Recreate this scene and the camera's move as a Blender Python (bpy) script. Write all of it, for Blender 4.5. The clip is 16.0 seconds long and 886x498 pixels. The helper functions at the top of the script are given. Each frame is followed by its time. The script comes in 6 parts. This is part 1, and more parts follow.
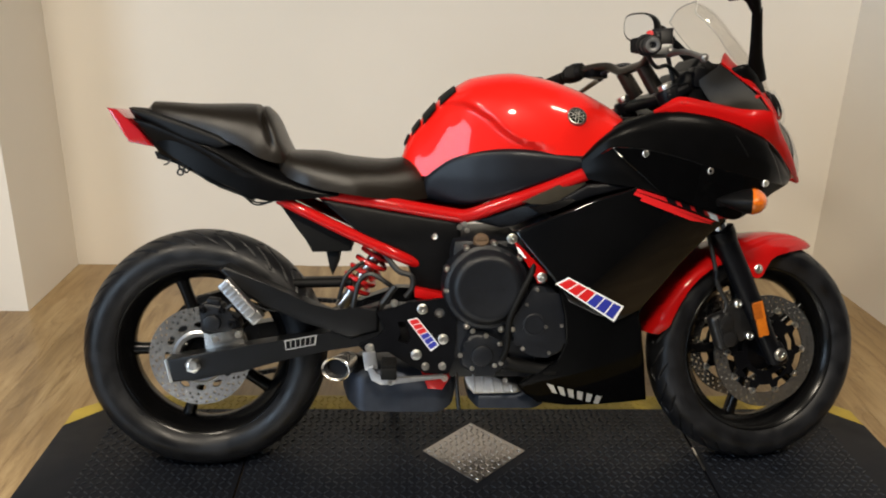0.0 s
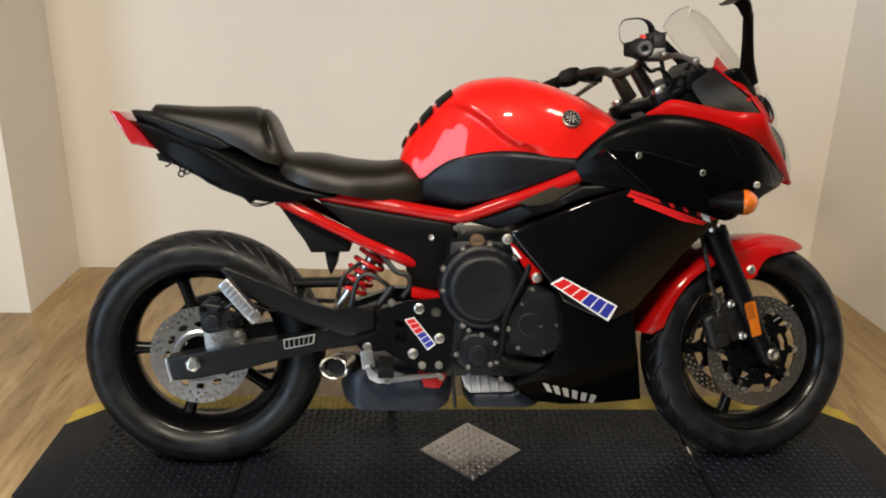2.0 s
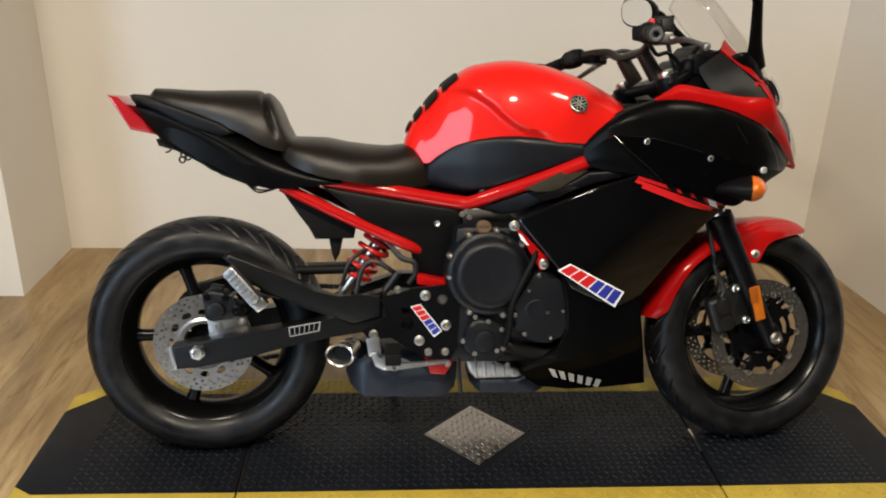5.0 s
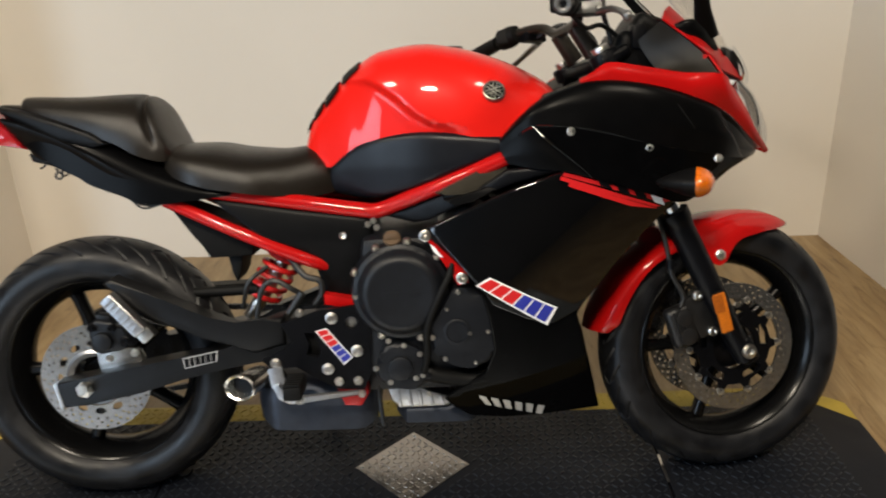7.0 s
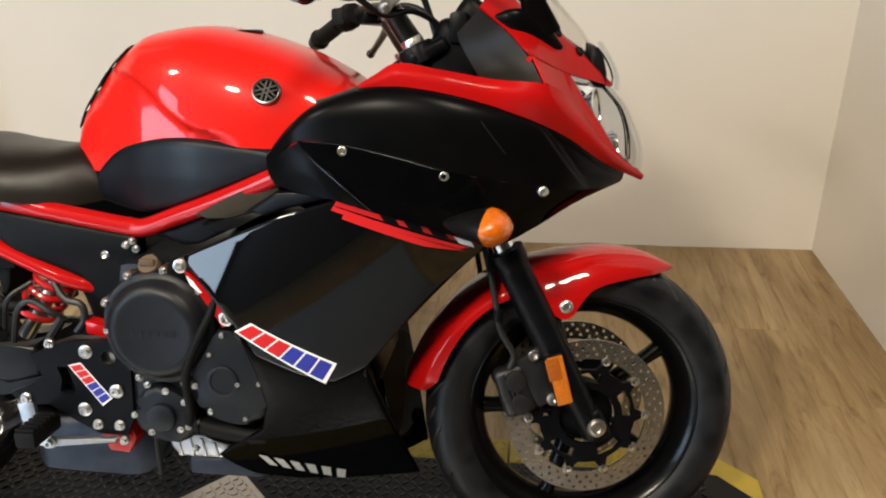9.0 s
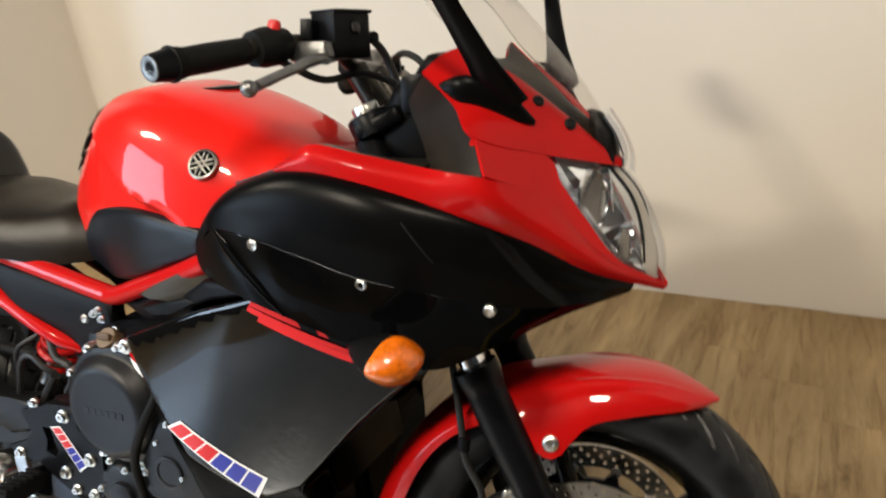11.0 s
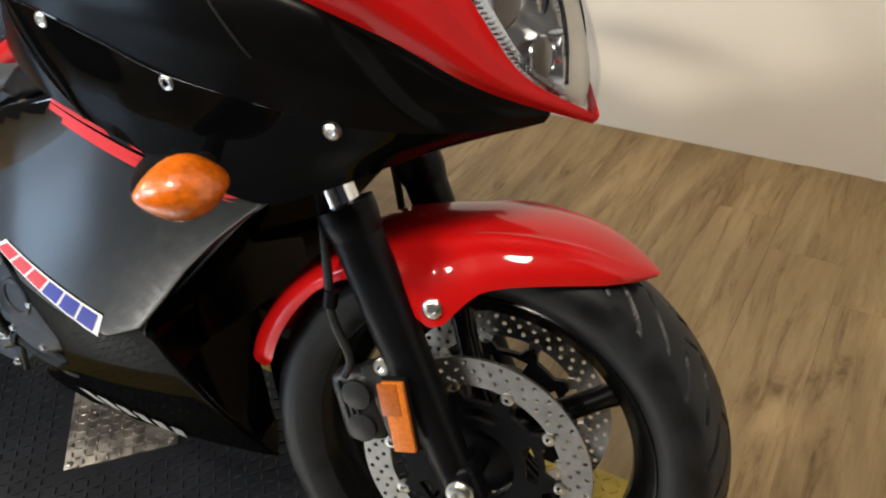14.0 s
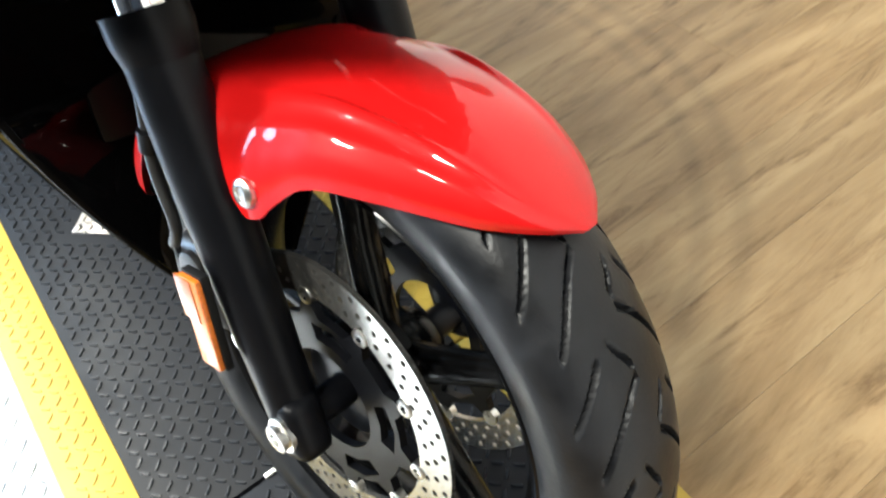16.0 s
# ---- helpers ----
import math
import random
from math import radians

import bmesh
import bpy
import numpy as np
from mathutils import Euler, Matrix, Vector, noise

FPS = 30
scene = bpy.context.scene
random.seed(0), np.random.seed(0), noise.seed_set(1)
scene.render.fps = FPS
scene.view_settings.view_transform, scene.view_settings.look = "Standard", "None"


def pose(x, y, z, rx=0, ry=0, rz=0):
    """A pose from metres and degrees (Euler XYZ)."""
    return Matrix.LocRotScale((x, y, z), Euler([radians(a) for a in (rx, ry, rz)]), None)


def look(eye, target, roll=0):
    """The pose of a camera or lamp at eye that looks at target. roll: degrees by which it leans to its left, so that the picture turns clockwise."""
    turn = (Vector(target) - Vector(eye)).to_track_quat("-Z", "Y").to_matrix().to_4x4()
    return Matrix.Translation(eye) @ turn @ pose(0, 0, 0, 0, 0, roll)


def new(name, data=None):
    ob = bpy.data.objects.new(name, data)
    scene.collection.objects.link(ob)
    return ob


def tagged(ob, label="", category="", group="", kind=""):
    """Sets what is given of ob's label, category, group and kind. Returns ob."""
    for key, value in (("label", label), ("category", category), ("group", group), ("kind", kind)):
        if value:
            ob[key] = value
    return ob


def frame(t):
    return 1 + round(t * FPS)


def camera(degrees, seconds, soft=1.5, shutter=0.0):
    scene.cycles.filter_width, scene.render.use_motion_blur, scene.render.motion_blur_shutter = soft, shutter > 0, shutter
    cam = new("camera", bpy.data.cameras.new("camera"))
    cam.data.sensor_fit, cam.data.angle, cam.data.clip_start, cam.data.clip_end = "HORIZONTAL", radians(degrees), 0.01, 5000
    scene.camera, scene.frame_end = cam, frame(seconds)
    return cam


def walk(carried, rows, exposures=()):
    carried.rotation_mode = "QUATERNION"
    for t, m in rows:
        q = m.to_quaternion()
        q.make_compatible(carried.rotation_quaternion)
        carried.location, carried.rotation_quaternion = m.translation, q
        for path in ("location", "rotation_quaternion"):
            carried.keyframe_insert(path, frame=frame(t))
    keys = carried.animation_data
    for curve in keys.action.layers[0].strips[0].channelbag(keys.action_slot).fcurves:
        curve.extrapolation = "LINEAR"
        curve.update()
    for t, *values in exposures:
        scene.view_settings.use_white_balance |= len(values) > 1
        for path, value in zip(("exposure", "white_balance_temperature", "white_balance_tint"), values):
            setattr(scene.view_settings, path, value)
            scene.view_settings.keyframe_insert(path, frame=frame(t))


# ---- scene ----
cam = camera(57.3, 16.0, soft=2.0, shutter=0.4)
PATH = [
    (0, (-0.219, -1.912, 1.259), (-0.135, -0.037, 0.566), 1.4),
    (0.5, (-0.204, -1.934, 1.247), (-0.131, -0.055, 0.567), 1.8),
    (1, (-0.214, -1.924, 1.261), (-0.118, -0.051, 0.566), 1.8),
    (1.5, (-0.201, -1.946, 1.242), (-0.115, -0.063, 0.572), 1.6),
    (2, (-0.208, -1.945, 1.255), (-0.128, -0.065, 0.578), 1.4),
    (2.5, (-0.209, -1.95, 1.26), (-0.153, -0.067, 0.588), 1.1),
    (3, (-0.212, -1.948, 1.265), (-0.172, -0.063, 0.598), 0.8),
    (5.3, (-0.265, -1.907, 1.287), (-0.115, -0.059, 0.538), 1.6),
    (5.5, (-0.26, -1.899, 1.26), (-0.08, -0.04, 0.544), 1.0),
    (6, (-0.138, -1.84, 1.266), (0.011, 0.038, 0.592), 0.4),
    (6.5, (-0.04, -1.746, 1.263), (-0.041, 0.12, 0.544), 0.3),
    (7, (0.074, -1.671, 1.251), (0.052, 0.169, 0.469), -2.3),
    (7.5, (0.193, -1.554, 1.239), (0.324, 0.258, 0.402), -0.3),
    (8, (0.299, -1.431, 1.238), (0.502, 0.348, 0.347), -1.3),
    (8.5, (0.449, -1.352, 1.235), (0.433, 0.425, 0.317), -4.6),
    (8.7, (0.522, -1.326, 1.243), (0.391, 0.462, 0.356), -2.8),
    (10.8, (0.909, -0.907, 1.253), (0.2, 0.725, 0.339), -8.0),
    (11, (0.962, -0.87, 1.267), (0.134, 0.721, 0.382), -6.7),
    (11.5, (1.08, -0.812, 1.305), (0.047, 0.704, 0.507), -5.5),
    (12, (1.127, -0.796, 1.297), (0.01, 0.667, 0.515), -7.5),
    (12.5, (1.132, -0.79, 1.255), (0.063, 0.647, 0.366), -6.8),
    (13, (1.116, -0.773, 1.184), (0.145, 0.674, 0.203), -5.4),
    (13.5, (1.086, -0.695, 1.13), (0.174, 0.709, 0.035), -5.0),
    (14, (1.048, -0.583, 1.107), (0.156, 0.736, -0.104), -5.4),
    (14.5, (1.053, -0.478, 1.074), (0.122, 0.748, -0.203), -7.2),
    (15, (1.114, -0.312, 1.022), (-0.014, 0.725, -0.264), -6.6),
    (15.5, (1.133, -0.208, 0.969), (-0.103, 0.598, -0.381), -9.2),
    (16, (1.11, -0.123, 0.93), (-0.036, 0.462, -0.601), -12.4),
]
EXPOSURE = [(0, 0.0, 6600, 10), (7.0, -0.1, 6600, 10), (7.5, 0.06, 6550, 10), (8.0, 0.08, 6450, 10), (8.5, 0.12, 6500, 10), (11.0, 0.22, 6600, 10), (11.5, 0.05, 6600, 10), (12.0, -0.1, 6600, 10), (13.0, -0.25, 6550, 10), (13.5, -0.1, 6500, 10), (14.0, 0.38, 6350, 9), (14.5, 0.65, 6200, 8), (15.0, 1.2, 5900, 6), (15.5, 1.45, 5800, 5), (16.0, 1.62, 5700, 5)]
walk(cam, [(t, look(eye, target, roll)) for t, eye, target, roll in PATH], EXPOSURE)

# ---- light ----
world = bpy.data.worlds.new("world")
world.use_nodes = True
scene.world = world
world.node_tree.nodes["Background"].inputs[0].default_value = (0.55, 0.68, 0.9, 1)
world.node_tree.nodes["Background"].inputs[1].default_value = 0.6


def area_lamp(name, eye, target, sx, sy, watts, colour):
    data = bpy.data.lights.new(name, "AREA")
    data.shape, data.size, data.size_y, data.energy, data.color = "RECTANGLE", sx, sy, watts, colour
    ob = new(name, data)
    ob.matrix_world = look(eye, target)
    return ob


WARM, COOL = (1.0, 0.89, 0.725), (0.62, 0.8, 1.0)
area_lamp("ceiling_lamp", (-0.34, -2.1, 2.62), (-0.34, -2.1, 0), 0.4, 0.25, 90, WARM)
area_lamp("ceiling_lamp", (1.1, -1.0, 2.62), (1.1, -1.0, 0), 0.5, 0.25, 34, WARM)
area_lamp("ceiling_lamp", (-1.7, -1.2, 2.62), (-1.7, -1.2, 0), 0.5, 0.25, 50, WARM)
area_lamp("window_daylight", (-4.48, -4.2, 1.925), (0.0, -4.2, 1.925), 2.9, 2.8, 215, COOL)


# ---- materials ----
def material(name, colour, rough=0.5, metal=0.0, vary=0.0, scale=30.0, bump=0.0, bump_scale=300.0, coat=0.0, rough_vary=0.0, spec=0.5, trans=0.0, ior=1.45):
    m = bpy.data.materials.new(name)
    m.use_nodes = True
    nt = m.node_tree
    b = nt.nodes["Principled BSDF"]
    b.inputs["Base Color"].default_value = (*colour, 1)
    b.inputs["Roughness"].default_value = rough
    b.inputs["Metallic"].default_value = metal
    b.inputs["Coat Weight"].default_value = coat
    b.inputs["Coat Roughness"].default_value = 0.04
    b.inputs["Specular IOR Level"].default_value = spec
    b.inputs["Transmission Weight"].default_value = trans
    b.inputs["IOR"].default_value = ior
    co = nt.nodes.new("ShaderNodeTexCoord")
    if vary or rough_vary:
        n = nt.nodes.new("ShaderNodeTexNoise")
        n.inputs["Scale"].default_value, n.inputs["Detail"].default_value = scale, 6
        nt.links.new(co.outputs["Object"], n.inputs["Vector"])
        if vary:
            r = nt.nodes.new("ShaderNodeMapRange")
            r.inputs["From Min"].default_value, r.inputs["From Max"].default_value = 0.3, 0.7
            r.inputs["To Min"].default_value, r.inputs["To Max"].default_value = 1 - vary, 1 + vary
            nt.links.new(n.outputs["Fac"], r.inputs["Value"])
            mix = nt.nodes.new("ShaderNodeMix")
            mix.data_type, mix.blend_type = "RGBA", "MULTIPLY"
            mix.inputs["Factor"].default_value = 1.0
            mix.inputs["A"].default_value = (*colour, 1)
            nt.links.new(r.outputs["Result"], mix.inputs["B"])
            nt.links.new(mix.outputs["Result"], b.inputs["Base Color"])
        if rough_vary:
            r2 = nt.nodes.new("ShaderNodeMapRange")
            r2.inputs["From Min"].default_value, r2.inputs["From Max"].default_value = 0.3, 0.7
            r2.inputs["To Min"].default_value, r2.inputs["To Max"].default_value = max(0, rough - rough_vary), min(1, rough + rough_vary)
            nt.links.new(n.outputs["Fac"], r2.inputs["Value"])
            nt.links.new(r2.outputs["Result"], b.inputs["Roughness"])
    if bump:
        n2 = nt.nodes.new("ShaderNodeTexNoise")
        n2.inputs["Scale"].default_value, n2.inputs["Detail"].default_value = bump_scale, 4
        nt.links.new(co.outputs["Object"], n2.inputs["Vector"])
        bp = nt.nodes.new("ShaderNodeBump")
        bp.inputs["Strength"].default_value, bp.inputs["Distance"].default_value = bump, 0.001
        nt.links.new(n2.outputs["Fac"], bp.inputs["Height"])
        nt.links.new(bp.outputs["Normal"], b.inputs["Normal"])
    return m


# Near-black for unseen walls: the dimness of the room behind, put in as colour.
DIM = material("darkened_unseen_wall", (0.05, 0.05, 0.052), 0.85, vary=0.05, scale=1.3)
WALL = material("cream_wall_paint", (0.78, 0.735, 0.665), 0.75, vary=0.03, scale=1.3, bump=0.15, bump_scale=160)
# Unseen ceiling, darkened so that gloss and upward black faces mirror less light.
CEIL = material("darkened_unseen_ceiling", (0.13, 0.124, 0.115), 0.85, vary=0.03, scale=2)
RED = material("red_metallic_paint", (0.41, 0.0045, 0.0045), 0.4, vary=0.06, scale=900, coat=0.65, spec=0.06)
COWLRED = material("red_cowl_paint", (0.38, 0.0045, 0.0045), 0.4, vary=0.06, scale=900, coat=0.22, spec=0.06)
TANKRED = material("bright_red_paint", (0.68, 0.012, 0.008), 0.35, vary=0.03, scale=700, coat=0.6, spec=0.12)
GLOSS = material("gloss_black_paint", (0.002, 0.002, 0.0022), 0.4, coat=1.0, spec=0.0, vary=0.2, scale=12)
# Gloss black with a weak coat, standing in for darker reflections on the belly.
GLOSS_LOW = material("weak_coat_black_paint", (0.002, 0.002, 0.0022), 0.4, coat=0.1, spec=0.0, vary=0.2, scale=12)
COWL = material("smooth_black_plastic", (0.002, 0.002, 0.0022), 0.3, vary=0.2, scale=30, bump=0.03, bump_scale=900, spec=0.075)
FLANK = material("polished_black_plastic", (0.0015, 0.0015, 0.0017), 0.4, coat=0.17, spec=0.0, vary=0.2, scale=30)
KNEE_PLASTIC = material("satin_black_plastic", (0.0042, 0.005, 0.0075), 0.36, vary=0.15, scale=50, bump=0.08, bump_scale=900, spec=0.28)
MATTE = material("matte_black_plastic", (0.003, 0.003, 0.0033), 0.42, vary=0.2, scale=60, bump=0.12, bump_scale=900, spec=0.14)
SATIN = material("satin_black_metal", (0.0028, 0.003, 0.004), 0.36, vary=0.2, scale=40, bump=0.05, bump_scale=700, spec=0.14)
ARMBLACK = material("coated_black_arm", (0.0034, 0.0036, 0.0042), 0.38, vary=0.2, scale=40, bump=0.05, bump_scale=700, spec=0.32)
INNERGREY = material("smooth_dark_inner_plastic", (0.012, 0.0102, 0.0078), 0.42, vary=0.15, scale=40, bump=0.05, bump_scale=900, spec=0.25)
ENGINE = material("black_engine_casting", (0.0048, 0.0058, 0.0082), 0.42, vary=0.2, scale=60, bump=0.2, bump_scale=600, spec=0.35)
RUBBER = material("tyre_rubber", (0.0066, 0.007, 0.0084), 0.42, vary=0.5, scale=22, bump=0.2, bump_scale=250, rough_vary=0.12, spec=0.33)
RIMBLACK = material("gloss_black_wheel_paint", (0.0026, 0.0026, 0.0028), 0.22, spec=0.24, vary=0.2, scale=30)
SOFT = material("soft_black_rubber", (0.003, 0.003, 0.003), 0.6, spec=0.2, bump=0.15, bump_scale=500)
SEAT = material("black_seat_vinyl", (0.008, 0.006, 0.0042), 0.34, spec=0.42, vary=0.1, scale=60, bump=0.35, bump_scale=900)
TIPSTEEL = material("polished_tip_steel", (0.82, 0.81, 0.79), 0.24, 1.0)
GUARD = material("amber_reflector_dark", (0.3, 0.075, 0.008), 0.3, coat=0.3, vary=0.25, scale=260)
CHROME = material("polished_chrome", (0.8, 0.8, 0.8), 0.08, 1.0)
STEEL = material("zinc_plated_steel", (0.62, 0.61, 0.58), 0.28, 1.0, vary=0.1, scale=200)
ALU = material("cast_aluminium", (0.5, 0.51, 0.53), 0.36, 1.0, vary=0.08, scale=80, bump=0.1, bump_scale=500)
LEVER = material("dull_cast_aluminium", (0.2, 0.2, 0.2), 0.38, 0.9, vary=0.15, scale=60)
DISC = material("brushed_disc_steel", (0.4, 0.392, 0.375), 0.24, 0.95, vary=0.14, scale=60)
MUFFLER = material("grey_muffler_steel", (0.035, 0.041, 0.055), 0.45, 0.6, vary=0.2, scale=30)
AMBER = material("amber_lens", (0.56, 0.115, 0.003), 0.22, coat=0.8, bump=0.7, bump_scale=420, vary=0.3, scale=140)
REFLECT = material("amber_reflector", (0.46, 0.12, 0.008), 0.35, coat=0.15, vary=0.25, scale=260)
TAIL = material("red_lens", (0.42, 0.012, 0.018), 0.1, trans=0.2, coat=1.0)
WHITE = material("white_vinyl", (0.82, 0.82, 0.82), 0.35)
DECAL_RED = material("red_vinyl", (0.5, 0.011, 0.013), 0.35)
DECAL_BLUE = material("blue_vinyl", (0.02, 0.03, 0.28), 0.35)
SILVER = material("silver_vinyl", (0.55, 0.55, 0.55), 0.35, 0.4)
MATRUB = material("black_rubber_mat", (0.004, 0.0048, 0.0074), 0.48, spec=0.22, vary=0.15, scale=8, bump=0.1, bump_scale=300, rough_vary=0.1)
# Lighter, smoother copy of the mat rubber: light caught by the bars, as colour.
BARRUB = material("lit_rubber_tread", (0.0105, 0.0128, 0.0172), 0.3, spec=0.56, vary=0.3, scale=60)
MATYEL = material("yellow_rubber_mat", (0.41, 0.295, 0.04), 0.55, vary=0.12, scale=14)
RAMPLATE = material("bright_tread_plate", (0.53, 0.57, 0.63), 0.38, 1.0, vary=0.08, scale=40, rough_vary=0.04)
PLATE = material("aluminium_tread_plate", (0.42, 0.39, 0.36), 0.36, 1.0, vary=0.1, scale=40, rough_vary=0.1)
MIRROR = material("mirror_glass", (0.9, 0.9, 0.9), 0.02, 1.0)
# Beige imitates the cream wall showing in the headlight.
BEZEL = material("wall_tone_bezel", (0.5, 0.45, 0.38), 0.3, 0.2, vary=0.06, scale=40)
SHELL = material("inner_reflector", (0.8, 0.8, 0.82), 0.15, 1.0)
HOUSING = material("silvered_lamp_housing", (0.75, 0.75, 0.75), 0.28, 0.6)
CALIPER = material("grey_caliper_casting", (0.007, 0.007, 0.0075), 0.42, 0.0, vary=0.15, scale=80, bump=0.15, bump_scale=500)
BADGE = material("satin_badge_metal", (0.30, 0.295, 0.28), 0.28, 1.0)
# Black metal tinted warm: its bronze sheen of lamp light is put in the colour.
BARMETAL = material("warm_sheen_black_bar", (0.035, 0.03, 0.024), 0.3, 0.6, vary=0.25, scale=60)
CABLE = material("black_cable", (0.01, 0.01, 0.01), 0.45)
SPRING = material("spring_red", (0.5, 0.01, 0.01), 0.35, coat=0.5)

GUSSET_PAINT = material("bronze_grey_paint", (0.036, 0.031, 0.023), 0.3, 0.0, vary=0.12, scale=60, spec=0.45)


def glass(name, tint, rough=0.01):
    m = bpy.data.materials.new(name)
    m.use_nodes = True
    nt = m.node_tree
    nt.nodes.clear()
    out = nt.nodes.new("ShaderNodeOutputMaterial")
    tr = nt.nodes.new("ShaderNodeBsdfTransparent")
    gl = nt.nodes.new("ShaderNodeBsdfGlossy")
    fr = nt.nodes.new("ShaderNodeLayerWeight")
    pw = nt.nodes.new("ShaderNodeMath")
    pw.operation = "POWER"
    pw.inputs[1].default_value = 5.0
    sc = nt.nodes.new("ShaderNodeMath")
    sc.operation = "MULTIPLY_ADD"
    sc.inputs[1].default_value, sc.inputs[2].default_value = 0.5, 0.018
    mx = nt.nodes.new("ShaderNodeMixShader")
    tr.inputs[0].default_value = (*tint, 1)
    gl.inputs["Roughness"].default_value = rough
    nt.links.new(fr.outputs["Facing"], pw.inputs[0])
    nt.links.new(pw.outputs[0], sc.inputs[0])
    nt.links.new(sc.outputs[0], mx.inputs[0])
    nt.links.new(tr.outputs[0], mx.inputs[1])
    nt.links.new(gl.outputs[0], mx.inputs[2])
    nt.links.new(mx.outputs[0], out.inputs[0])
    return m


SCREEN = glass("clear_screen", (0.965, 0.96, 0.95))
RIM_CLEAR = material("frosted_screen_edge", (0.42, 0.4, 0.37), 0.25)
LENS = glass("clear_lens", (0.95, 0.96, 0.97))


def plank_floor():
    """Wood-look vinyl: short dark streaks along y on pale tan, a little different on every plank, with two faint tyre arcs."""
    m = material("wood_plank_vinyl", (0.4, 0.3, 0.2), 0.3, spec=0.45)
    nt = m.node_tree
    b = nt.nodes["Principled BSDF"]
    geo = nt.nodes.new("ShaderNodeNewGeometry")
    info = nt.nodes.new("ShaderNodeObjectInfo")
    shift = nt.nodes.new("ShaderNodeMath")
    shift.operation = "MULTIPLY"
    shift.inputs[1].default_value = 0.25
    nt.links.new(info.outputs["Random"], shift.inputs[0])
    push = nt.nodes.new("ShaderNodeVectorMath")
    nt.links.new(geo.outputs["Position"], push.inputs[0])
    nt.links.new(shift.outputs[0], push.inputs[1])

    def noise(scale, detail, rough, twist):
        mp = nt.nodes.new("ShaderNodeMapping")
        mp.inputs["Scale"].default_value = scale
        n = nt.nodes.new("ShaderNodeTexNoise")
        n.inputs["Scale"].default_value, n.inputs["Detail"].default_value = 1.0, detail
        n.inputs["Roughness"].default_value, n.inputs["Distortion"].default_value = rough, twist
        nt.links.new(push.outputs[0], mp.inputs["Vector"])
        nt.links.new(mp.outputs["Vector"], n.inputs["Vector"])
        return n.outputs["Fac"]

    def ramp(fac, stops):
        r = nt.nodes.new("ShaderNodeValToRGB")
        e = r.color_ramp.elements
        e[0].position, e[0].color = stops[0][0], (*stops[0][1], 1)
        e[1].position, e[1].color = stops[-1][0], (*stops[-1][1], 1)
        for p, c in stops[1:-1]:
            e.new(p).color = (*c, 1)
        nt.links.new(fac, r.inputs["Fac"])
        return r.outputs["Color"]

    def times(a, c, fac=1.0):
        mix = nt.nodes.new("ShaderNodeMix")
        mix.data_type, mix.blend_type = "RGBA", "MULTIPLY"
        mix.inputs["Factor"].default_value = fac
        nt.links.new(a, mix.inputs["A"])
        nt.links.new(c, mix.inputs["B"])
        return mix.outputs["Result"]
    grain = noise((48.0, 4.0, 1.0), 5, 0.6, 0.8)
    col = ramp(noise((9.0, 1.5, 1.0), 7, 0.62, 0.9), [(0.30, (0.200, 0.127, 0.055)), (0.5, (0.310, 0.212, 0.103)), (0.68, (0.405, 0.294, 0.154))])
    col = times(col, ramp(grain, [(0.3, (0.87, 0.86, 0.84)), (0.6, (1.03, 1.03, 1.03))]))
    col = times(col, ramp(noise((25.0, 3.4, 1.0), 8, 0.72, 1.0), [(0.33, (0.5, 0.44, 0.37)), (0.43, (0.85, 0.82, 0.78)), (0.51, (1.0, 1.0, 1.0))]))
    # tyre arcs
    for cx, cy, radius in ((0.125, 0.098, 0.675), (0.125, 0.098, 0.735)):
        sub = nt.nodes.new("ShaderNodeVectorMath")
        sub.operation = "DISTANCE"
        sub.inputs[1].default_value = (cx, cy, Z_FLOOR)
        nt.links.new(geo.outputs["Position"], sub.inputs[0])
        off = nt.nodes.new("ShaderNodeMath")
        off.operation = "SUBTRACT"
        off.inputs[1].default_value = radius
        nt.links.new(sub.outputs["Value"], off.inputs[0])
        ab = nt.nodes.new("ShaderNodeMath")
        ab.operation = "ABSOLUTE"
        nt.links.new(off.outputs[0], ab.inputs[0])
        band = nt.nodes.new("ShaderNodeMapRange")
        band.inputs["From Min"].default_value, band.inputs["From Max"].default_value = 0.006, 0.022
        band.inputs["To Min"].default_value, band.inputs["To Max"].default_value = 0.84, 1.0
        nt.links.new(ab.outputs[0], band.inputs["Value"])
        col = times(col, band.outputs["Result"])
    tone = nt.nodes.new("ShaderNodeMapRange")
    tone.inputs["To Min"].default_value, tone.inputs["To Max"].default_value = 0.93, 1.07
    nt.links.new(info.outputs["Random"], tone.inputs["Value"])
    nt.links.new(times(col, tone.outputs["Result"]), b.inputs["Base Color"])
    bp = nt.nodes.new("ShaderNodeBump")
    bp.inputs["Strength"].default_value, bp.inputs["Distance"].default_value = 0.12, 0.001
    nt.links.new(grain, bp.inputs["Height"])
    nt.links.new(bp.outputs["Normal"], b.inputs["Normal"])
    return m


Z_FLOOR = -0.018
FLOOR = plank_floor()


# ---- builders ----
def finish(ob, smooth=40):
    me = ob.data
    for p in me.polygons:
        p.use_smooth = True
    me.set_sharp_from_angle(angle=radians(smooth))
    return ob


def mesh_object(name, bm, mat, smooth=40):
    me = bpy.data.meshes.new(name)
    bmesh.ops.recalc_face_normals(bm, faces=bm.faces)
    bm.to_mesh(me)
    bm.free()
    me.materials.append(mat)
    return finish(new(name, me), smooth)


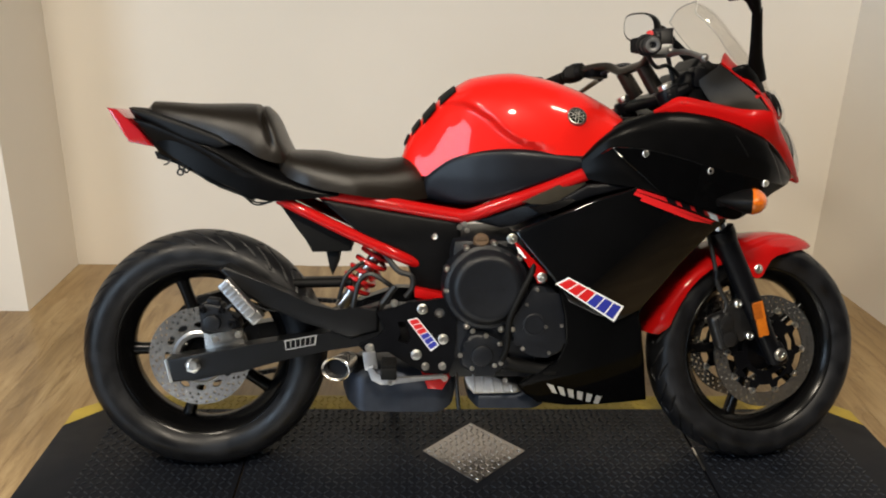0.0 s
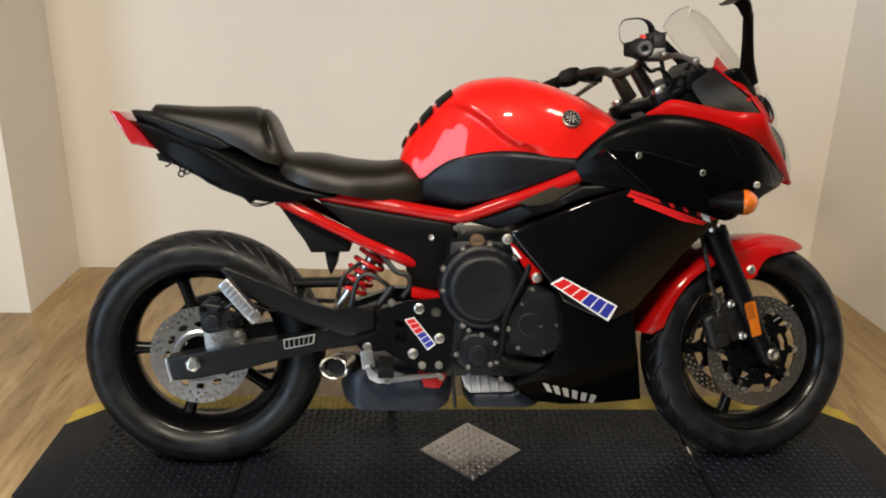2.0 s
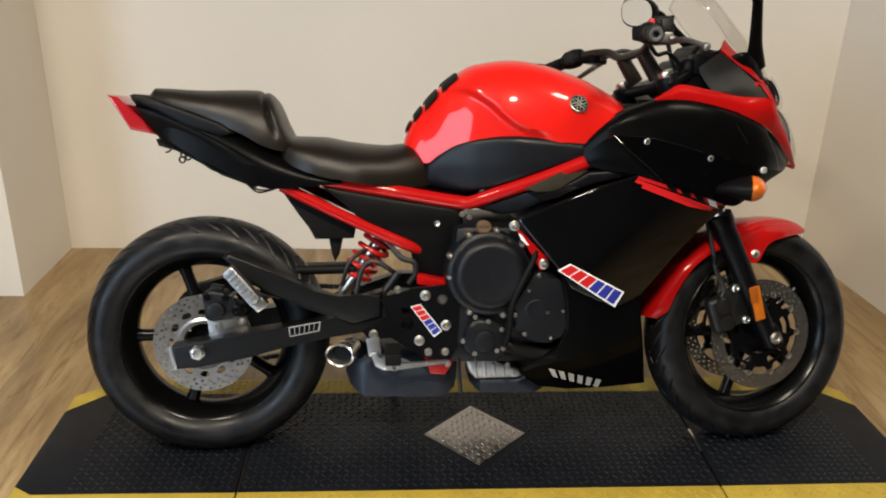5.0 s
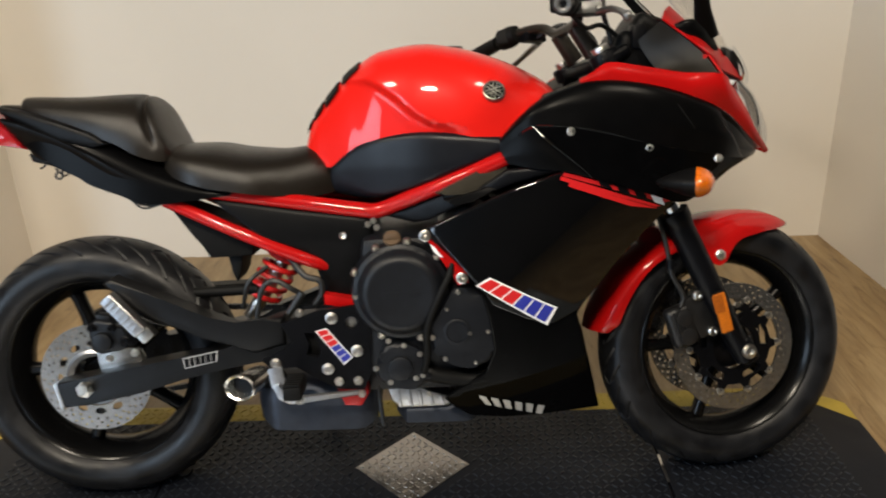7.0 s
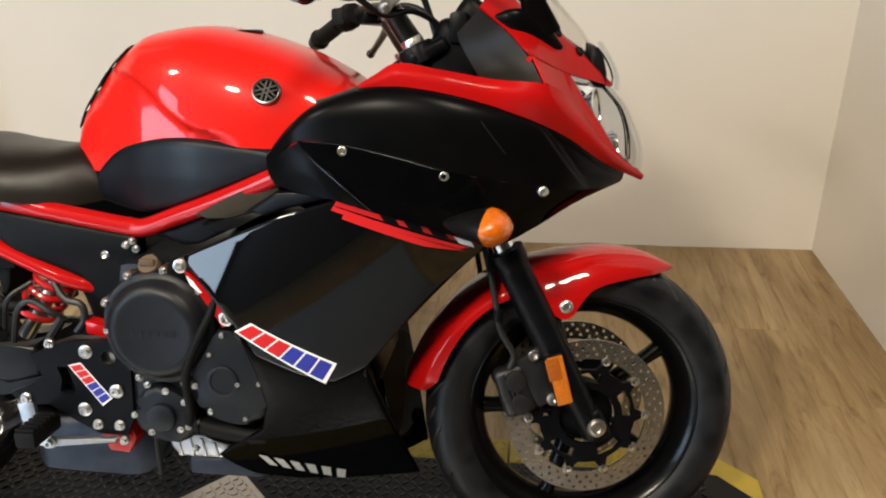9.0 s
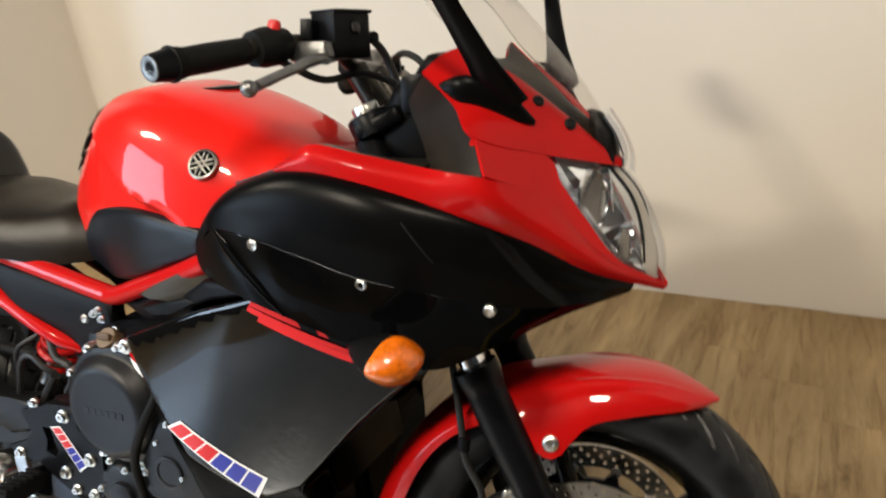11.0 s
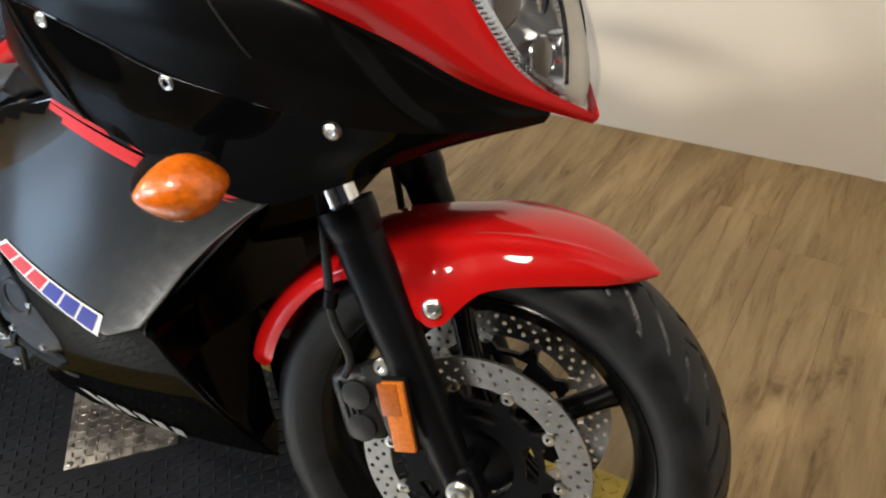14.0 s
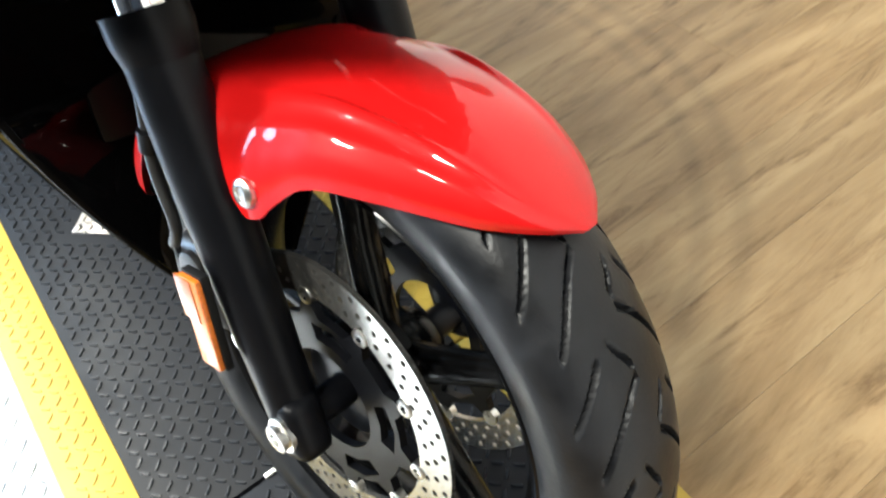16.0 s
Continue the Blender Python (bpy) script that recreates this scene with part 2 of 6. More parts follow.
def part(name, bm, mat, parent, label="", smooth=40):
    """Links a bmesh as one mesh under a thing or a part."""
    ob = mesh_object(name, bm, mat, smooth)
    ob.parent = parent
    return tagged(ob, label)


def add_box(bm, centre, size, bevel=0.0, turn=None, seg=2):
    r = bmesh.ops.create_cube(bm, size=1.0)
    vs = r["verts"]
    m = Matrix.Translation(centre) @ (turn.to_4x4() if turn else Matrix.Identity(4)) @ Matrix.Diagonal((*size, 1))
    bmesh.ops.transform(bm, matrix=m, verts=vs)
    if bevel:
        edges = {e for v in vs for e in v.link_edges}
        bmesh.ops.bevel(bm, geom=list(edges), offset=bevel, segments=seg, profile=0.6, affect="EDGES")
    return bm


def catmull(pts, n):
    """n points spread along a smooth curve through pts."""
    p = [Vector(q) for q in pts]
    if len(p) == 2:
        return [p[0].lerp(p[1], i / (n - 1)) for i in range(n)]
    p = [2 * p[0] - p[1]] + p + [2 * p[-1] - p[-2]]
    dense = []
    for i in range(1, len(p) - 2):
        a, b, c, d = p[i - 1], p[i], p[i + 1], p[i + 2]
        for k in range(16):
            t = k / 16
            dense.append(0.5 * (2 * b + (c - a) * t + (2 * a - 5 * b + 4 * c - d) * t * t + (3 * b - a - 3 * c + d) * t ** 3))
    dense.append(p[-2])
    run = [0.0]
    for a, b in zip(dense, dense[1:]):
        run.append(run[-1] + (b - a).length)
    out, j = [], 0
    for i in range(n):
        s = run[-1] * i / (n - 1)
        while j < len(run) - 2 and run[j + 1] < s:
            j += 1
        f = (s - run[j]) / max(1e-9, run[j + 1] - run[j])
        out.append(dense[j].lerp(dense[j + 1], min(1, max(0, f))))
    return out


def add_grid(bm, rows, close_u=False, close_v=False):
    """Faces over rows of points."""
    vs = [[bm.verts.new(p) for p in r] for r in rows]
    nr, nc = len(vs), len(vs[0])
    for i in range(nr if close_u else nr - 1):
        for j in range(nc if close_v else nc - 1):
            q = (vs[i][j], vs[i][(j + 1) % nc], vs[(i + 1) % nr][(j + 1) % nc], vs[(i + 1) % nr][j])
            bm.faces.new(q)
    return vs


def add_tube(bm, pts, r, n=12, count=24, flat=1.0, cap=True):
    """A tube along a smooth curve; r: one radius or one at each end and between."""
    c = catmull(pts, count)
    radii = r if isinstance(r, (list, tuple)) else [r, r]
    rows, up = [], None
    for i, p in enumerate(c):
        d = (c[min(i + 1, count - 1)] - c[max(i - 1, 0)]).normalized()
        if up is None:
            up = Vector((0, 1, 0)) if abs(d.y) < 0.9 else Vector((0, 0, 1))
        side = d.cross(up).normalized()
        up = side.cross(d).normalized()
        f = i / (count - 1) * (len(radii) - 1)
        k = min(int(f), len(radii) - 2)
        rad = radii[k] + (radii[k + 1] - radii[k]) * (f - k)
        rows.append([p + rad * (math.cos(2 * math.pi * a / n) * side + flat * math.sin(2 * math.pi * a / n) * up) for a in range(n)])
    vs = add_grid(bm, rows, close_v=True)
    if cap:
        bm.faces.new(vs[0])
        bm.faces.new(vs[-1])
    return bm


def add_lathe(bm, profile, centre, axis=(0, 1, 0), n=48, close=False):
    """Turns (along, radius) pairs round an axis through centre."""
    ax = Vector(axis).normalized()
    u = ax.orthogonal().normalized()
    w = ax.cross(u)
    rows = [[Vector(centre) + ax * a + r * (math.cos(2 * math.pi * k / n) * u + math.sin(2 * math.pi * k / n) * w) for k in range(n)] for a, r in profile]
    vs = add_grid(bm, rows, close_u=close, close_v=True)
    if not close:
        for row, (a, r) in ((vs[0], profile[0]), (vs[-1], profile[-1])):
            if r > 1e-4:
                bm.faces.new(row)
    return bm


def rounded(r, h, b=0.2):
    """Profile of a short cylinder of radius r and height h with a soft rim."""
    e = b * min(r, abs(h))
    s = 1 if h > 0 else -1
    return [(0, r), (h - s * e, r), (h - s * 0.3 * e, r - 0.3 * e), (h, r - e), (h, 0.00005)]


def add_bolt(bm, p, axis=(0, -1, 0), r=0.006, h=0.005):
    add_lathe(bm, [(-0.002, r * 1.45), (h * 0.3, r * 1.45), (h * 0.3, r), (h, r * 0.92), (h, r * 0.5), (h * 0.45, r * 0.42), (h * 0.45, 0.00005)], p, axis, 12)
    return bm


def add_prism(bm, outline, y0, y1, bevel=0.004, seg=2, smooth=0):
    """A plate whose outline (x, z) is drawn out from y0 to y1, its outer rim bevelled."""
    pts = [(x, z) for x, z in outline]
    if smooth:
        c = catmull([(x, 0, z) for x, z in pts] + [(pts[0][0], 0, pts[0][1])], smooth + 1)[:-1]
        pts = [(q.x, q.z) for q in c]
    a = [bm.verts.new((x, y0, z)) for x, z in pts]
    b = [bm.verts.new((x, y1, z)) for x, z in pts]
    top, base = bm.faces.new(b), bm.faces.new(a)
    n = len(pts)
    for i in range(n):
        bm.faces.new((a[i], a[(i + 1) % n], b[(i + 1) % n], b[i]))
    if bevel:
        bmesh.ops.bevel(bm, geom=list(top.edges), offset=bevel, segments=seg, profile=0.5, affect="EDGES", clamp_overlap=True)
    return bm


def thicken(rows, t):
    """The rows of a surface and of its inner side, t behind it."""
    nr, nc = len(rows), len(rows[0])
    inner = []
    for i in range(nr):
        line = []
        for j in range(nc):
            du = rows[min(i + 1, nr - 1)][j] - rows[max(i - 1, 0)][j]
            dv = rows[i][min(j + 1, nc - 1)] - rows[i][max(j - 1, 0)]
            nrm = du.cross(dv)
            nrm = nrm.normalized() if nrm.length > 1e-9 else Vector((0, 1, 0))
            line.append(rows[i][j] + nrm * t)
        inner.append(line)
    return inner


def add_loft(bm, curves, nu=40, nv=6, t=0.004, flip=False):
    """A shell through a row of feature curves, t thick."""
    c = [catmull(q, nu) for q in curves]
    cols = [catmull([k[i] for k in c], (len(c) - 1) * nv + 1) for i in range(nu)]
    if flip:
        t = -t
    inner = thicken(cols, t)
    a, b = add_grid(bm, cols), add_grid(bm, inner)
    nr, nc = len(a), len(a[0])
    for i in range(nr - 1):
        bm.faces.new((a[i][0], a[i + 1][0], b[i + 1][0], b[i][0]))
        bm.faces.new((a[i][-1], a[i + 1][-1], b[i + 1][-1], b[i][-1]))
    for j in range(nc - 1):
        bm.faces.new((a[0][j], a[0][j + 1], b[0][j + 1], b[0][j]))
        bm.faces.new((a[-1][j], a[-1][j + 1], b[-1][j + 1], b[-1][j]))
    return bm


def add_body(bm, stations, n=28, count=40):
    """A closed body along x from (x, bottom, top, half width, roundness): roundness 1 is an ellipse's arch, less is squarer."""
    xs = np.array([a for a, *_ in stations])
    rows = []
    for i in range(count):
        x = xs[0] + (xs[-1] - xs[0]) * (0.5 - 0.5 * math.cos(math.pi * i / (count - 1)))
        def at(k):
            return smooth_at(xs, [st[k] for st in stations], x)
        zb, zt, w, e = at(1), at(2), at(3), at(4)
        row = []
        for k in range(n + 1):
            a = math.pi * k / n
            cy, sz = math.cos(a), math.sin(a)
            row.append(Vector((x, -w * math.copysign(abs(cy) ** e, cy), zb + (zt - zb) * sz ** e)))
        row += [Vector((x, w * (1 - 2 * k / 6), zb - 0.004 * math.sin(math.pi * k / 6))) for k in range(1, 6)]
        rows.append(row)
    vs = add_grid(bm, rows, close_v=True)
    bm.faces.new(vs[0])
    bm.faces.new(vs[-1])
    return bm


def smooth_at(xs, ys, x):
    """Smooth value of a table at x (monotone cubic)."""
    i = int(min(max(np.searchsorted(xs, x) - 1, 0), len(xs) - 2))
    def slope(k):
        if 0 < k < len(xs) - 1:
            a, b = (ys[k] - ys[k - 1]) / (xs[k] - xs[k - 1]), (ys[k + 1] - ys[k]) / (xs[k + 1] - xs[k])
            return 0 if a * b <= 0 else 2 * a * b / (a + b)
        k = min(max(k, 1), len(xs) - 1)
        return (ys[k] - ys[k - 1]) / (xs[k] - xs[k - 1])
    h = xs[i + 1] - xs[i]
    t = (x - xs[i]) / h
    m0, m1 = slope(i) * h, slope(i + 1) * h
    return ys[i] * (2 * t ** 3 - 3 * t * t + 1) + m0 * (t ** 3 - 2 * t * t + t) + ys[i + 1] * (3 * t * t - 2 * t ** 3) + m1 * (t ** 3 - t * t)


def mirrored(bm):
    """A copy of a bmesh on the other side of the bike."""
    b = bm.copy()
    bmesh.ops.transform(b, matrix=Matrix.Diagonal((1, -1, 1, 1)), verts=b.verts)
    return b


def both(name, bm, mat, parent, label="", smooth=40):
    """The same part on the right and the left side."""
    other = mirrored(bm)
    return part(name, bm, mat, parent, label, smooth), part(name, other, mat, parent, label, smooth)


# ---- room ----
Y_BACK, X_LEFT, X_RIGHT, Z_CEIL = 1.325, -1.61, 1.535, 3.6


def wall(name, lo, hi, paint=None):
    bm = bmesh.new()
    add_box(bm, [(a + b) / 2 for a, b in zip(lo, hi)], [b - a for a, b in zip(lo, hi)])
    return tagged(mesh_object(name, bm, paint or WALL), "unseen closing wall, near-black to stand in for a dim room" if paint else "cream painted plaster wall, plain and matte", "wall", kind="structure")


wall("wall_back", (X_LEFT - 0.15, Y_BACK, Z_FLOOR - 0.1), (X_RIGHT + 0.15, Y_BACK + 0.15, Z_CEIL))
wall("wall_left_return", (X_LEFT - 0.15, 0.85, Z_FLOOR - 0.1), (X_LEFT, Y_BACK, Z_CEIL))
wall("wall_left_front", (-4.5, 0.85, Z_FLOOR - 0.1), (X_LEFT - 0.15, 1.0, Z_CEIL))
right_wall = wall("wall_right", (0, -1.45, Z_FLOOR - 0.1), (0.15, 0.1, Z_CEIL))
right_wall.matrix_world = Matrix.Translation((X_RIGHT, Y_BACK, 0)) @ Matrix.Rotation(radians(2.2), 4, "Z")
# unseen walls that close the room, darkened to keep gloss reflections dim
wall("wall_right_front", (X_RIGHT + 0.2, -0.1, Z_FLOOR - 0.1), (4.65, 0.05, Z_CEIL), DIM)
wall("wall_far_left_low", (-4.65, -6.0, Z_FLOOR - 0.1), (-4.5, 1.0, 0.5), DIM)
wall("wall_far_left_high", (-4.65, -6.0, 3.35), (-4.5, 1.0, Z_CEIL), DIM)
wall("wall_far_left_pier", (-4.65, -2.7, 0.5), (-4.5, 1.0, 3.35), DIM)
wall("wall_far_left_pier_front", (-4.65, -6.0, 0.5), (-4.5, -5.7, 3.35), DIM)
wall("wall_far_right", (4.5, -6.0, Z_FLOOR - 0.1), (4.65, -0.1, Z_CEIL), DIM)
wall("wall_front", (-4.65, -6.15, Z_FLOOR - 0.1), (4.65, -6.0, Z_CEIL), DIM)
bm = bmesh.new()
add_box(bm, (0, -2.4, Z_CEIL + 0.05), (9.4, 7.6, 0.1))
tagged(mesh_object("ceiling", bm, CEIL), "unseen flat ceiling, darkened to keep reflections from above low", "ceiling", kind="structure")
bm = bmesh.new()
add_box(bm, (0, -2.4, Z_FLOOR - 0.0525), (9.4, 7.8, 0.1))
floor = tagged(mesh_object("floor", bm, FLOOR), "brown wood-look vinyl plank floor with streaky grain", "floor", kind="structure")

# ---- motorcycle ----
bike = new("motorcycle")
bike.matrix_world = Matrix.Translation((0, -0.073, 0)) @ Matrix.Rotation(radians(1.0), 4, "Z") @ Matrix.Rotation(radians(-11.8), 4, "X")
tagged(bike, "red and black sport motorcycle leaning on its side stand", "motorcycle")
AXLE_F, AXLE_R = Vector((0.697, 0, 0.289)), Vector((-0.73, 0, 0.295))
STEER = Matrix.Translation((0.80, 0, 0)) @ Matrix.Rotation(radians(11.0), 4, Vector((-math.sin(radians(26)), 0, math.cos(radians(26))))) @ Matrix.Translation((-0.80, 0, 0))


BARS = STEER @ Matrix.Translation((0.80, 0, 0)) @ Matrix.Rotation(radians(3.0), 4, Vector((-math.sin(radians(26)), 0, math.cos(radians(26))))) @ Matrix.Translation((-0.80, 0, 0))


def steered(bm):
    bmesh.ops.transform(bm, matrix=STEER, verts=bm.verts)
    return bm


def barred(bm):
    """Turned with the handlebar, which is set a little further round than the fork."""
    bmesh.ops.transform(bm, matrix=BARS, verts=bm.verts)
    return bm


from mathutils.geometry import delaunay_2d_cdt


def circle(cx, cz, r, n, start=0.0):
    return [(cx + r * math.cos(start + 2 * math.pi * k / n), cz + r * math.sin(start + 2 * math.pi * k / n)) for k in range(n)]


def add_holed(bm, outer, holes, y0, y1):
    """A flat plate from y0 to y1 with an outline and true holes, all as (x, z) loops."""
    loops = [outer] + holes
    pts, edges = [], []
    for lp in loops:
        s = len(pts)
        pts += [Vector(p) for p in lp]
        edges += [(s + i, s + (i + 1) % len(lp)) for i in range(len(lp))]
    vs, es, fs, *_ = delaunay_2d_cdt(pts, edges, [], 0, 1e-6)

    def within(p, lp):
        inside = False
        for (x1, z1), (x2, z2) in zip(lp, lp[1:] + lp[:1]):
            if (z1 > p[1]) != (z2 > p[1]) and p[0] < (x2 - x1) * (p[1] - z1) / (z2 - z1) + x1:
                inside = not inside
        return inside
    a = [bm.verts.new((v.x, y0, v.y)) for v in vs]
    b = [bm.verts.new((v.x, y1, v.y)) for v in vs]
    used = {}
    for f in fs:
        c = ((vs[f[0]].x + vs[f[1]].x + vs[f[2]].x) / 3, (vs[f[0]].y + vs[f[1]].y + vs[f[2]].y) / 3)
        if not within(c, outer) or any(within(c, h) for h in holes):
            continue
        bm.faces.new([a[i] for i in f])
        bm.faces.new([b[i] for i in reversed(f)])
        for i, j in ((f[0], f[1]), (f[1], f[2]), (f[2], f[0])):
            used[(i, j)] = used.get((i, j), 0) + 1
    for i, j in list(used):
        if (j, i) not in used:
            bm.faces.new((a[i], b[i], b[j], a[j]))
    loose = [v for v in bm.verts if not v.link_faces]
    bmesh.ops.delete(bm, geom=loose, context="VERTS")
    return bm


def tyre(radius, width, rim, groove_step, groove):
    """A tyre round the y axis with slanted tread grooves cut into its crown."""
    bm = bmesh.new()
    n, half = 1200, width / 2
    sec = [(-0.36 * width, rim - 0.004), (-0.42 * width, rim + 0.004), (-0.475 * width, rim + 0.016), (-half, rim + 0.032)]
    for k in range(1, 110):
        a = math.pi * k / 110
        sec.append((-half * math.cos(a), rim + 0.032 + (radius - rim - 0.032) * math.sin(a) ** 0.85))
    sec += [(-y, r) for y, r in sec[3::-1]]
    rows = []
    for k in range(n):
        th = 2 * math.pi * k / n
        row = []
        for y, r in sec:
            f = abs(y) / half
            deep = 0.0
            if 0.06 < f < 0.93 and r > rim + 0.036:
                for sgn, sweep, lo, hi, off in groove:
                    if lo < f < hi:
                        ph = (th + off * groove_step + sweep * f * (0.45 + 0.75 * f) + (0.5 * groove_step if y > 0 else 0)) % groove_step
                        d = min(ph, groove_step - ph) * r
                        deep = max(deep, 0.0062 * min(1, 1.8 * max(0, 1 - (d / 0.0038) ** 2)) * min(1, (hi - f) * 14, (f - lo) * 14))
            rr = r - deep
            row.append(Vector((rr * math.cos(th), y, rr * math.sin(th))))
        rows.append(row)
    add_grid(bm, rows, close_u=True)
    return bm


def put(bm, centre):
    bmesh.ops.translate(bm, verts=bm.verts, vec=centre)
    return bm


def rim_mesh(rim, width, hub, angles, spoke_w):
    bm = bmesh.new()
    h = width * 0.36
    prof = [(-h, rim + 0.004), (-h - 0.004, rim - 0.001), (-h, rim - 0.008), (-h * 0.8, rim - 0.014), (-h * 0.45, rim - 0.030), (0, rim - 0.034),
            (h * 0.45, rim - 0.030), (h * 0.8, rim - 0.014), (h, rim - 0.008), (h + 0.004, rim - 0.001), (h, rim + 0.004), (0, rim - 0.004)]
    add_lathe(bm, prof, (0, 0, 0), (0, 1, 0), 96, close=True)
    add_lathe(bm, [(-hub[1], 0.012), (-hub[1], hub[0] * 0.8), (-hub[1] + 0.008, hub[0]), (-0.02, hub[0] * 1.05), (0.02, hub[0] * 1.05), (hub[1] - 0.008, hub[0]), (hub[1], hub[0] * 0.8), (hub[1], 0.012)], (0, 0, 0), (0, 1, 0), 40)
    return bm


def spoke_meshes(rim, hub, angles, spoke_w):
    for a in angles:
        bm = bmesh.new()
        d = Vector((math.cos(radians(a)), 0, math.sin(radians(a))))
        s = Vector((-d.z, 0, d.x))
        rows = []
        for f in range(9):
            k = f / 8
            r = hub[0] * 0.9 + (rim - 0.028 - hub[0] * 0.9) * k
            w = spoke_w * (1.25 - 0.75 * k + 0.5 * k ** 5)
            t = 0.021 - 0.005 * k
            rows.append([d * r + s * (w * math.cos(q)) + Vector((0, t * math.sin(q), 0)) for q in [2 * math.pi * j / 12 for j in range(12)]])
        add_grid(bm, rows, close_v=True)
        yield bm


def brake_disc(outer, inner, y, thick, hole_rows, slots):
    """A drilled ring with a wavy row of lightening slots."""
    bm = bmesh.new()
    holes = [circle(0, 0, inner, 60)]
    for r, n, start in hole_rows:
        for k in range(n):
            a = start + 2 * math.pi * k / n
            holes.append(circle(r * math.cos(a), r * math.sin(a), 0.0031, 7))
    for k in range(slots):
        a = 2 * math.pi * k / slots
        hole = []
        for q in range(14):
            b = 2 * math.pi * q / 14
            rr, aa = inner + 0.013 + 0.0075 * math.sin(b), a + 0.16 * math.cos(b)
            hole.append((rr * math.cos(aa), rr * math.sin(aa)))
        holes.append(hole)
    return add_holed(bm, circle(0, 0, outer, 96), holes, y - thick / 2, y + thick / 2)


RIM = 0.216
# front wheel, turned with the steering
fw = part("front_wheel", steered(put(rim_mesh(RIM, 0.125, (0.034, 0.05), [35, 107, 179, 251, 323], 0.017), AXLE_F)), RIMBLACK, bike, "gloss black five-spoke cast wheel")
part("tyre", steered(put(tyre(0.294, 0.120, RIM, 2 * math.pi / 19, [(1, 0.27, 0.03, 0.80, 0.0), (1, -0.5, 0.03, 0.30, 0.0), (1, 0.24, 0.46, 0.92, 0.5)]), AXLE_F)), RUBBER, fw, "worn black road tyre with slanted tread grooves", 50)
for bm in spoke_meshes(RIM, (0.034, 0.05), [35, 107, 179, 251, 323], 0.017):
    part("spoke", steered(put(bm, AXLE_F)), RIMBLACK, fw)
ROWS3 = [(0.139, 40, 0.0), (0.129, 40, 0.08), (0.119, 40, 0.02)]
for y in (-0.066, 0.066):
    disc = part("brake_disc", steered(put(brake_disc(0.1455, 0.110, y, 0.005, ROWS3, 0), AXLE_F)), DISC, fw, "drilled steel brake disc")
    bm = bmesh.new()
    lobes = []
    for k in range(90):
        a = 2 * math.pi * k / 90
        r = 0.089 + 0.019 * max(0, math.cos(a * 10)) ** 2
        lobes.append((r * math.cos(a), r * math.sin(a)))
    holes = [circle(0, 0, 0.052, 40)]
    for k in range(5):
        a0 = 2 * math.pi * k / 5 + 0.3
        holes.append([(r * math.cos(a0 + d), r * math.sin(a0 + d)) for r, d in ((0.066, -0.3), (0.066, 0), (0.066, 0.3), (0.082, 0.32), (0.084, 0), (0.082, -0.32))])
    part("disc_carrier", steered(put(add_holed(bm, lobes, holes, y - 0.004, y + 0.004), AXLE_F)), SATIN, fw)
    for k in range(10):
        bm = bmesh.new()
        a = 2 * math.pi * k / 10
        s = -1 if y < 0 else 1
        add_lathe(bm, [(-0.004, 0.0085), (0.0035, 0.0085), (0.0045, 0.0065), (0.0045, 0.004), (0.002, 0.0035), (0.002, 0.00005)], Vector((0.108 * math.cos(a), y, 0.108 * math.sin(a))), (0, s, 0), 12)
        part("rivet", steered(put(bm, AXLE_F)), STEEL, fw)
bm = bmesh.new()
add_lathe(bm, [(-0.10, 0.016), (-0.05, 0.016), (-0.05, 0.030), (0.05, 0.030), (0.05, 0.016), (0.1, 0.016)], AXLE_F, (0, 1, 0), 24)
part("axle", steered(bm), SATIN, fw)
bm = bmesh.new()
add_lathe(bm, rounded(0.055, -0.052, 0.2), AXLE_F, (0, 1, 0), 40)
part("hub_cap", steered(bm), SATIN, fw)

# rear wheel
rw = part("rear_wheel", put(rim_mesh(RIM, 0.16, (0.045, 0.06), [109, 181, 253, 325, 37], 0.019), AXLE_R), RIMBLACK, bike, "gloss black five-spoke cast wheel")
part("tyre", put(tyre(0.304, 0.162, RIM, 2 * math.pi / 18, [(1, 0.36, 0.08, 0.86, 0.0), (1, -0.3, 0.08, 0.3, 0.0), (1, 0.32, 0.42, 0.92, 0.5)]), AXLE_R), RUBBER, rw, "worn black rear tyre with dusty sidewall", 50)
for bm in spoke_meshes(RIM, (0.045, 0.06), [109, 181, 253, 325, 37], 0.019):
    part("spoke", put(bm, AXLE_R), RIMBLACK, rw)
part("brake_disc", put(brake_disc(0.1225, 0.066, -0.088, 0.005, [(0.116, 30, 0.0), (0.106, 30, 0.1), (0.097, 30, 0.03)], 12), AXLE_R), DISC, rw, "drilled steel rear brake disc")
bm = bmesh.new()
add_lathe(bm, [(-0.092, 0.066), (-0.096, 0.06), (-0.092, 0.05), (-0.06, 0.05), (-0.06, 0.066)], AXLE_R, (0, 1, 0), 48, close=True)
part("disc_flange", bm, ALU, rw)
bm = bmesh.new()
teeth = []
for k in range(46 * 4):
    a = 2 * math.pi * k / (46 * 4)
    r = (0.112, 0.117, 0.117, 0.112)[k % 4]
    teeth.append((r * math.cos(a), r * math.sin(a)))
part("sprocket", put(add_holed(bm, teeth, [circle(0, 0, 0.05, 30)] + [circle(0.08 * math.cos(2 * math.pi * k / 6), 0.08 * math.sin(2 * math.pi * k / 6), 0.014, 14) for k in range(6)], 0.088, 0.095), AXLE_R), ENGINE, rw)
bm = bmesh.new()
add_lathe(bm, [(-0.165, 0.010), (0.16, 0.010)], AXLE_R, (0, 1, 0), 20)
part("axle", bm, STEEL, rw)

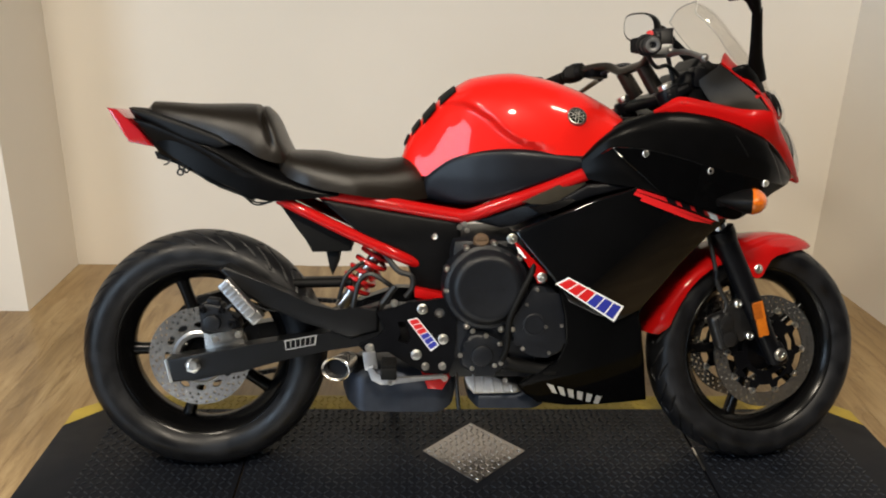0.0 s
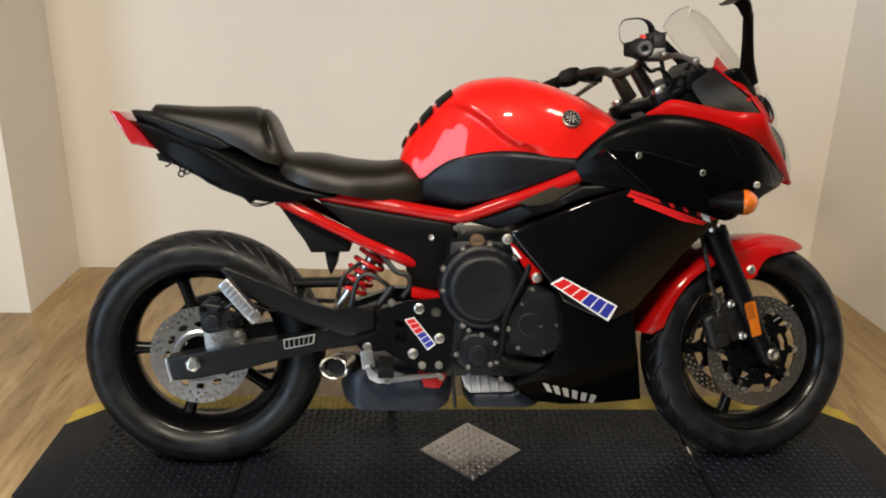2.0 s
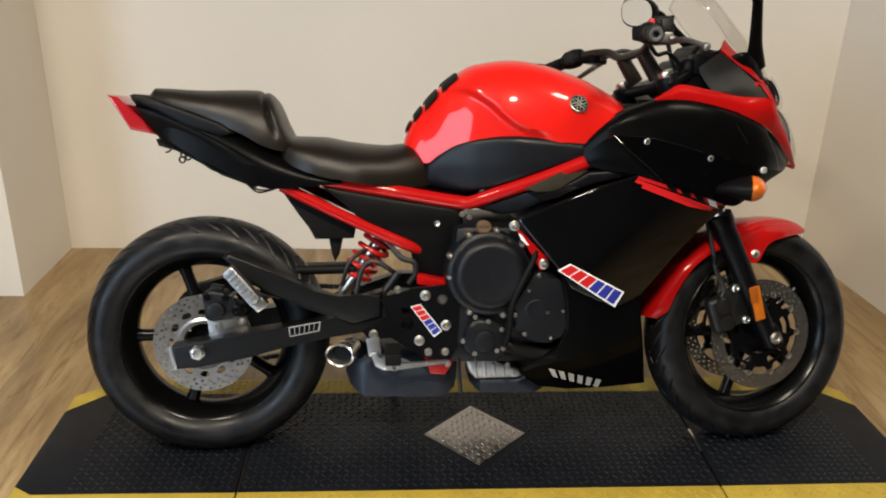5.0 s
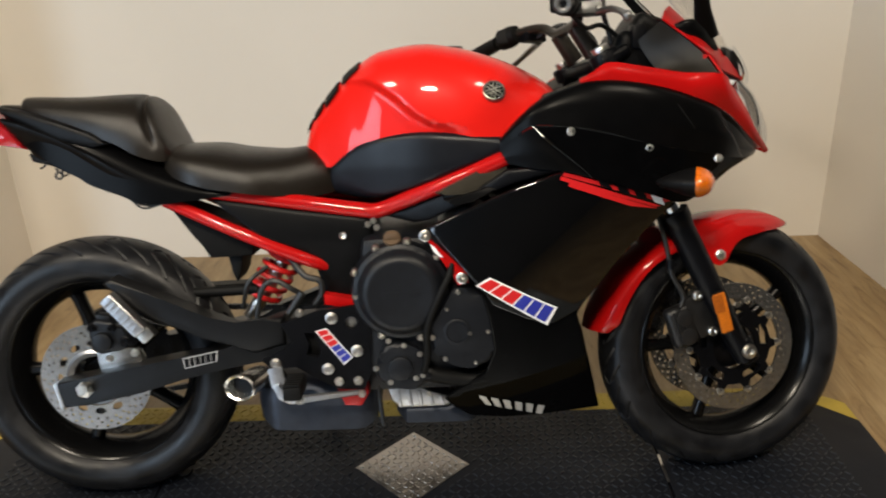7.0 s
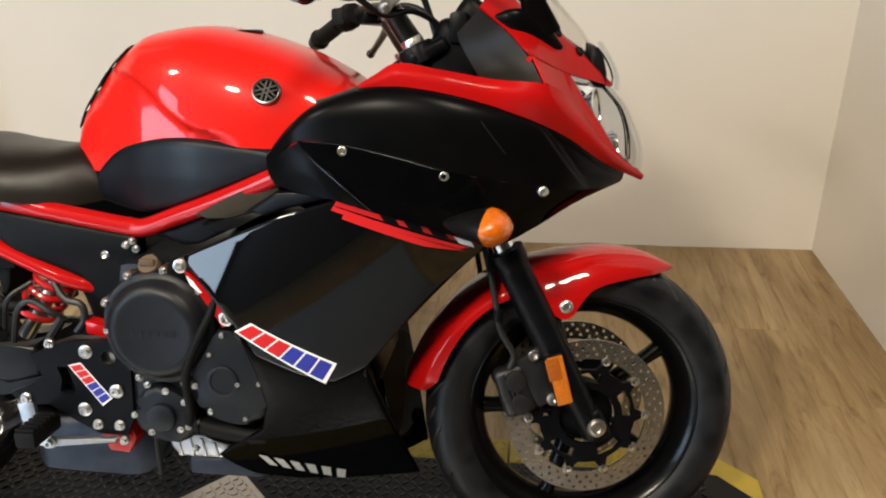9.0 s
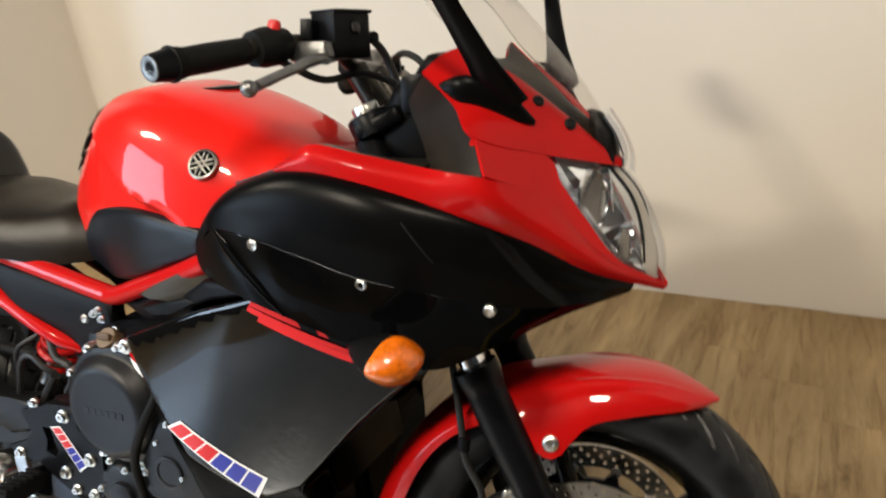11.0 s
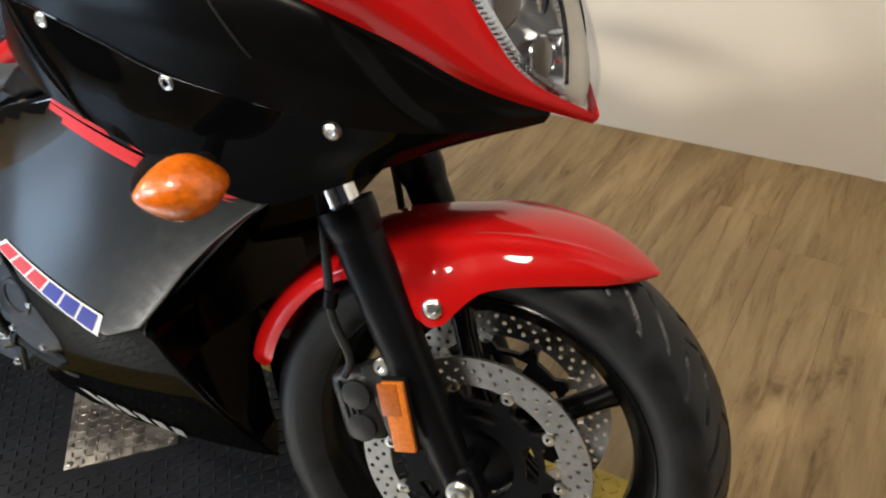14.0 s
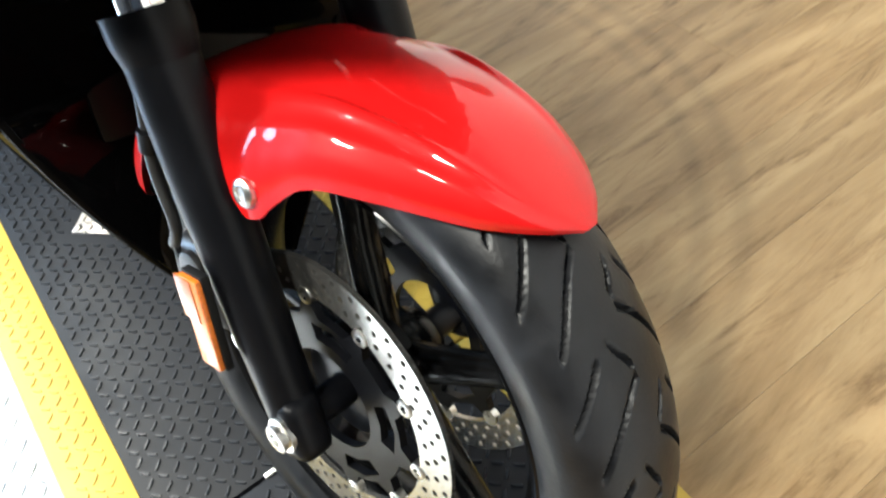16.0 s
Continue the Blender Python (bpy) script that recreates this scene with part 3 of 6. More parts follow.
# tank and seats
TANK = [(-0.238, 0.760, 0.778, 0.028, 0.9), (-0.222, 0.745, 0.830, 0.048, 0.8), (-0.187, 0.74, 0.880, 0.072, 0.72), (-0.124, 0.75, 0.944, 0.114, 0.68), (-0.06, 0.78, 0.981, 0.150, 0.66), (0.03, 0.79, 0.992, 0.172, 0.64),
              (0.10, 0.79, 0.982, 0.176, 0.65), (0.174, 0.79, 0.960, 0.170, 0.67), (0.247, 0.79, 0.928, 0.155, 0.7), (0.303, 0.80, 0.890, 0.125, 0.75), (0.315, 0.81, 0.86, 0.10, 0.8)]
bm = add_body(bmesh.new(), TANK, 120, 170)
for v in bm.verts:
    # knee hollow below a crease that falls towards the front
    crease = smooth_at([-0.25, -0.10, -0.035, 0.0, 0.04, 0.09, 0.15, 0.3], [0.93, 0.925, 0.892, 0.860, 0.836, 0.824, 0.804, 0.78], v.co.x)
    k = min(1, max(0, (crease - v.co.z) / 0.018))
    k = k * k * (3 - 2 * k)
    along = smooth_at([-0.25, -0.16, -0.05, 0.06, 0.16, 0.32], [0.0, 0.10, 0.16, 0.12, 0.0, 0.0], v.co.x)
    v.co.y *= 1 - along * k
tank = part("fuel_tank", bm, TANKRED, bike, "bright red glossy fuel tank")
def tank_skin(x, a, lift):
    """A point on the tank's skin at angle a round it, lifted along its normal."""
    zb, zt, w, e = [smooth_at(np.array([st[0] for st in TANK]), [st[i] for st in TANK], x) for i in (1, 2, 3, 4)]
    slope = (smooth_at(np.array([st[0] for st in TANK]), [st[2] for st in TANK], x + 0.004) - zt) / 0.004
    up = Vector((-slope, -math.cos(a), math.sin(a))).normalized()
    return Vector((x, -w * math.copysign(abs(math.cos(a)) ** e, math.cos(a)), zb + (zt - zb) * math.sin(a) ** e)) + up * lift


for x0, x1, half in ((-0.2265, -0.216, 30), (-0.208, -0.190, 36), (-0.182, -0.153, 37), (-0.142, -0.106, 32)):
    rows = [[tuple(tank_skin(x0 + (x1 - x0) * i / 5, radians(90 + half * (j / 12 * 2 - 1) * (1 - 0.16 * i / 5)), 0.0026)) for j in range(13)] for i in range(6)]
    part("tank_pad", add_loft(bmesh.new(), rows, 24, 2, 0.0022, True), SOFT, tank, "black rubber tank protector scale")
bm = bmesh.new()
add_lathe(bm, [(0.0, 0.058), (0.004, 0.055), (0.005, 0.046), (0.003, 0.044), (0.005, 0.03), (0.006, 0.00005)], (0.06, 0, 0.979), (-0.03, 0, 1), 40)
part("filler_cap", bm, SATIN, tank)
KNEE = [(-0.180, 0.740), (-0.187, 0.694), (-0.168, 0.682), (-0.097, 0.672), (-0.037, 0.682), (0.017, 0.700), (0.10, 0.733), (0.195, 0.768), (0.20, 0.792), (0.095, 0.806), (0.014, 0.811), (-0.066, 0.803), (-0.132, 0.782)]


def knee_width(x, z):
    return smooth_at([-0.25, -0.18, -0.06, 0.05, 0.2], [0.06, 0.078, 0.132, 0.166, 0.182], x) - 0.35 * max(0, 0.74 - z) ** 1.2


def add_panel(bm, outline, width, depth=0.02, roll=0.012, step=0.012, smooth=60, y_sign=-1):
    """A moulded panel: an outline in (x, z), lying at width(x, z) from the middle, its rim rolled inwards."""
    c = catmull([(x, 0, z) for x, z in outline] + [(outline[0][0], 0, outline[0][1])], smooth + 1)[:-1] if smooth else [Vector((x, 0, z)) for x, z in outline]
    rim = [(q.x, q.z) for q in c]
    fine = []
    for (x1, z1), (x2, z2) in zip(rim, rim[1:] + rim[:1]):
        k = max(1, int(math.hypot(x2 - x1, z2 - z1) / (0.7 * step)))
        fine += [(x1 + (x2 - x1) * i / k, z1 + (z2 - z1) * i / k) for i in range(k)]
    rim = fine
    pts = [Vector(p) for p in rim]
    n = len(pts)
    edges = [(i, (i + 1) % n) for i in range(n)]

    def inside(p):
        hit = False
        for (x1, z1), (x2, z2) in zip(rim, rim[1:] + rim[:1]):
            if (z1 > p[1]) != (z2 > p[1]) and p[0] < (x2 - x1) * (p[1] - z1) / (z2 - z1) + x1:
                hit = not hit
        return hit

    def gap(p):
        best = 9.0
        for (x1, z1), (x2, z2) in zip(rim, rim[1:] + rim[:1]):
            dx, dz = x2 - x1, z2 - z1
            f = min(1, max(0, ((p[0] - x1) * dx + (p[1] - z1) * dz) / (dx * dx + dz * dz + 1e-12)))
            best = min(best, math.hypot(p[0] - x1 - f * dx, p[1] - z1 - f * dz))
        return best
    # rings close to the rim keep the rolled edge even
    for off in (0.25, 0.6, 1.05):
        for i in range(n):
            a, b = pts[i - 1], pts[(i + 1) % n]
            d = (b - a).normalized()
            for q in (pts[i] + Vector((-d.y, d.x)) * off * roll, pts[i] - Vector((-d.y, d.x)) * off * roll):
                if inside(q) and gap(q) > 0.85 * off * roll:
                    pts.append(q)
    x0, x1 = min(p[0] for p in rim), max(p[0] for p in rim)
    z0, z1 = min(p[1] for p in rim), max(p[1] for p in rim)
    for i in range(int((x1 - x0) / step) + 1):
        for j in range(int((z1 - z0) / step) + 1):
            p = (x0 + (i + 0.5 * (j % 2)) * step, z0 + (j + 0.3) * step)
            if inside(p) and gap(p) > 1.15 * roll + 0.35 * step:
                pts.append(Vector(p))
    vs, es, fs, *_ = delaunay_2d_cdt(pts, edges, [], 1, 1e-6)
    top, back = [], []
    for v in vs:
        g = gap((v.x, v.y))
        k = max(0.0, 1 - g / roll)
        w = width(v.x, v.y)
        top.append(bm.verts.new((v.x, y_sign * (w - 0.8 * roll * (1 - math.sqrt(max(0, 1 - k * k)))), v.y)))
        back.append(bm.verts.new((v.x, y_sign * (w - depth - roll), v.y)))
    count = {}
    for f in fs:
        bm.faces.new([top[i] for i in f])
        bm.faces.new([back[i] for i in reversed(f)])
        for i, j in zip(f, list(f[1:]) + [f[0]]):
            count[(i, j)] = 1
    for i, j in count:
        if (j, i) not in count:
            bm.faces.new((top[i], back[i], back[j], top[j]))
    return bm


bm = add_panel(bmesh.new(), KNEE, knee_width, 0.02, 0.014)
both("knee_panel", bm, KNEE_PLASTIC, bike, "matte black tank side panel")
bm = bmesh.new()
add_body(bm, [(-0.535, 0.752, 0.765, 0.06, 0.8), (-0.525, 0.745, 0.80, 0.10, 0.7), (-0.44, 0.715, 0.799, 0.142, 0.72), (-0.36, 0.70, 0.786, 0.145, 0.74), (-0.28, 0.688, 0.780, 0.122, 0.76), (-0.225, 0.682, 0.785, 0.10, 0.78), (-0.185, 0.685, 0.755, 0.078, 0.7), (-0.168, 0.69, 0.72, 0.065, 0.8)], 30, 44)
part("rider_seat", bm, SEAT, bike, "black vinyl rider seat")
bm = bmesh.new()
add_body(bm, [(-0.85, 0.887, 0.900, 0.022, 0.8), (-0.835, 0.876, 0.914, 0.045, 0.8), (-0.72, 0.847, 0.910, 0.088, 0.82), (-0.62, 0.81, 0.912, 0.115, 0.84), (-0.575, 0.785, 0.910, 0.12, 0.84), (-0.548, 0.775, 0.889, 0.116, 0.65), (-0.522, 0.77, 0.838, 0.108, 0.7), (-0.507, 0.775, 0.80, 0.09, 0.8)], 60, 150)
for v in bm.verts:
    # two sewn folds that run down the front of the pad
    for off, deep in ((-0.004, 0.012), (0.026, 0.010), (0.052, 0.006)):
        d = v.co.x - (-0.574 + off + 0.34 * (0.915 - v.co.z))
        k = deep * math.exp(-(d / 0.0065) ** 2) * min(1, max(0, (v.co.z - 0.80) / 0.03))
        v.co.y -= math.copysign(k, v.co.y) if abs(v.co.y) > 0.02 else 0
        v.co.z -= 0.6 * k
part("passenger_seat", bm, SEAT, bike, "raised black vinyl passenger seat pad")
bm = bmesh.new()
add_body(bm, [(-0.89, 0.888, 0.900, 0.03, 0.6), (-0.841, 0.832, 0.896, 0.062, 0.55), (-0.777, 0.782, 0.868, 0.092, 0.5), (-0.649, 0.718, 0.818, 0.118, 0.45), (-0.547, 0.682, 0.768, 0.13, 0.45), (-0.44, 0.690, 0.722, 0.132, 0.5), (-0.386, 0.695, 0.708, 0.125, 0.6)], 30, 44)
tail = part("tail_cowl", bm, COWL, bike, "gloss black tail cowl")
bm = bmesh.new()
add_prism(bm, [(-0.936, 0.897), (-0.912, 0.893), (-0.862, 0.845), (-0.826, 0.804), (-0.886, 0.815)], 0.07, -0.07, 0.006)
tl = part("tail_light", bm, TAIL, bike, "red tail light lens")

# ---- fairing ----
UB = [(0.178, -0.188, 0.794), (0.215, -0.2, 0.835), (0.263, -0.21, 0.872), (0.336, -0.215, 0.897), (0.40, -0.22, 0.899), (0.467, -0.22, 0.888), (0.54, -0.208, 0.868), (0.602, -0.19, 0.845), (0.655, -0.152, 0.815), (0.70, -0.11, 0.78), (0.735, -0.07, 0.757), (0.758, -0.03, 0.744)]
MB = [(0.176, -0.2, 0.784), (0.205, -0.217, 0.809), (0.24, -0.233, 0.831), (0.30, -0.244, 0.840), (0.40, -0.25, 0.832), (0.50, -0.243, 0.818), (0.60, -0.206, 0.79), (0.67, -0.158, 0.765), (0.725, -0.09, 0.744), (0.754, -0.032, 0.734)]
CR = [(0.176, -0.2, 0.770), (0.205, -0.218, 0.796), (0.24, -0.234, 0.818), (0.311, -0.247, 0.814), (0.39, -0.248, 0.797), (0.464, -0.241, 0.776), (0.56, -0.215, 0.755), (0.64, -0.175, 0.738), (0.705, -0.105, 0.728), (0.750, -0.032, 0.727)]
LB = [(0.19, -0.206, 0.744), (0.24, -0.228, 0.735), (0.30, -0.247, 0.728), (0.40, -0.245, 0.700), (0.47, -0.233, 0.675), (0.54, -0.205, 0.652), (0.60, -0.168, 0.672), (0.66, -0.118, 0.700), (0.715, -0.055, 0.716)]
UC, MC, CC3 = catmull(UB, 60), catmull(MB, 60), catmull(CR, 60)


def between(p, q, k):
    return [tuple(a.lerp(b, k)) for a, b in zip(p, q)]


def shoulder(p, q, k):
    """A curve at share k of a tight quarter-round from p out and down to q."""
    a, b = math.sin(k * math.pi / 2) ** 0.8, 1 - math.cos(k * math.pi / 2) ** 0.8
    return [(u.x + (v.x - u.x) * k, u.y + (v.y - u.y) * a, u.z + (v.z - u.z) * b) for u, v in zip(p, q)]


bm = add_loft(bmesh.new(), [UB] + [shoulder(UC, MC, k) for k in (0.12, 0.25, 0.4, 0.6, 0.8)] + [MB, between(MC, CC3, 0.5), CR], 150, 4)
for v in bm.verts:
    # scoop towards the nose, with a sharp edge that slants down and forwards
    past = v.co.x - (0.602 + 0.71 * (0.845 - v.co.z))
    k = min(1, max(0, past / 0.010))
    k = k * k * (3 - 2 * k) * max(0, 1 - max(0, past) / 0.105)
    over = v.co.z - smooth_at([p[0] for p in CR], [p[2] for p in CR], v.co.x)
    under = smooth_at([p[0] for p in UB], [p[2] for p in UB], v.co.x) - v.co.z
    v.co.y += 0.017 * k * min(1, max(0, over / 0.02)) * min(1, max(0, under / 0.012))
both("upper_cowl", bm, COWL, bike, "matte black upper side cowl", 55)
both("panel_seam", add_tube(bmesh.new(), [(0.503, -0.2195, 0.872), (0.520, -0.2340, 0.848), (0.545, -0.2305, 0.815), (0.556, -0.2255, 0.800)], 0.0014, 6, 20), SOFT, bike)
# behind a slanted edge the flank is matte, before it polished
LOBE_TOP, LOBE_LOW = CR[:3], [LB[0], LB[1], LB[2], (0.352, -0.2475, 0.714)]
FLANK_TOP, FLANK_LOW = CR[2:], [(0.352, -0.2475, 0.714)] + LB[3:]


def swelled(p, q):
    return [p, [(x, y - 0.003, z) for x, y, z in between(catmull(p, 40), catmull(q, 40), 0.5)], q]


both("cowl_lobe", add_loft(bmesh.new(), swelled(LOBE_TOP, LOBE_LOW), 40, 6), COWL, bike, "matte black rear lobe of the cowl")
both("cowl_flank", add_loft(bmesh.new(), swelled(FLANK_TOP, FLANK_LOW), 60, 6), FLANK, bike, "gloss black cowl flank")
both("flank_edge", add_tube(bmesh.new(), [(0.238, -0.2338, 0.8175), (0.262, -0.2425, 0.792), (0.31, -0.2500, 0.752), (0.352, -0.2478, 0.714)], [0.0008, 0.0024, 0.0024, 0.0012], 8, 40), GLOSS, bike)
both("cowl_crease", add_tube(bmesh.new(), [(x, y - 0.0002, z) for x, y, z in CR[2:7]], [0.0006, 0.0018, 0.0018, 0.0006], 8, 60), GLOSS, bike)
RT = [(0.334, -0.215, 0.899), (0.362, -0.2145, 0.916), (0.393, -0.214, 0.931), (0.46, -0.21, 0.92), (0.539, -0.2, 0.906), (0.612, -0.207, 0.902)]
RM = [(0.334, -0.217, 0.898), (0.366, -0.220, 0.910), (0.397, -0.223, 0.918), (0.464, -0.221, 0.908), (0.541, -0.211, 0.893), (0.611, -0.2085, 0.878)]
UR = [(0.334, -0.216, 0.897), (0.366, -0.219, 0.899), (0.40, -0.221, 0.9), (0.467, -0.221, 0.889), (0.54, -0.209, 0.869), (0.602, -0.191, 0.846)]
# cheek beside the headlight: lower edge, crease, swell, edge along the lamp
CK0 = [(0.602, -0.191, 0.846), (0.655, -0.153, 0.816), (0.70, -0.111, 0.781), (0.735, -0.071, 0.758), (0.786, 0.0, 0.728)]
CK1 = [(0.611, -0.2085, 0.878), (0.667, -0.157, 0.838), (0.711, -0.114, 0.795), (0.743, -0.072, 0.765), (0.789, 0.0, 0.730)]
CK2 = [(0.612, -0.207, 0.902), (0.658, -0.135, 0.868), (0.70, -0.102, 0.815), (0.741, -0.067, 0.770), (0.790, 0.0, 0.732)]
CK3 = [(0.592, -0.184, 0.941), (0.648, -0.093, 0.911), (0.673, -0.095, 0.874), (0.704, -0.0885, 0.830), (0.740, -0.065, 0.777), (0.790, 0.0, 0.734)]
both("cowl_arm", add_loft(bmesh.new(), [UR + CK0[1:], RM + CK1[1:], RT + CK2[1:]], 130, 6), COWLRED, bike, "red painted cowl arm running to the nose", 50)
both("front_cowl", add_loft(bmesh.new(), [CK2, CK3], 60, 6), COWLRED, bike, "red painted front cowl beside the headlight")
# brow: mirror foot plate, screen edge and the strip seen through the screen
BR0 = [(0.51, -0.147, 1.014), (0.555, -0.158, 0.978), (0.592, -0.184, 0.942), (0.648, -0.094, 0.913), (0.69, -0.046, 0.899), (0.728, 0.0, 0.887)]
BR1 = [(0.524, -0.118, 1.034), (0.56, -0.106, 1.012), (0.595, -0.086, 0.996), (0.632, -0.069, 0.972), (0.668, -0.050, 0.943), (0.70, -0.026, 0.914), (0.728, 0.0, 0.890)]
BR2 = [(0.54, -0.086, 1.043), (0.57, -0.068, 1.022), (0.603, -0.052, 0.998), (0.64, -0.036, 0.967), (0.675, -0.025, 0.937), (0.70, -0.014, 0.912), (0.726, 0.0, 0.892)]
both("brow", add_loft(bmesh.new(), [BR0, BR1, BR2], 60, 6), COWLRED, bike, "red brow panel over the headlight")
both("brow_crease", add_tube(bmesh.new(), [(0.5885, -0.1800, 0.9385), (0.611, -0.1440, 0.9265), (0.632, -0.1110, 0.917), (0.648, -0.0930, 0.911)], [0.0050, 0.0054, 0.0046, 0.0026], 14, 30), COWLRED, bike)
# inner dark panels behind the screen
IN1 = [(0.51, -0.145, 1.012), (0.555, -0.155, 0.976), (0.590, -0.180, 0.938), (0.609, -0.203, 0.903)]
IN2 = [(0.47, -0.11, 0.975), (0.49, -0.12, 0.94), (0.51, -0.14, 0.91), (0.523, -0.175, 0.897)]
both("inner_panel", add_loft(bmesh.new(), [IN1, IN2], 24, 6), INNERGREY, bike, "dark grey inner cockpit panel")
IP1 = [(0.263, -0.208, 0.873), (0.336, -0.209, 0.898), (0.393, -0.21, 0.929), (0.46, -0.204, 0.918), (0.53, -0.193, 0.904)]
IP2 = [(0.263, -0.14, 0.86), (0.336, -0.13, 0.88), (0.397, -0.125, 0.895), (0.46, -0.12, 0.9), (0.51, -0.11, 0.9)]
both("cockpit_shelf", add_loft(bmesh.new(), [IP1, IP2], 30, 4), INNERGREY, bike)
# headlight
HE = [(0.648, -0.092, 0.910), (0.673, -0.0935, 0.874), (0.704, -0.087, 0.830), (0.739, -0.063, 0.778), (0.780, -0.006, 0.738)]
HC = [(0.69, -0.044, 0.898), (0.722, -0.048, 0.866), (0.747, -0.046, 0.822), (0.766, -0.036, 0.775), (0.784, -0.003, 0.737)]
HM = [(0.727, 0.0, 0.886), (0.752, 0.0, 0.858), (0.773, 0.0, 0.818), (0.787, 0.0, 0.775), (0.787, 0.0, 0.736)]
bm = bmesh.new()
add_loft(bm, [HE, HC, HM, [(x, -y, z) for x, y, z in HC], [(x, -y, z) for x, y, z in HE]], 30, 5, 0.002)
lens = part("headlight_lens", bm, LENS, bike, "clear headlight lens")
bm = bmesh.new()
edge = catmull(HE, 24)
rows = [edge, [Vector((p.x - 0.035, p.y * 0.8, p.z)) for p in edge], [Vector((0.63, -0.02, p.z)) for p in edge], [Vector((0.63, 0.02, p.z)) for p in edge], [Vector((p.x - 0.035, -p.y * 0.8, p.z)) for p in edge], [Vector((p.x, -p.y, p.z)) for p in edge]]
add_grid(bm, rows)
part("headlight_bowl", bm, HOUSING, lens, "grey headlight housing")
for s in (-1, 1):
    for c, r, ax, dz in (((0.690, 0.046 * s, 0.850), 0.038, (0.93, 0.22 * s, 0.1), 0.045), ((0.728, 0.026 * s, 0.786), 0.021, (0.95, 0.2 * s, 0.1), 0.03)):
        bm = add_lathe(bmesh.new(), [(0.012, r * 1.06), (0.014, r), (0.0, r * 0.86), (-dz * 0.5, r * 0.6), (-dz * 0.85, r * 0.3), (-dz, r * 0.12), (-dz, 0.0001)], c, ax, 36)
        part("reflector_cup", bm, SHELL, lens, "silvered reflector cup")
    # ribbed chrome strip along the outer edge
    strip = catmull(HE, 90)
    bm = add_loft(bmesh.new(), [[(p.x - 0.006, s * max(0.004, abs(p.y) - 0.002), p.z) for p in strip[:80:6]], [(p.x + 0.004 - 0.010 * k / 14, s * max(0.003, abs(p.y) - 0.021), p.z + 0.002) for k, p in enumerate(strip[:80:6])]], 40, 3, 0.002)
    part("lamp_strip", bm, SHELL, lens)
    for k in range(38):
        p = strip[3 + 2 * k]
        bm = add_box(bmesh.new(), (p.x - 0.001, s * max(0.008, abs(p.y) - 0.011), p.z + 0.003), (0.005, 0.019, 0.0014), 0, Euler((0, 0, radians(-18 * s))).to_matrix())
        part("rib", bm, SHELL, lens)
    bm = add_prism(bmesh.new(), [(0.668, 0.893), (0.700, 0.888), (0.690, 0.872)], 0.052 * s, 0.056 * s, 0.0005)
    part("facet", bm, WHITE, lens)
for s in (-1, 1):
    bm = add_tube(bmesh.new(), [(0.715, 0.016 * s, 0.888), (0.745, 0.020 * s, 0.852), (0.760, 0.022 * s, 0.81), (0.764, 0.020 * s, 0.765)], 0.0026, 8, 20)
    part("divider", bm, SATIN, lens)
# smooth bezel between the two lamps, its beige standing in for the mirrored wall
BZ = [(0.713, -0.017, 0.887), (0.743, -0.021, 0.852), (0.758, -0.023, 0.81), (0.762, -0.021, 0.765), (0.768, -0.010, 0.742)]
BM = [(0.719, 0.0, 0.884), (0.744, 0.0, 0.856), (0.764, 0.0, 0.816), (0.777, 0.0, 0.775), (0.776, 0.0, 0.741)]
part("lamp_bezel", add_loft(bmesh.new(), [BZ, BM, [(x, -y, z) for x, y, z in BZ]], 30, 6, 0.002), BEZEL, lens, "smooth bezel between the lamps, beige for the wall mirrored there")
# dark cover under the screen
CV = [(0.54, -0.086, 1.041), (0.57, -0.068, 1.020), (0.603, -0.052, 0.996), (0.64, -0.036, 0.965), (0.675, -0.025, 0.935), (0.70, -0.014, 0.910)]
CM = [(0.56, 0.0, 1.022), (0.585, 0.0, 1.010), (0.612, 0.0, 0.994), (0.65, 0.0, 0.965), (0.685, 0.0, 0.940), (0.708, 0.0, 0.918)]
bm = add_loft(bmesh.new(), [CV, CM, [(x, -y, z) for x, y, z in CV]], 24, 6)
part("cockpit_cover", bm, INNERGREY, bike, "dark plastic cover under the screen")
# screen
SE = [(0.69, -0.022, 0.927), (0.65, -0.058, 0.962), (0.60, -0.085, 1.0), (0.555, -0.094, 1.038), (0.508, -0.107, 1.090), (0.462, -0.092, 1.137)]
SC = [(0.704, 0, 0.944), (0.665, 0, 0.995), (0.606, 0, 1.059), (0.569, 0, 1.098), (0.513, 0, 1.150), (0.476, 0, 1.170)]
SM = [tuple(0.17 * a + 0.83 * b if i != 1 else 0.78 * a for i, (a, b) in enumerate(zip(p, q))) for p, q in zip(SE, SC)]
bm = bmesh.new()
add_loft(bm, [SE, SM, SC, [(x, -y, z) for x, y, z in SM], [(x, -y, z) for x, y, z in SE]], 30, 5, 0.003)
windscreen = part("windscreen", bm, SCREEN, bike, "clear curved windscreen")
top_edge = [SE[-1], SM[-1], SC[-1], (SM[-1][0], -SM[-1][1], SM[-1][2]), (SE[-1][0], -SE[-1][1], SE[-1][2])]
part("screen_edge", add_tube(bmesh.new(), top_edge, 0.0017, 8, 40), RIM_CLEAR, windscreen)
for s in (1, -1):
    part("screen_edge", add_tube(bmesh.new(), [(x, y * s, z) for x, y, z in SE[2:]], 0.0014, 8, 40), RIM_CLEAR, windscreen)
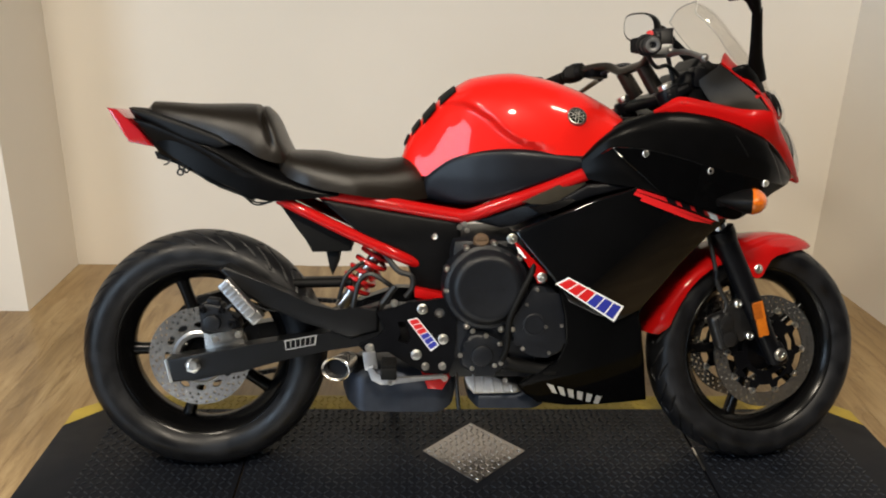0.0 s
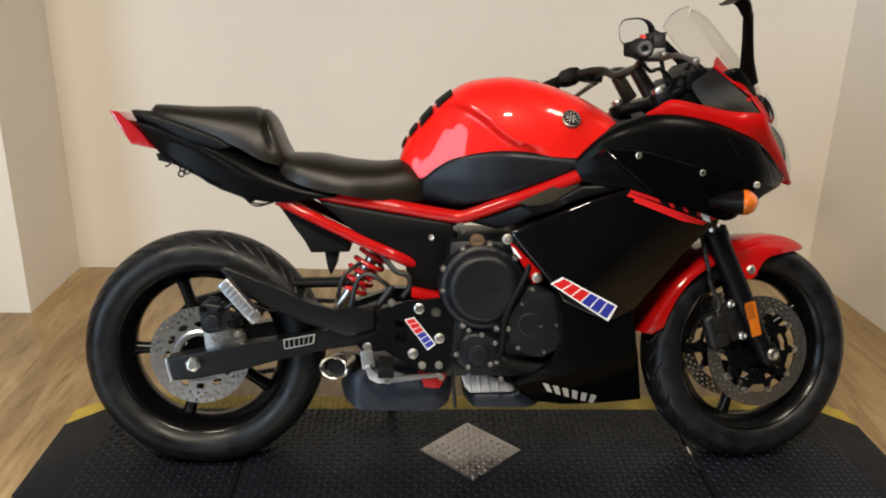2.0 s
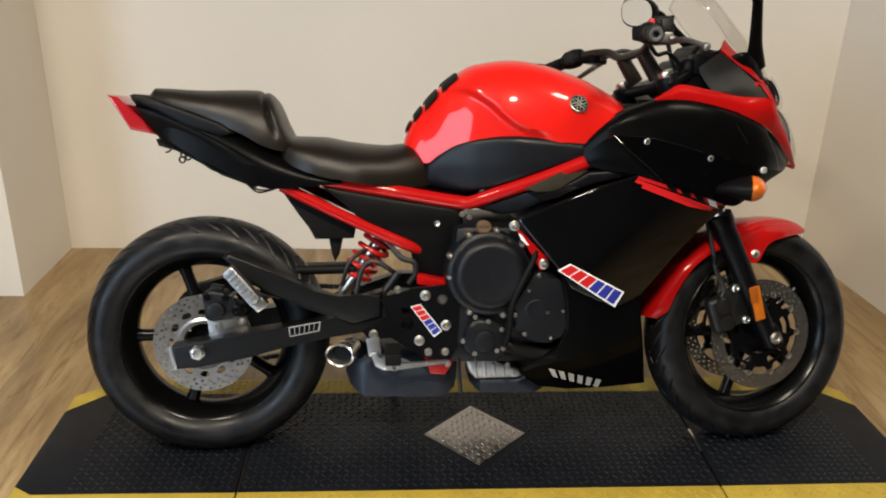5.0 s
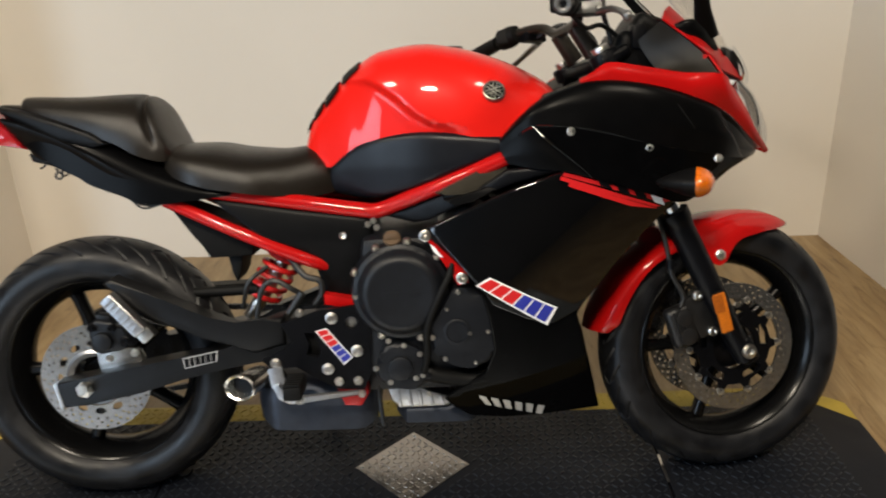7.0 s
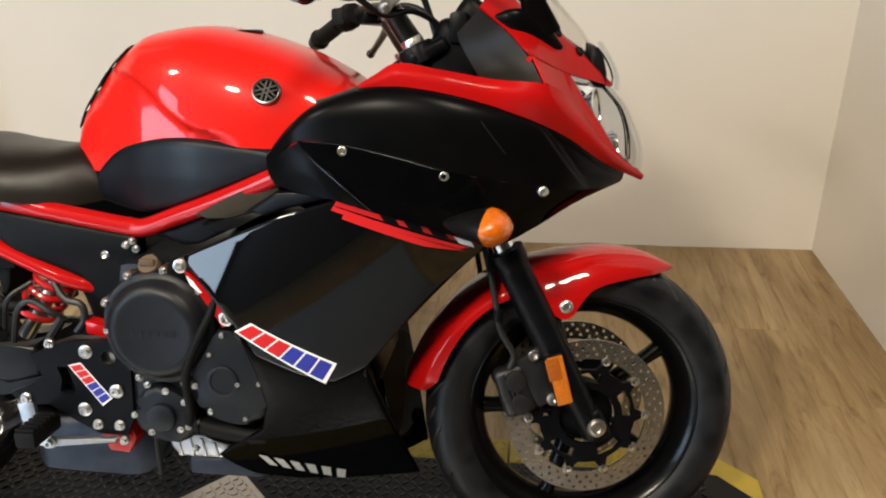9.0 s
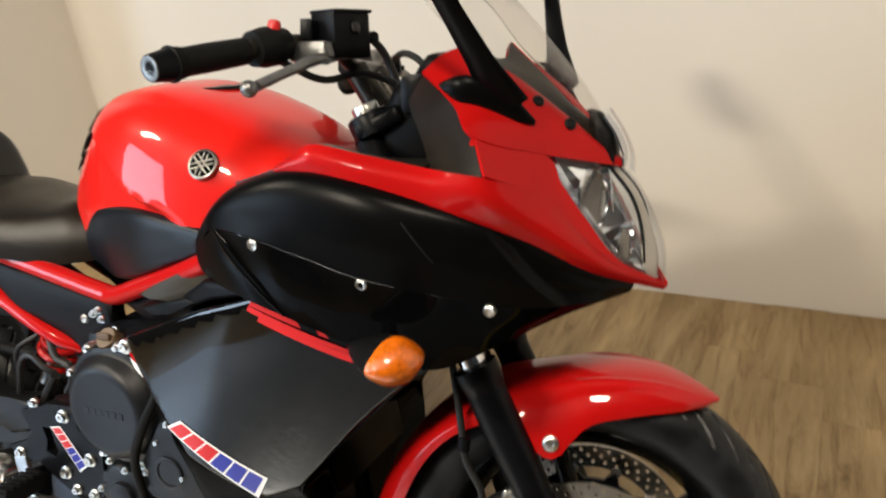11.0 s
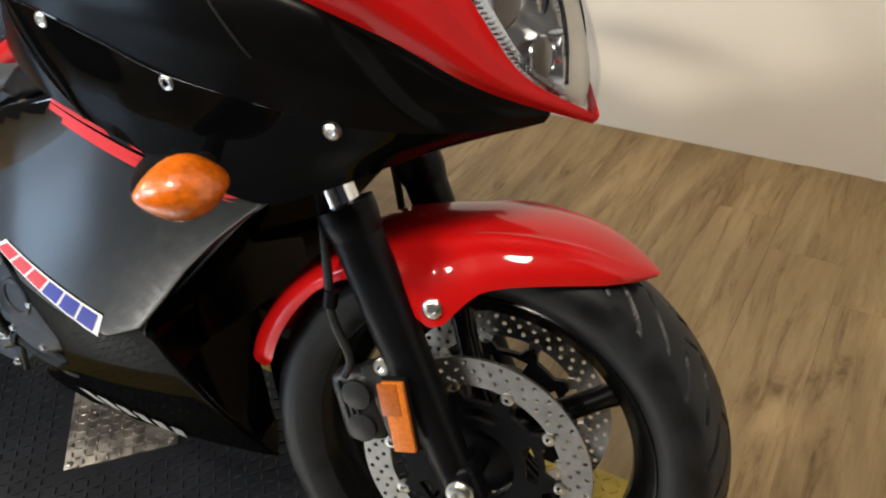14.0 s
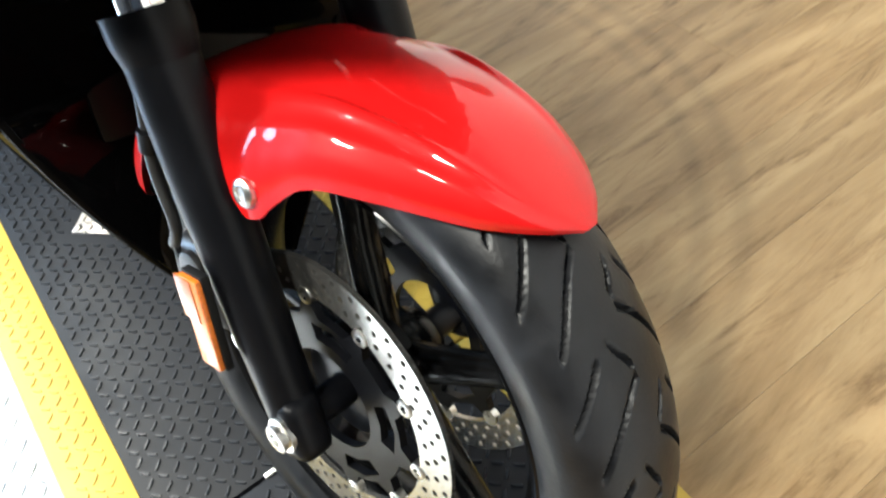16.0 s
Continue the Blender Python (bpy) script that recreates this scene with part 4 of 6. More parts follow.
# lower fairing
def fitted_width(known, order):
    """A smooth polynomial width over (x, z) through some known widths."""
    def terms(x, z):
        return [x ** i * z ** j for i in range(order + 1) for j in range(order + 1 - i)]
    a = np.array([terms(x, z) for x, z, w in known])
    co = np.linalg.lstsq(np.vstack([a, 0.01 * np.eye(a.shape[1])]), np.concatenate([[w for *_, w in known], np.zeros(a.shape[1])]), rcond=None)[0]
    return lambda x, z: float(np.dot(co, terms(x, z)))


MAIN = [(0.022, 0.622), (0.075, 0.560), (0.118, 0.508), (0.15, 0.462), (0.22, 0.428), (0.275, 0.412), (0.327, 0.436), (0.372, 0.488), (0.413, 0.538), (0.455, 0.582), (0.5, 0.622), (0.538, 0.652), (0.47, 0.688), (0.40, 0.712), (0.30, 0.729), (0.20, 0.698), (0.10, 0.655)]
main_width = fitted_width([(0.022, 0.622, 0.211), (0.15, 0.515, 0.241), (0.28, 0.447, 0.226), (0.092, 0.52, 0.222), (0.327, 0.436, 0.207), (0.413, 0.538, 0.192), (0.49, 0.62, 0.19), (0.53, 0.65, 0.188), (0.42, 0.70, 0.224), (0.30, 0.728, 0.238), (0.2, 0.69, 0.228), (0.25, 0.6, 0.25), (0.1, 0.65, 0.217), (0.37, 0.6, 0.228)], 2)
both("side_fairing", add_panel(bmesh.new(), MAIN, main_width, 0.004, 0.005, 0.014, 0), GLOSS, bike, "gloss black side fairing", 30)
BELLY = [(0.125, 0.495), (0.143, 0.427), (0.152, 0.36), (0.135, 0.305), (0.07, 0.262), (0.045, 0.240), (0.066, 0.215), (0.10, 0.188), (0.178, 0.172), (0.27, 0.167), (0.396, 0.166), (0.386, 0.205), (0.363, 0.29), (0.338, 0.388), (0.326, 0.438), (0.275, 0.418), (0.22, 0.434), (0.155, 0.466)]
belly_width = fitted_width([(0.125, 0.495, 0.235), (0.145, 0.43, 0.228), (0.152, 0.36, 0.212), (0.326, 0.438, 0.203), (0.338, 0.388, 0.182), (0.363, 0.29, 0.14), (0.386, 0.205, 0.092), (0.396, 0.166, 0.072), (0.27, 0.168, 0.105), (0.178, 0.172, 0.115), (0.125, 0.242, 0.166), (0.06, 0.23, 0.165), (0.22, 0.43, 0.226), (0.25, 0.3, 0.168), (0.25, 0.175, 0.108)], 2)
both("belly_fairing", add_panel(bmesh.new(), BELLY, belly_width, 0.004, 0.005, 0.014, 0), GLOSS_LOW, bike, "gloss black belly fairing", 30)
RIDGE = [(0.53, -0.186, 0.648), (0.49, -0.187, 0.616), (0.413, -0.188, 0.536), (0.327, -0.203, 0.436), (0.338, -0.178, 0.388), (0.363, -0.136, 0.29), (0.386, -0.088, 0.205), (0.396, -0.068, 0.167)]
INNER = [(0.44, -0.01, 0.67), (0.40, -0.01, 0.61), (0.35, -0.01, 0.53), (0.30, -0.01, 0.43), (0.305, -0.01, 0.37), (0.32, -0.01, 0.28), (0.335, -0.01, 0.20), (0.345, -0.01, 0.165)]
INMID = [(0.475, -0.11, 0.668), (0.437, -0.11, 0.60), (0.375, -0.11, 0.522), (0.318, -0.11, 0.43), (0.325, -0.10, 0.37), (0.345, -0.08, 0.28), (0.36, -0.05, 0.20), (0.37, -0.035, 0.165)]
both("inner_fairing", add_loft(bmesh.new(), [RIDGE, INMID, INNER], 50, 6, 0.003), FLANK, bike, "dull black inner fairing")
bm = add_box(bmesh.new(), (0.285, 0, 0.47), (0.05, 0.22, 0.22), 0.01, Euler((0, radians(-14), 0)).to_matrix())
part("radiator", bm, SATIN, bike, "black radiator behind the front wheel")
# exhaust headers behind the radiator
for y in (-0.075, -0.025, 0.025, 0.075):
    bm = add_tube(bmesh.new(), [(0.20, y, 0.50), (0.25, y * 0.95, 0.44), (0.25, y * 0.8, 0.30), (0.20, y * 0.5, 0.20), (0.05, y * 0.4, 0.185)], 0.017, 12, 20)
    part("exhaust_header", bm, MUFFLER, bike)

INTAKE = [(-0.088, 0.640), (-0.02, 0.652), (0.045, 0.678), (0.075, 0.687), (0.118, 0.688), (0.19, 0.733), (0.25, 0.738), (0.29, 0.728), (0.20, 0.704), (0.10, 0.662), (0.03, 0.628), (0.0, 0.622)]
both("intake_cover", add_panel(bmesh.new(), INTAKE, lambda x, z: smooth_at([-0.1, 0.03, 0.15, 0.3], [0.105, 0.15, 0.2, 0.232], x), 0.01, 0.008, 0.014, 0), SATIN, bike, "smooth black intake cover", 30)
bm = add_prism(bmesh.new(), [(0.06, 0.676), (0.10, 0.684), (0.15, 0.700), (0.17, 0.694), (0.12, 0.672), (0.085, 0.662)], -0.14, -0.204, 0.003)
part("intake_scoop", bm, MATTE, bike)
# screws on the cowl
for x, y, z in ((0.311, -0.247, 0.805), (0.464, -0.24, 0.767), (0.615, -0.196, 0.737)):
    for s in (1, -1):
        bm = bmesh.new()
        add_lathe(bm, [(-0.006, 0.0082), (0.0, 0.0082), (0.002, 0.006), (0.0015, 0.004), (0.0, 0.0035), (0.0, 0.00005)], (x, y * s, z), (0.1, -s, -0.1), 16)
        part("screw", bm, STEEL, bike)
for x, y, z in ((0.595, -0.078, 0.998), (0.632, -0.069, 0.975), (0.669, -0.052, 0.946)):
    for s in (1, -1):
        bm = bmesh.new()
        add_lathe(bm, [(-0.004, 0.008), (0.004, 0.008), (0.006, 0.006), (0.006, 0.003), (0.004, 0.00005)], (x, y * s, z), (0.6, -0.6 * s, 0.5), 14)
        part("screen_screw", bm, SOFT, bike)
# position lamp at the foot of the screen
bm = add_body(bmesh.new(), [(0.684, 0.925, 0.962, 0.013, 0.8), (0.697, 0.895, 0.957, 0.021, 0.6), (0.713, 0.888, 0.938, 0.021, 0.6), (0.720, 0.89, 0.915, 0.016, 0.8)], 20, 20)
part("lamp_frame", bm, MATTE, bike)
bm = add_loft(bmesh.new(), [[(0.703, -0.017, 0.960), (0.722, -0.019, 0.930), (0.733, -0.019, 0.902), (0.734, -0.012, 0.882)], [(0.709, 0, 0.962), (0.730, 0, 0.930), (0.741, 0, 0.902), (0.742, 0, 0.880)], [(0.703, 0.017, 0.960), (0.722, 0.019, 0.930), (0.733, 0.019, 0.902), (0.734, 0.012, 0.882)]], 20, 6, 0.002)
part("position_lamp", bm, LENS, bike, "clear position lamp under the screen")
bm = add_loft(bmesh.new(), [[(0.702, -0.012, 0.952), (0.718, -0.013, 0.930), (0.728, -0.013, 0.905), (0.728, -0.008, 0.888)], [(0.702, 0.012, 0.952), (0.718, 0.013, 0.930), (0.728, 0.013, 0.905), (0.728, 0.008, 0.888)]], 20, 6, 0.003)
part("lamp_core", bm, SHELL, bike)
# mirrors: place of the head, its turn, and the stem's top
for s, head_at, turn, top, link in ((-1, (0.472, -0.302, 1.184), -8, (0.556, -0.222, 1.128), (0.508, -0.246, 1.162)), (1, (0.462, 0.366, 1.156), 18, (0.528, 0.318, 1.13), (0.492, 0.338, 1.150))):
    foot, top, link = Vector((0.608, 0.117 * s, 0.975)), Vector(top), Vector(link)
    bm = bmesh.new()
    add_tube(bm, [foot, foot.lerp(top, 0.5), top], [0.030, 0.018, 0.0145, 0.013], 16, 18, 0.36)
    add_tube(bm, [foot.lerp(top, 0.95), top.lerp(link, 0.5) + Vector((0.006, 0, 0.004)), link], [0.010, 0.0155, 0.0155, 0.012], 14, 12, 0.8)
    add_tube(bm, [(0.535, 0.150 * s, 0.998), (0.56, 0.150 * s, 0.996), (0.59, 0.134 * s, 0.983), (0.615, 0.118 * s, 0.968), (0.640, 0.102 * s, 0.953)], [0.006, 0.021, 0.023, 0.016, 0.003], 16, 20, 0.45)
    arm = part("mirror_arm", bm, COWL, bike, "black mirror arm")
    place = Matrix.Translation(head_at) @ Matrix.Rotation(radians(turn), 4, "Z")
    bm = bmesh.new()
    rows = []
    ring = [2 * math.pi * j / 28 for j in range(28)]
    for k in range(15):
        a = k / 14
        sc = math.sqrt(max(0.0, 1 - a ** 2.2))
        rows.append([Vector((0.052 * a, s * 0.08 * sc * math.copysign(abs(math.cos(q)) ** 0.7, math.cos(q)), 0.012 * math.cos(q) + 0.043 * sc * math.copysign(abs(math.sin(q)) ** 0.75, math.sin(q)))) for q in ring])
    add_grid(bm, rows[:-1], close_v=True)
    bm.verts.ensure_lookup_table()
    bm.faces.new([v for v in bm.verts][-28:])
    bm.faces.new([v for v in bm.verts][:28])
    bmesh.ops.transform(bm, matrix=place, verts=bm.verts)
    head = part("mirror_head", bm, COWL, arm, "rounded black mirror housing")
    bm = bmesh.new()
    bm.faces.new([bm.verts.new((-0.0015, s * 0.075 * math.copysign(abs(math.cos(q)) ** 0.7, math.cos(q)), 0.012 * math.cos(q) + 0.038 * math.copysign(abs(math.sin(q)) ** 0.75, math.sin(q)))) for q in ring])
    bmesh.ops.transform(bm, matrix=place, verts=bm.verts)
    part("mirror_glass", bm, MIRROR, arm, "mirror glass")
# turn signals
for s in (-1, 1):
    place = Matrix.Translation((0.537, 0.302 * s, 0.704)) @ Matrix.Rotation(radians(20 * s), 4, "Z")
    squash = place @ Matrix.Diagonal((0.86, 1.12, 0.78, 1))

    def almond(bm):
        """Pinched to points at both sides."""
        for v in bm.verts:
            v.co.z *= 1 - 0.42 * min(1, (v.co.y / 0.0375) ** 2)
        bmesh.ops.transform(bm, matrix=squash, verts=bm.verts)
    bm = add_lathe(bmesh.new(), [(-0.085, 0.004), (-0.078, 0.009), (-0.06, 0.018), (-0.03, 0.030), (-0.01, 0.0355), (0.002, 0.037)], (0, 0, 0), (1, 0, 0), 32)
    almond(bm)
    sig = part("turn_signal", bm, MATTE, bike, "black turn signal housing")
    bm = add_lathe(bmesh.new(), [(0.0, 0.0375), (0.006, 0.0375), (0.014, 0.035), (0.024, 0.029), (0.032, 0.020), (0.037, 0.010), (0.0385, 0.0001)], (0, 0, 0), (1, 0, 0), 32)
    almond(bm)
    part("amber_lens", bm, AMBER, sig, "amber plastic lens")
    bm = add_tube(bmesh.new(), [(0.497, 0.262 * s, 0.698), (0.492, 0.19 * s, 0.69)], 0.010, 10, 3)
    part("stalk", bm, SOFT, sig)

# ---- frame, swingarm, engine ----
bm = add_tube(bmesh.new(), [(-0.43, -0.10, 0.701), (-0.264, -0.108, 0.675), (-0.115, -0.115, 0.651), (-0.075, -0.12, 0.65), (-0.006, -0.137, 0.676), (0.103, -0.167, 0.718), (0.205, -0.19, 0.762)], 0.0165, 16, 60)
both("frame_tube", bm, RED, bike, "red painted steel frame tube")
bm = add_tube(bmesh.new(), [(-0.53, -0.105, 0.687), (-0.385, -0.112, 0.616), (-0.245, -0.112, 0.551), (-0.18, -0.08, 0.52)], 0.014, 14, 24)
both("subframe_tube", bm, RED, bike, "red painted subframe tube")
SIDE = [(-0.438, 0.690), (-0.251, 0.657), (-0.095, 0.634), (-0.09, 0.57), (-0.10, 0.46), (-0.203, 0.456), (-0.222, 0.53), (-0.331, 0.598)]
both("side_cover", add_panel(bmesh.new(), SIDE, lambda x, z: 0.108 + 0.02 * smooth_at([0.45, 0.55, 0.6, 0.7], [-0.5, 0.0, 0.6, 0.2], z), 0.02, 0.01, 0.02, 0), MATTE, bike, "matte black side cover", 30)
bm = add_lathe(bmesh.new(), [(-0.004, 0.008), (0.002, 0.008), (0.004, 0.006), (0.002, 0.003), (0.002, 0.00005)], (-0.157, -0.119, 0.598), (0, -1, 0), 14)
part("screw", bm, STEEL, bike)
bm = add_prism(bmesh.new(), [(-0.535, 0.672), (-0.456, 0.640), (-0.357, 0.585), (-0.36, 0.555), (-0.454, 0.553), (-0.484, 0.612)], 0.08, -0.08, 0.006)
part("rear_mudguard", bm, SOFT, bike, "black plastic undertail splash guard")
bm = add_prism(bmesh.new(), [(-0.424, 0.556), (-0.388, 0.556), (-0.397, 0.511), (-0.408, 0.490), (-0.416, 0.511)], 0.05, -0.05, 0.004)
part("splash_flap", bm, SOFT, bike)
TAILSIDE = [(-0.872, 0.872), (-0.822, 0.860), (-0.744, 0.828), (-0.666, 0.790), (-0.60, 0.752), (-0.545, 0.728), (-0.452, 0.716), (-0.395, 0.718), (-0.40, 0.700), (-0.47, 0.690), (-0.547, 0.688), (-0.601, 0.690), (-0.694, 0.730), (-0.746, 0.757), (-0.818, 0.786)]
both("tail_side", add_panel(bmesh.new(), TAILSIDE, lambda x, z: smooth_at([-0.9, -0.75, -0.6, -0.4], [0.082, 0.108, 0.135, 0.138], x) - 0.6 * max(0, smooth_at([-0.9, -0.75, -0.6, -0.4], [0.88, 0.83, 0.755, 0.72], x) - z), 0.012, 0.012, 0.012, 0), MATTE, bike, "satin black tail side panel", 30)
GUSSET = [(0.043, 0.688), (0.075, 0.705), (0.142, 0.737), (0.188, 0.754), (0.191, 0.730), (0.118, 0.683), (0.067, 0.684)]
both("frame_gusset", add_prism(bmesh.new(), GUSSET, -0.165, -0.19, 0.003), GUSSET_PAINT, bike, "satin bronze-grey frame gusset")
BAND = [(-0.886, 0.897), (-0.824, 0.886), (-0.745, 0.862), (-0.666, 0.834), (-0.634, 0.811), (-0.667, 0.803), (-0.747, 0.820), (-0.825, 0.858), (-0.87, 0.879)]
both("tail_band", add_panel(bmesh.new(), BAND, lambda x, z: smooth_at([-0.9, -0.75, -0.6], [0.066, 0.10, 0.128], x), 0.02, 0.012, 0.012, 0), MATTE, bike, "matte black grab band", 30)
bm = add_prism(bmesh.new(), [(-0.834, 0.793), (-0.787, 0.783), (-0.74, 0.758), (-0.66, 0.715), (-0.60, 0.688), (-0.60, 0.676), (-0.68, 0.706), (-0.784, 0.768), (-0.828, 0.776)], 0.045, -0.045, 0.003)
under = part("undertray", bm, SOFT, bike, "bare black undertray with loose wiring")
for pts in ([(-0.79, -0.05, 0.78), (-0.80, -0.055, 0.765), (-0.81, -0.05, 0.762)], [(-0.765, -0.05, 0.766), (-0.76, -0.055, 0.745), (-0.752, -0.05, 0.748), (-0.755, -0.05, 0.764)], [(-0.74, -0.055, 0.752), (-0.70, -0.06, 0.722), (-0.64, -0.06, 0.70), (-0.60, -0.06, 0.676), (-0.57, -0.06, 0.672), (-0.54, -0.07, 0.68)], [(-0.62, -0.065, 0.69), (-0.59, -0.07, 0.668), (-0.55, -0.07, 0.676)]):
    part("wire", add_tube(bmesh.new(), pts, 0.0022, 6, 18), CABLE, under)
bm = bmesh.new()
add_lathe(bm, [(-0.002, 0.009), (0.002, 0.009), (0.002, 0.005), (-0.002, 0.005)], (-0.772, -0.05, 0.744), (0, 1, 0), 16, close=True)
add_lathe(bm, [(-0.002, 0.009), (0.002, 0.009), (0.002, 0.005), (-0.002, 0.005)], (-0.768, -0.05, 0.758), (0, 1, 0), 16, close=True)
part("lock_ring", bm, CABLE, under)

ARM = [(-0.797, 0.302), (-0.786, 0.245), (-0.735, 0.250), (-0.70, 0.257), (-0.615, 0.273), (-0.521, 0.299), (-0.42, 0.327), (-0.33, 0.335), (-0.24, 0.33), (-0.12, 0.35), (-0.12, 0.43), (-0.25, 0.432), (-0.34, 0.40), (-0.39, 0.372), (-0.427, 0.364), (-0.597, 0.337)]
for s in (-1, 1):
    bm = add_prism(bmesh.new(), ARM, 0.09 * s, 0.142 * s, 0.006, 3)
    arm = part("swingarm", bm, ARMBLACK, bike, "satin black box-section swingarm")
    bm = add_prism(bmesh.new(), [(-0.803, 0.299), (-0.796, 0.302), (-0.785, 0.246), (-0.792, 0.243)], 0.095 * s, 0.140 * s, 0.001)
    part("end_cap", bm, STEEL, arm)
    bm = bmesh.new()
    add_lathe(bm, [(0, 0.019), (0.004, 0.019), (0.004, 0.015), (0.012, 0.015), (0.014, 0.012), (0.014, 0.007), (0.010, 0.006), (0.010, 0.00005)], (-0.735, 0.142 * s, 0.287), (0, s, 0), 6)
    part("axle_nut", bm, STEEL, arm)
bm = add_prism(bmesh.new(), [(-0.668, 0.520), (-0.650, 0.531), (-0.55, 0.485), (-0.45, 0.438), (-0.397, 0.415), (-0.34, 0.420), (-0.29, 0.436), (-0.29, 0.37), (-0.36, 0.352), (-0.41, 0.376), (-0.47, 0.394), (-0.565, 0.432), (-0.61, 0.462)], -0.10, -0.150, 0.010, 4)
part("passenger_peg_bracket", bm, ARMBLACK, bike, "black angled footrest bracket")
TILT = Euler((0, radians(50), 0)).to_matrix()
bm = add_box(bmesh.new(), (-0.6195, -0.168, 0.458), (0.104, 0.032, 0.031), 0.006, TILT, 3)
peg = part("passenger_footpeg", bm, ALU, bike, "folded bare aluminium passenger footpeg")
for k in range(7):
    bm = add_box(bmesh.new(), Vector((-0.6195, -0.1845, 0.458)) + TILT @ Vector((-0.040 + 0.0125 * k, 0, 0)), (0.006, 0.003, 0.026), 0.001, TILT)
    part("rib", bm, ALU, peg)
bm = add_box(bmesh.new(), (-0.580, -0.160, 0.412), (0.026, 0.03, 0.034), 0.006, TILT)
part("hinge", bm, STEEL, peg)
# rear brake
bm = add_prism(bmesh.new(), [(-0.724, 0.424), (-0.705, 0.436), (-0.668, 0.430), (-0.655, 0.408), (-0.630, 0.398), (-0.625, 0.374), (-0.66, 0.364), (-0.70, 0.356), (-0.719, 0.364)], -0.078, -0.122, 0.009, 3)
add_box(bm, (-0.690, -0.100, 0.436), (0.030, 0.026, 0.016), 0.004, Euler((0, radians(8), 0)).to_matrix())
cal = part("rear_caliper", bm, ENGINE, bike, "black rear brake caliper")
bm = add_lathe(bmesh.new(), rounded(0.021, 0.016, 0.3), (-0.690, -0.120, 0.388), (0, -1, 0), 28)
part("piston_boss", bm, ENGINE, cal)
for x, z, r in ((-0.642, 0.386, 0.0095), (-0.712, 0.420, 0.0065), (-0.668, 0.418, 0.0065)):
    bm = add_lathe(bmesh.new(), [(-0.004, r * 1.3), (0.006, r * 1.3), (0.008, r), (0.014, r), (0.014, r * 0.5), (0.010, 0.00005)], (x, -0.120, z), (0, -1, 0), 16)
    part("slide_pin", bm, SATIN, cal)
bm = add_prism(bmesh.new(), [(-0.718, 0.358), (-0.66, 0.366), (-0.622, 0.366), (-0.620, 0.330), (-0.66, 0.328), (-0.713, 0.309)], -0.094, -0.102, 0.002)
part("caliper_bracket", bm, DISC, cal)
for x, z in ((-0.634, 0.352), (-0.690, 0.342)):
    part("bolt", add_bolt(bmesh.new(), (x, -0.102, z), r=0.006, h=0.006), STEEL, cal)
part("brake_hose", add_tube(bmesh.new(), [(-0.66, -0.115, 0.42), (-0.62, -0.12, 0.44), (-0.55, -0.12, 0.42), (-0.45, -0.11, 0.41)], 0.005, 8, 20), CABLE, cal)
# chain
bm = bmesh.new()
loop = []
for k in range(40):
    a = math.pi / 2 + math.pi * k / 40
    loop.append(Vector((AXLE_R.x + 0.116 * math.cos(a), 0.092, AXLE_R.z + 0.116 * math.sin(a))))
for k in range(46):
    loop.append(Vector((AXLE_R.x + 0.62 * k / 46, 0.092, AXLE_R.z - 0.116 + 0.10 * k / 46)))
for k in range(46):
    loop.append(Vector((AXLE_R.x + 0.62 * (1 - k / 46), 0.092, AXLE_R.z + 0.116 - 0.03 * (1 - k / 46))))
for i, p in enumerate(loop):
    d = loop[(i + 1) % len(loop)] - p
    if 0.001 < d.length < 0.05:
        add_box(bm, p + d / 2, (d.length * 0.95, 0.014 if i % 2 else 0.009, 0.012), 0, Euler((0, -math.atan2(d.z, d.x), 0)).to_matrix())
tagged(part("chain", bm, ENGINE, bike, "dark roller chain"), kind="stuff")
bm = add_prism(bmesh.new(), [(-0.80, 0.40), (-0.60, 0.455), (-0.36, 0.46), (-0.36, 0.44), (-0.60, 0.435), (-0.80, 0.385)], 0.07, 0.12, 0.003)
part("chain_guard", bm, SOFT, bike)
bm = add_tube(bmesh.new(), [(-0.60, -0.02, 0.462), (-0.50, -0.05, 0.47), (-0.36, -0.06, 0.475)], 0.012, 10, 12)
part("hugger_bar", bm, SOFT, bike)

# shock absorber
top, low = Vector((-0.275, -0.03, 0.575)), Vector((-0.39, -0.03, 0.405))
ax = (low - top).normalized()
bm = add_tube(bmesh.new(), [top, low], 0.016, 14, 4)
shock = part("shock_absorber", bm, STEEL, bike, "rear shock absorber")
u = ax.orthogonal().normalized()
w = ax.cross(u)
coil = [top + ax * (0.02 + 0.125 * k / 120) + 0.036 * (math.cos(k * 2 * math.pi / 24) * u + math.sin(k * 2 * math.pi / 24) * w) for k in range(121)]
part("spring", add_tube(bmesh.new(), coil, 0.0065, 8, 240), SPRING, shock, "red coil spring")
for pts, r in (([(-0.354, -0.12, 0.425), (-0.339, -0.12, 0.487), (-0.311, -0.12, 0.507), (-0.275, -0.12, 0.487), (-0.262, -0.11, 0.475)], 0.006), ([(-0.28, -0.10, 0.556), (-0.245, -0.12, 0.515), (-0.214, -0.12, 0.503), (-0.21, -0.12, 0.475), (-0.227, -0.12, 0.45)], 0.007), ([(-0.252, -0.12, 0.477), (-0.296, -0.12, 0.415)], 0.009), ([(-0.39, -0.09, 0.44), (-0.37, -0.10, 0.50), (-0.33, -0.08, 0.53)], 0.005)):
    part("hose", add_tube(bmesh.new(), pts, r, 8, 20), CABLE, bike)

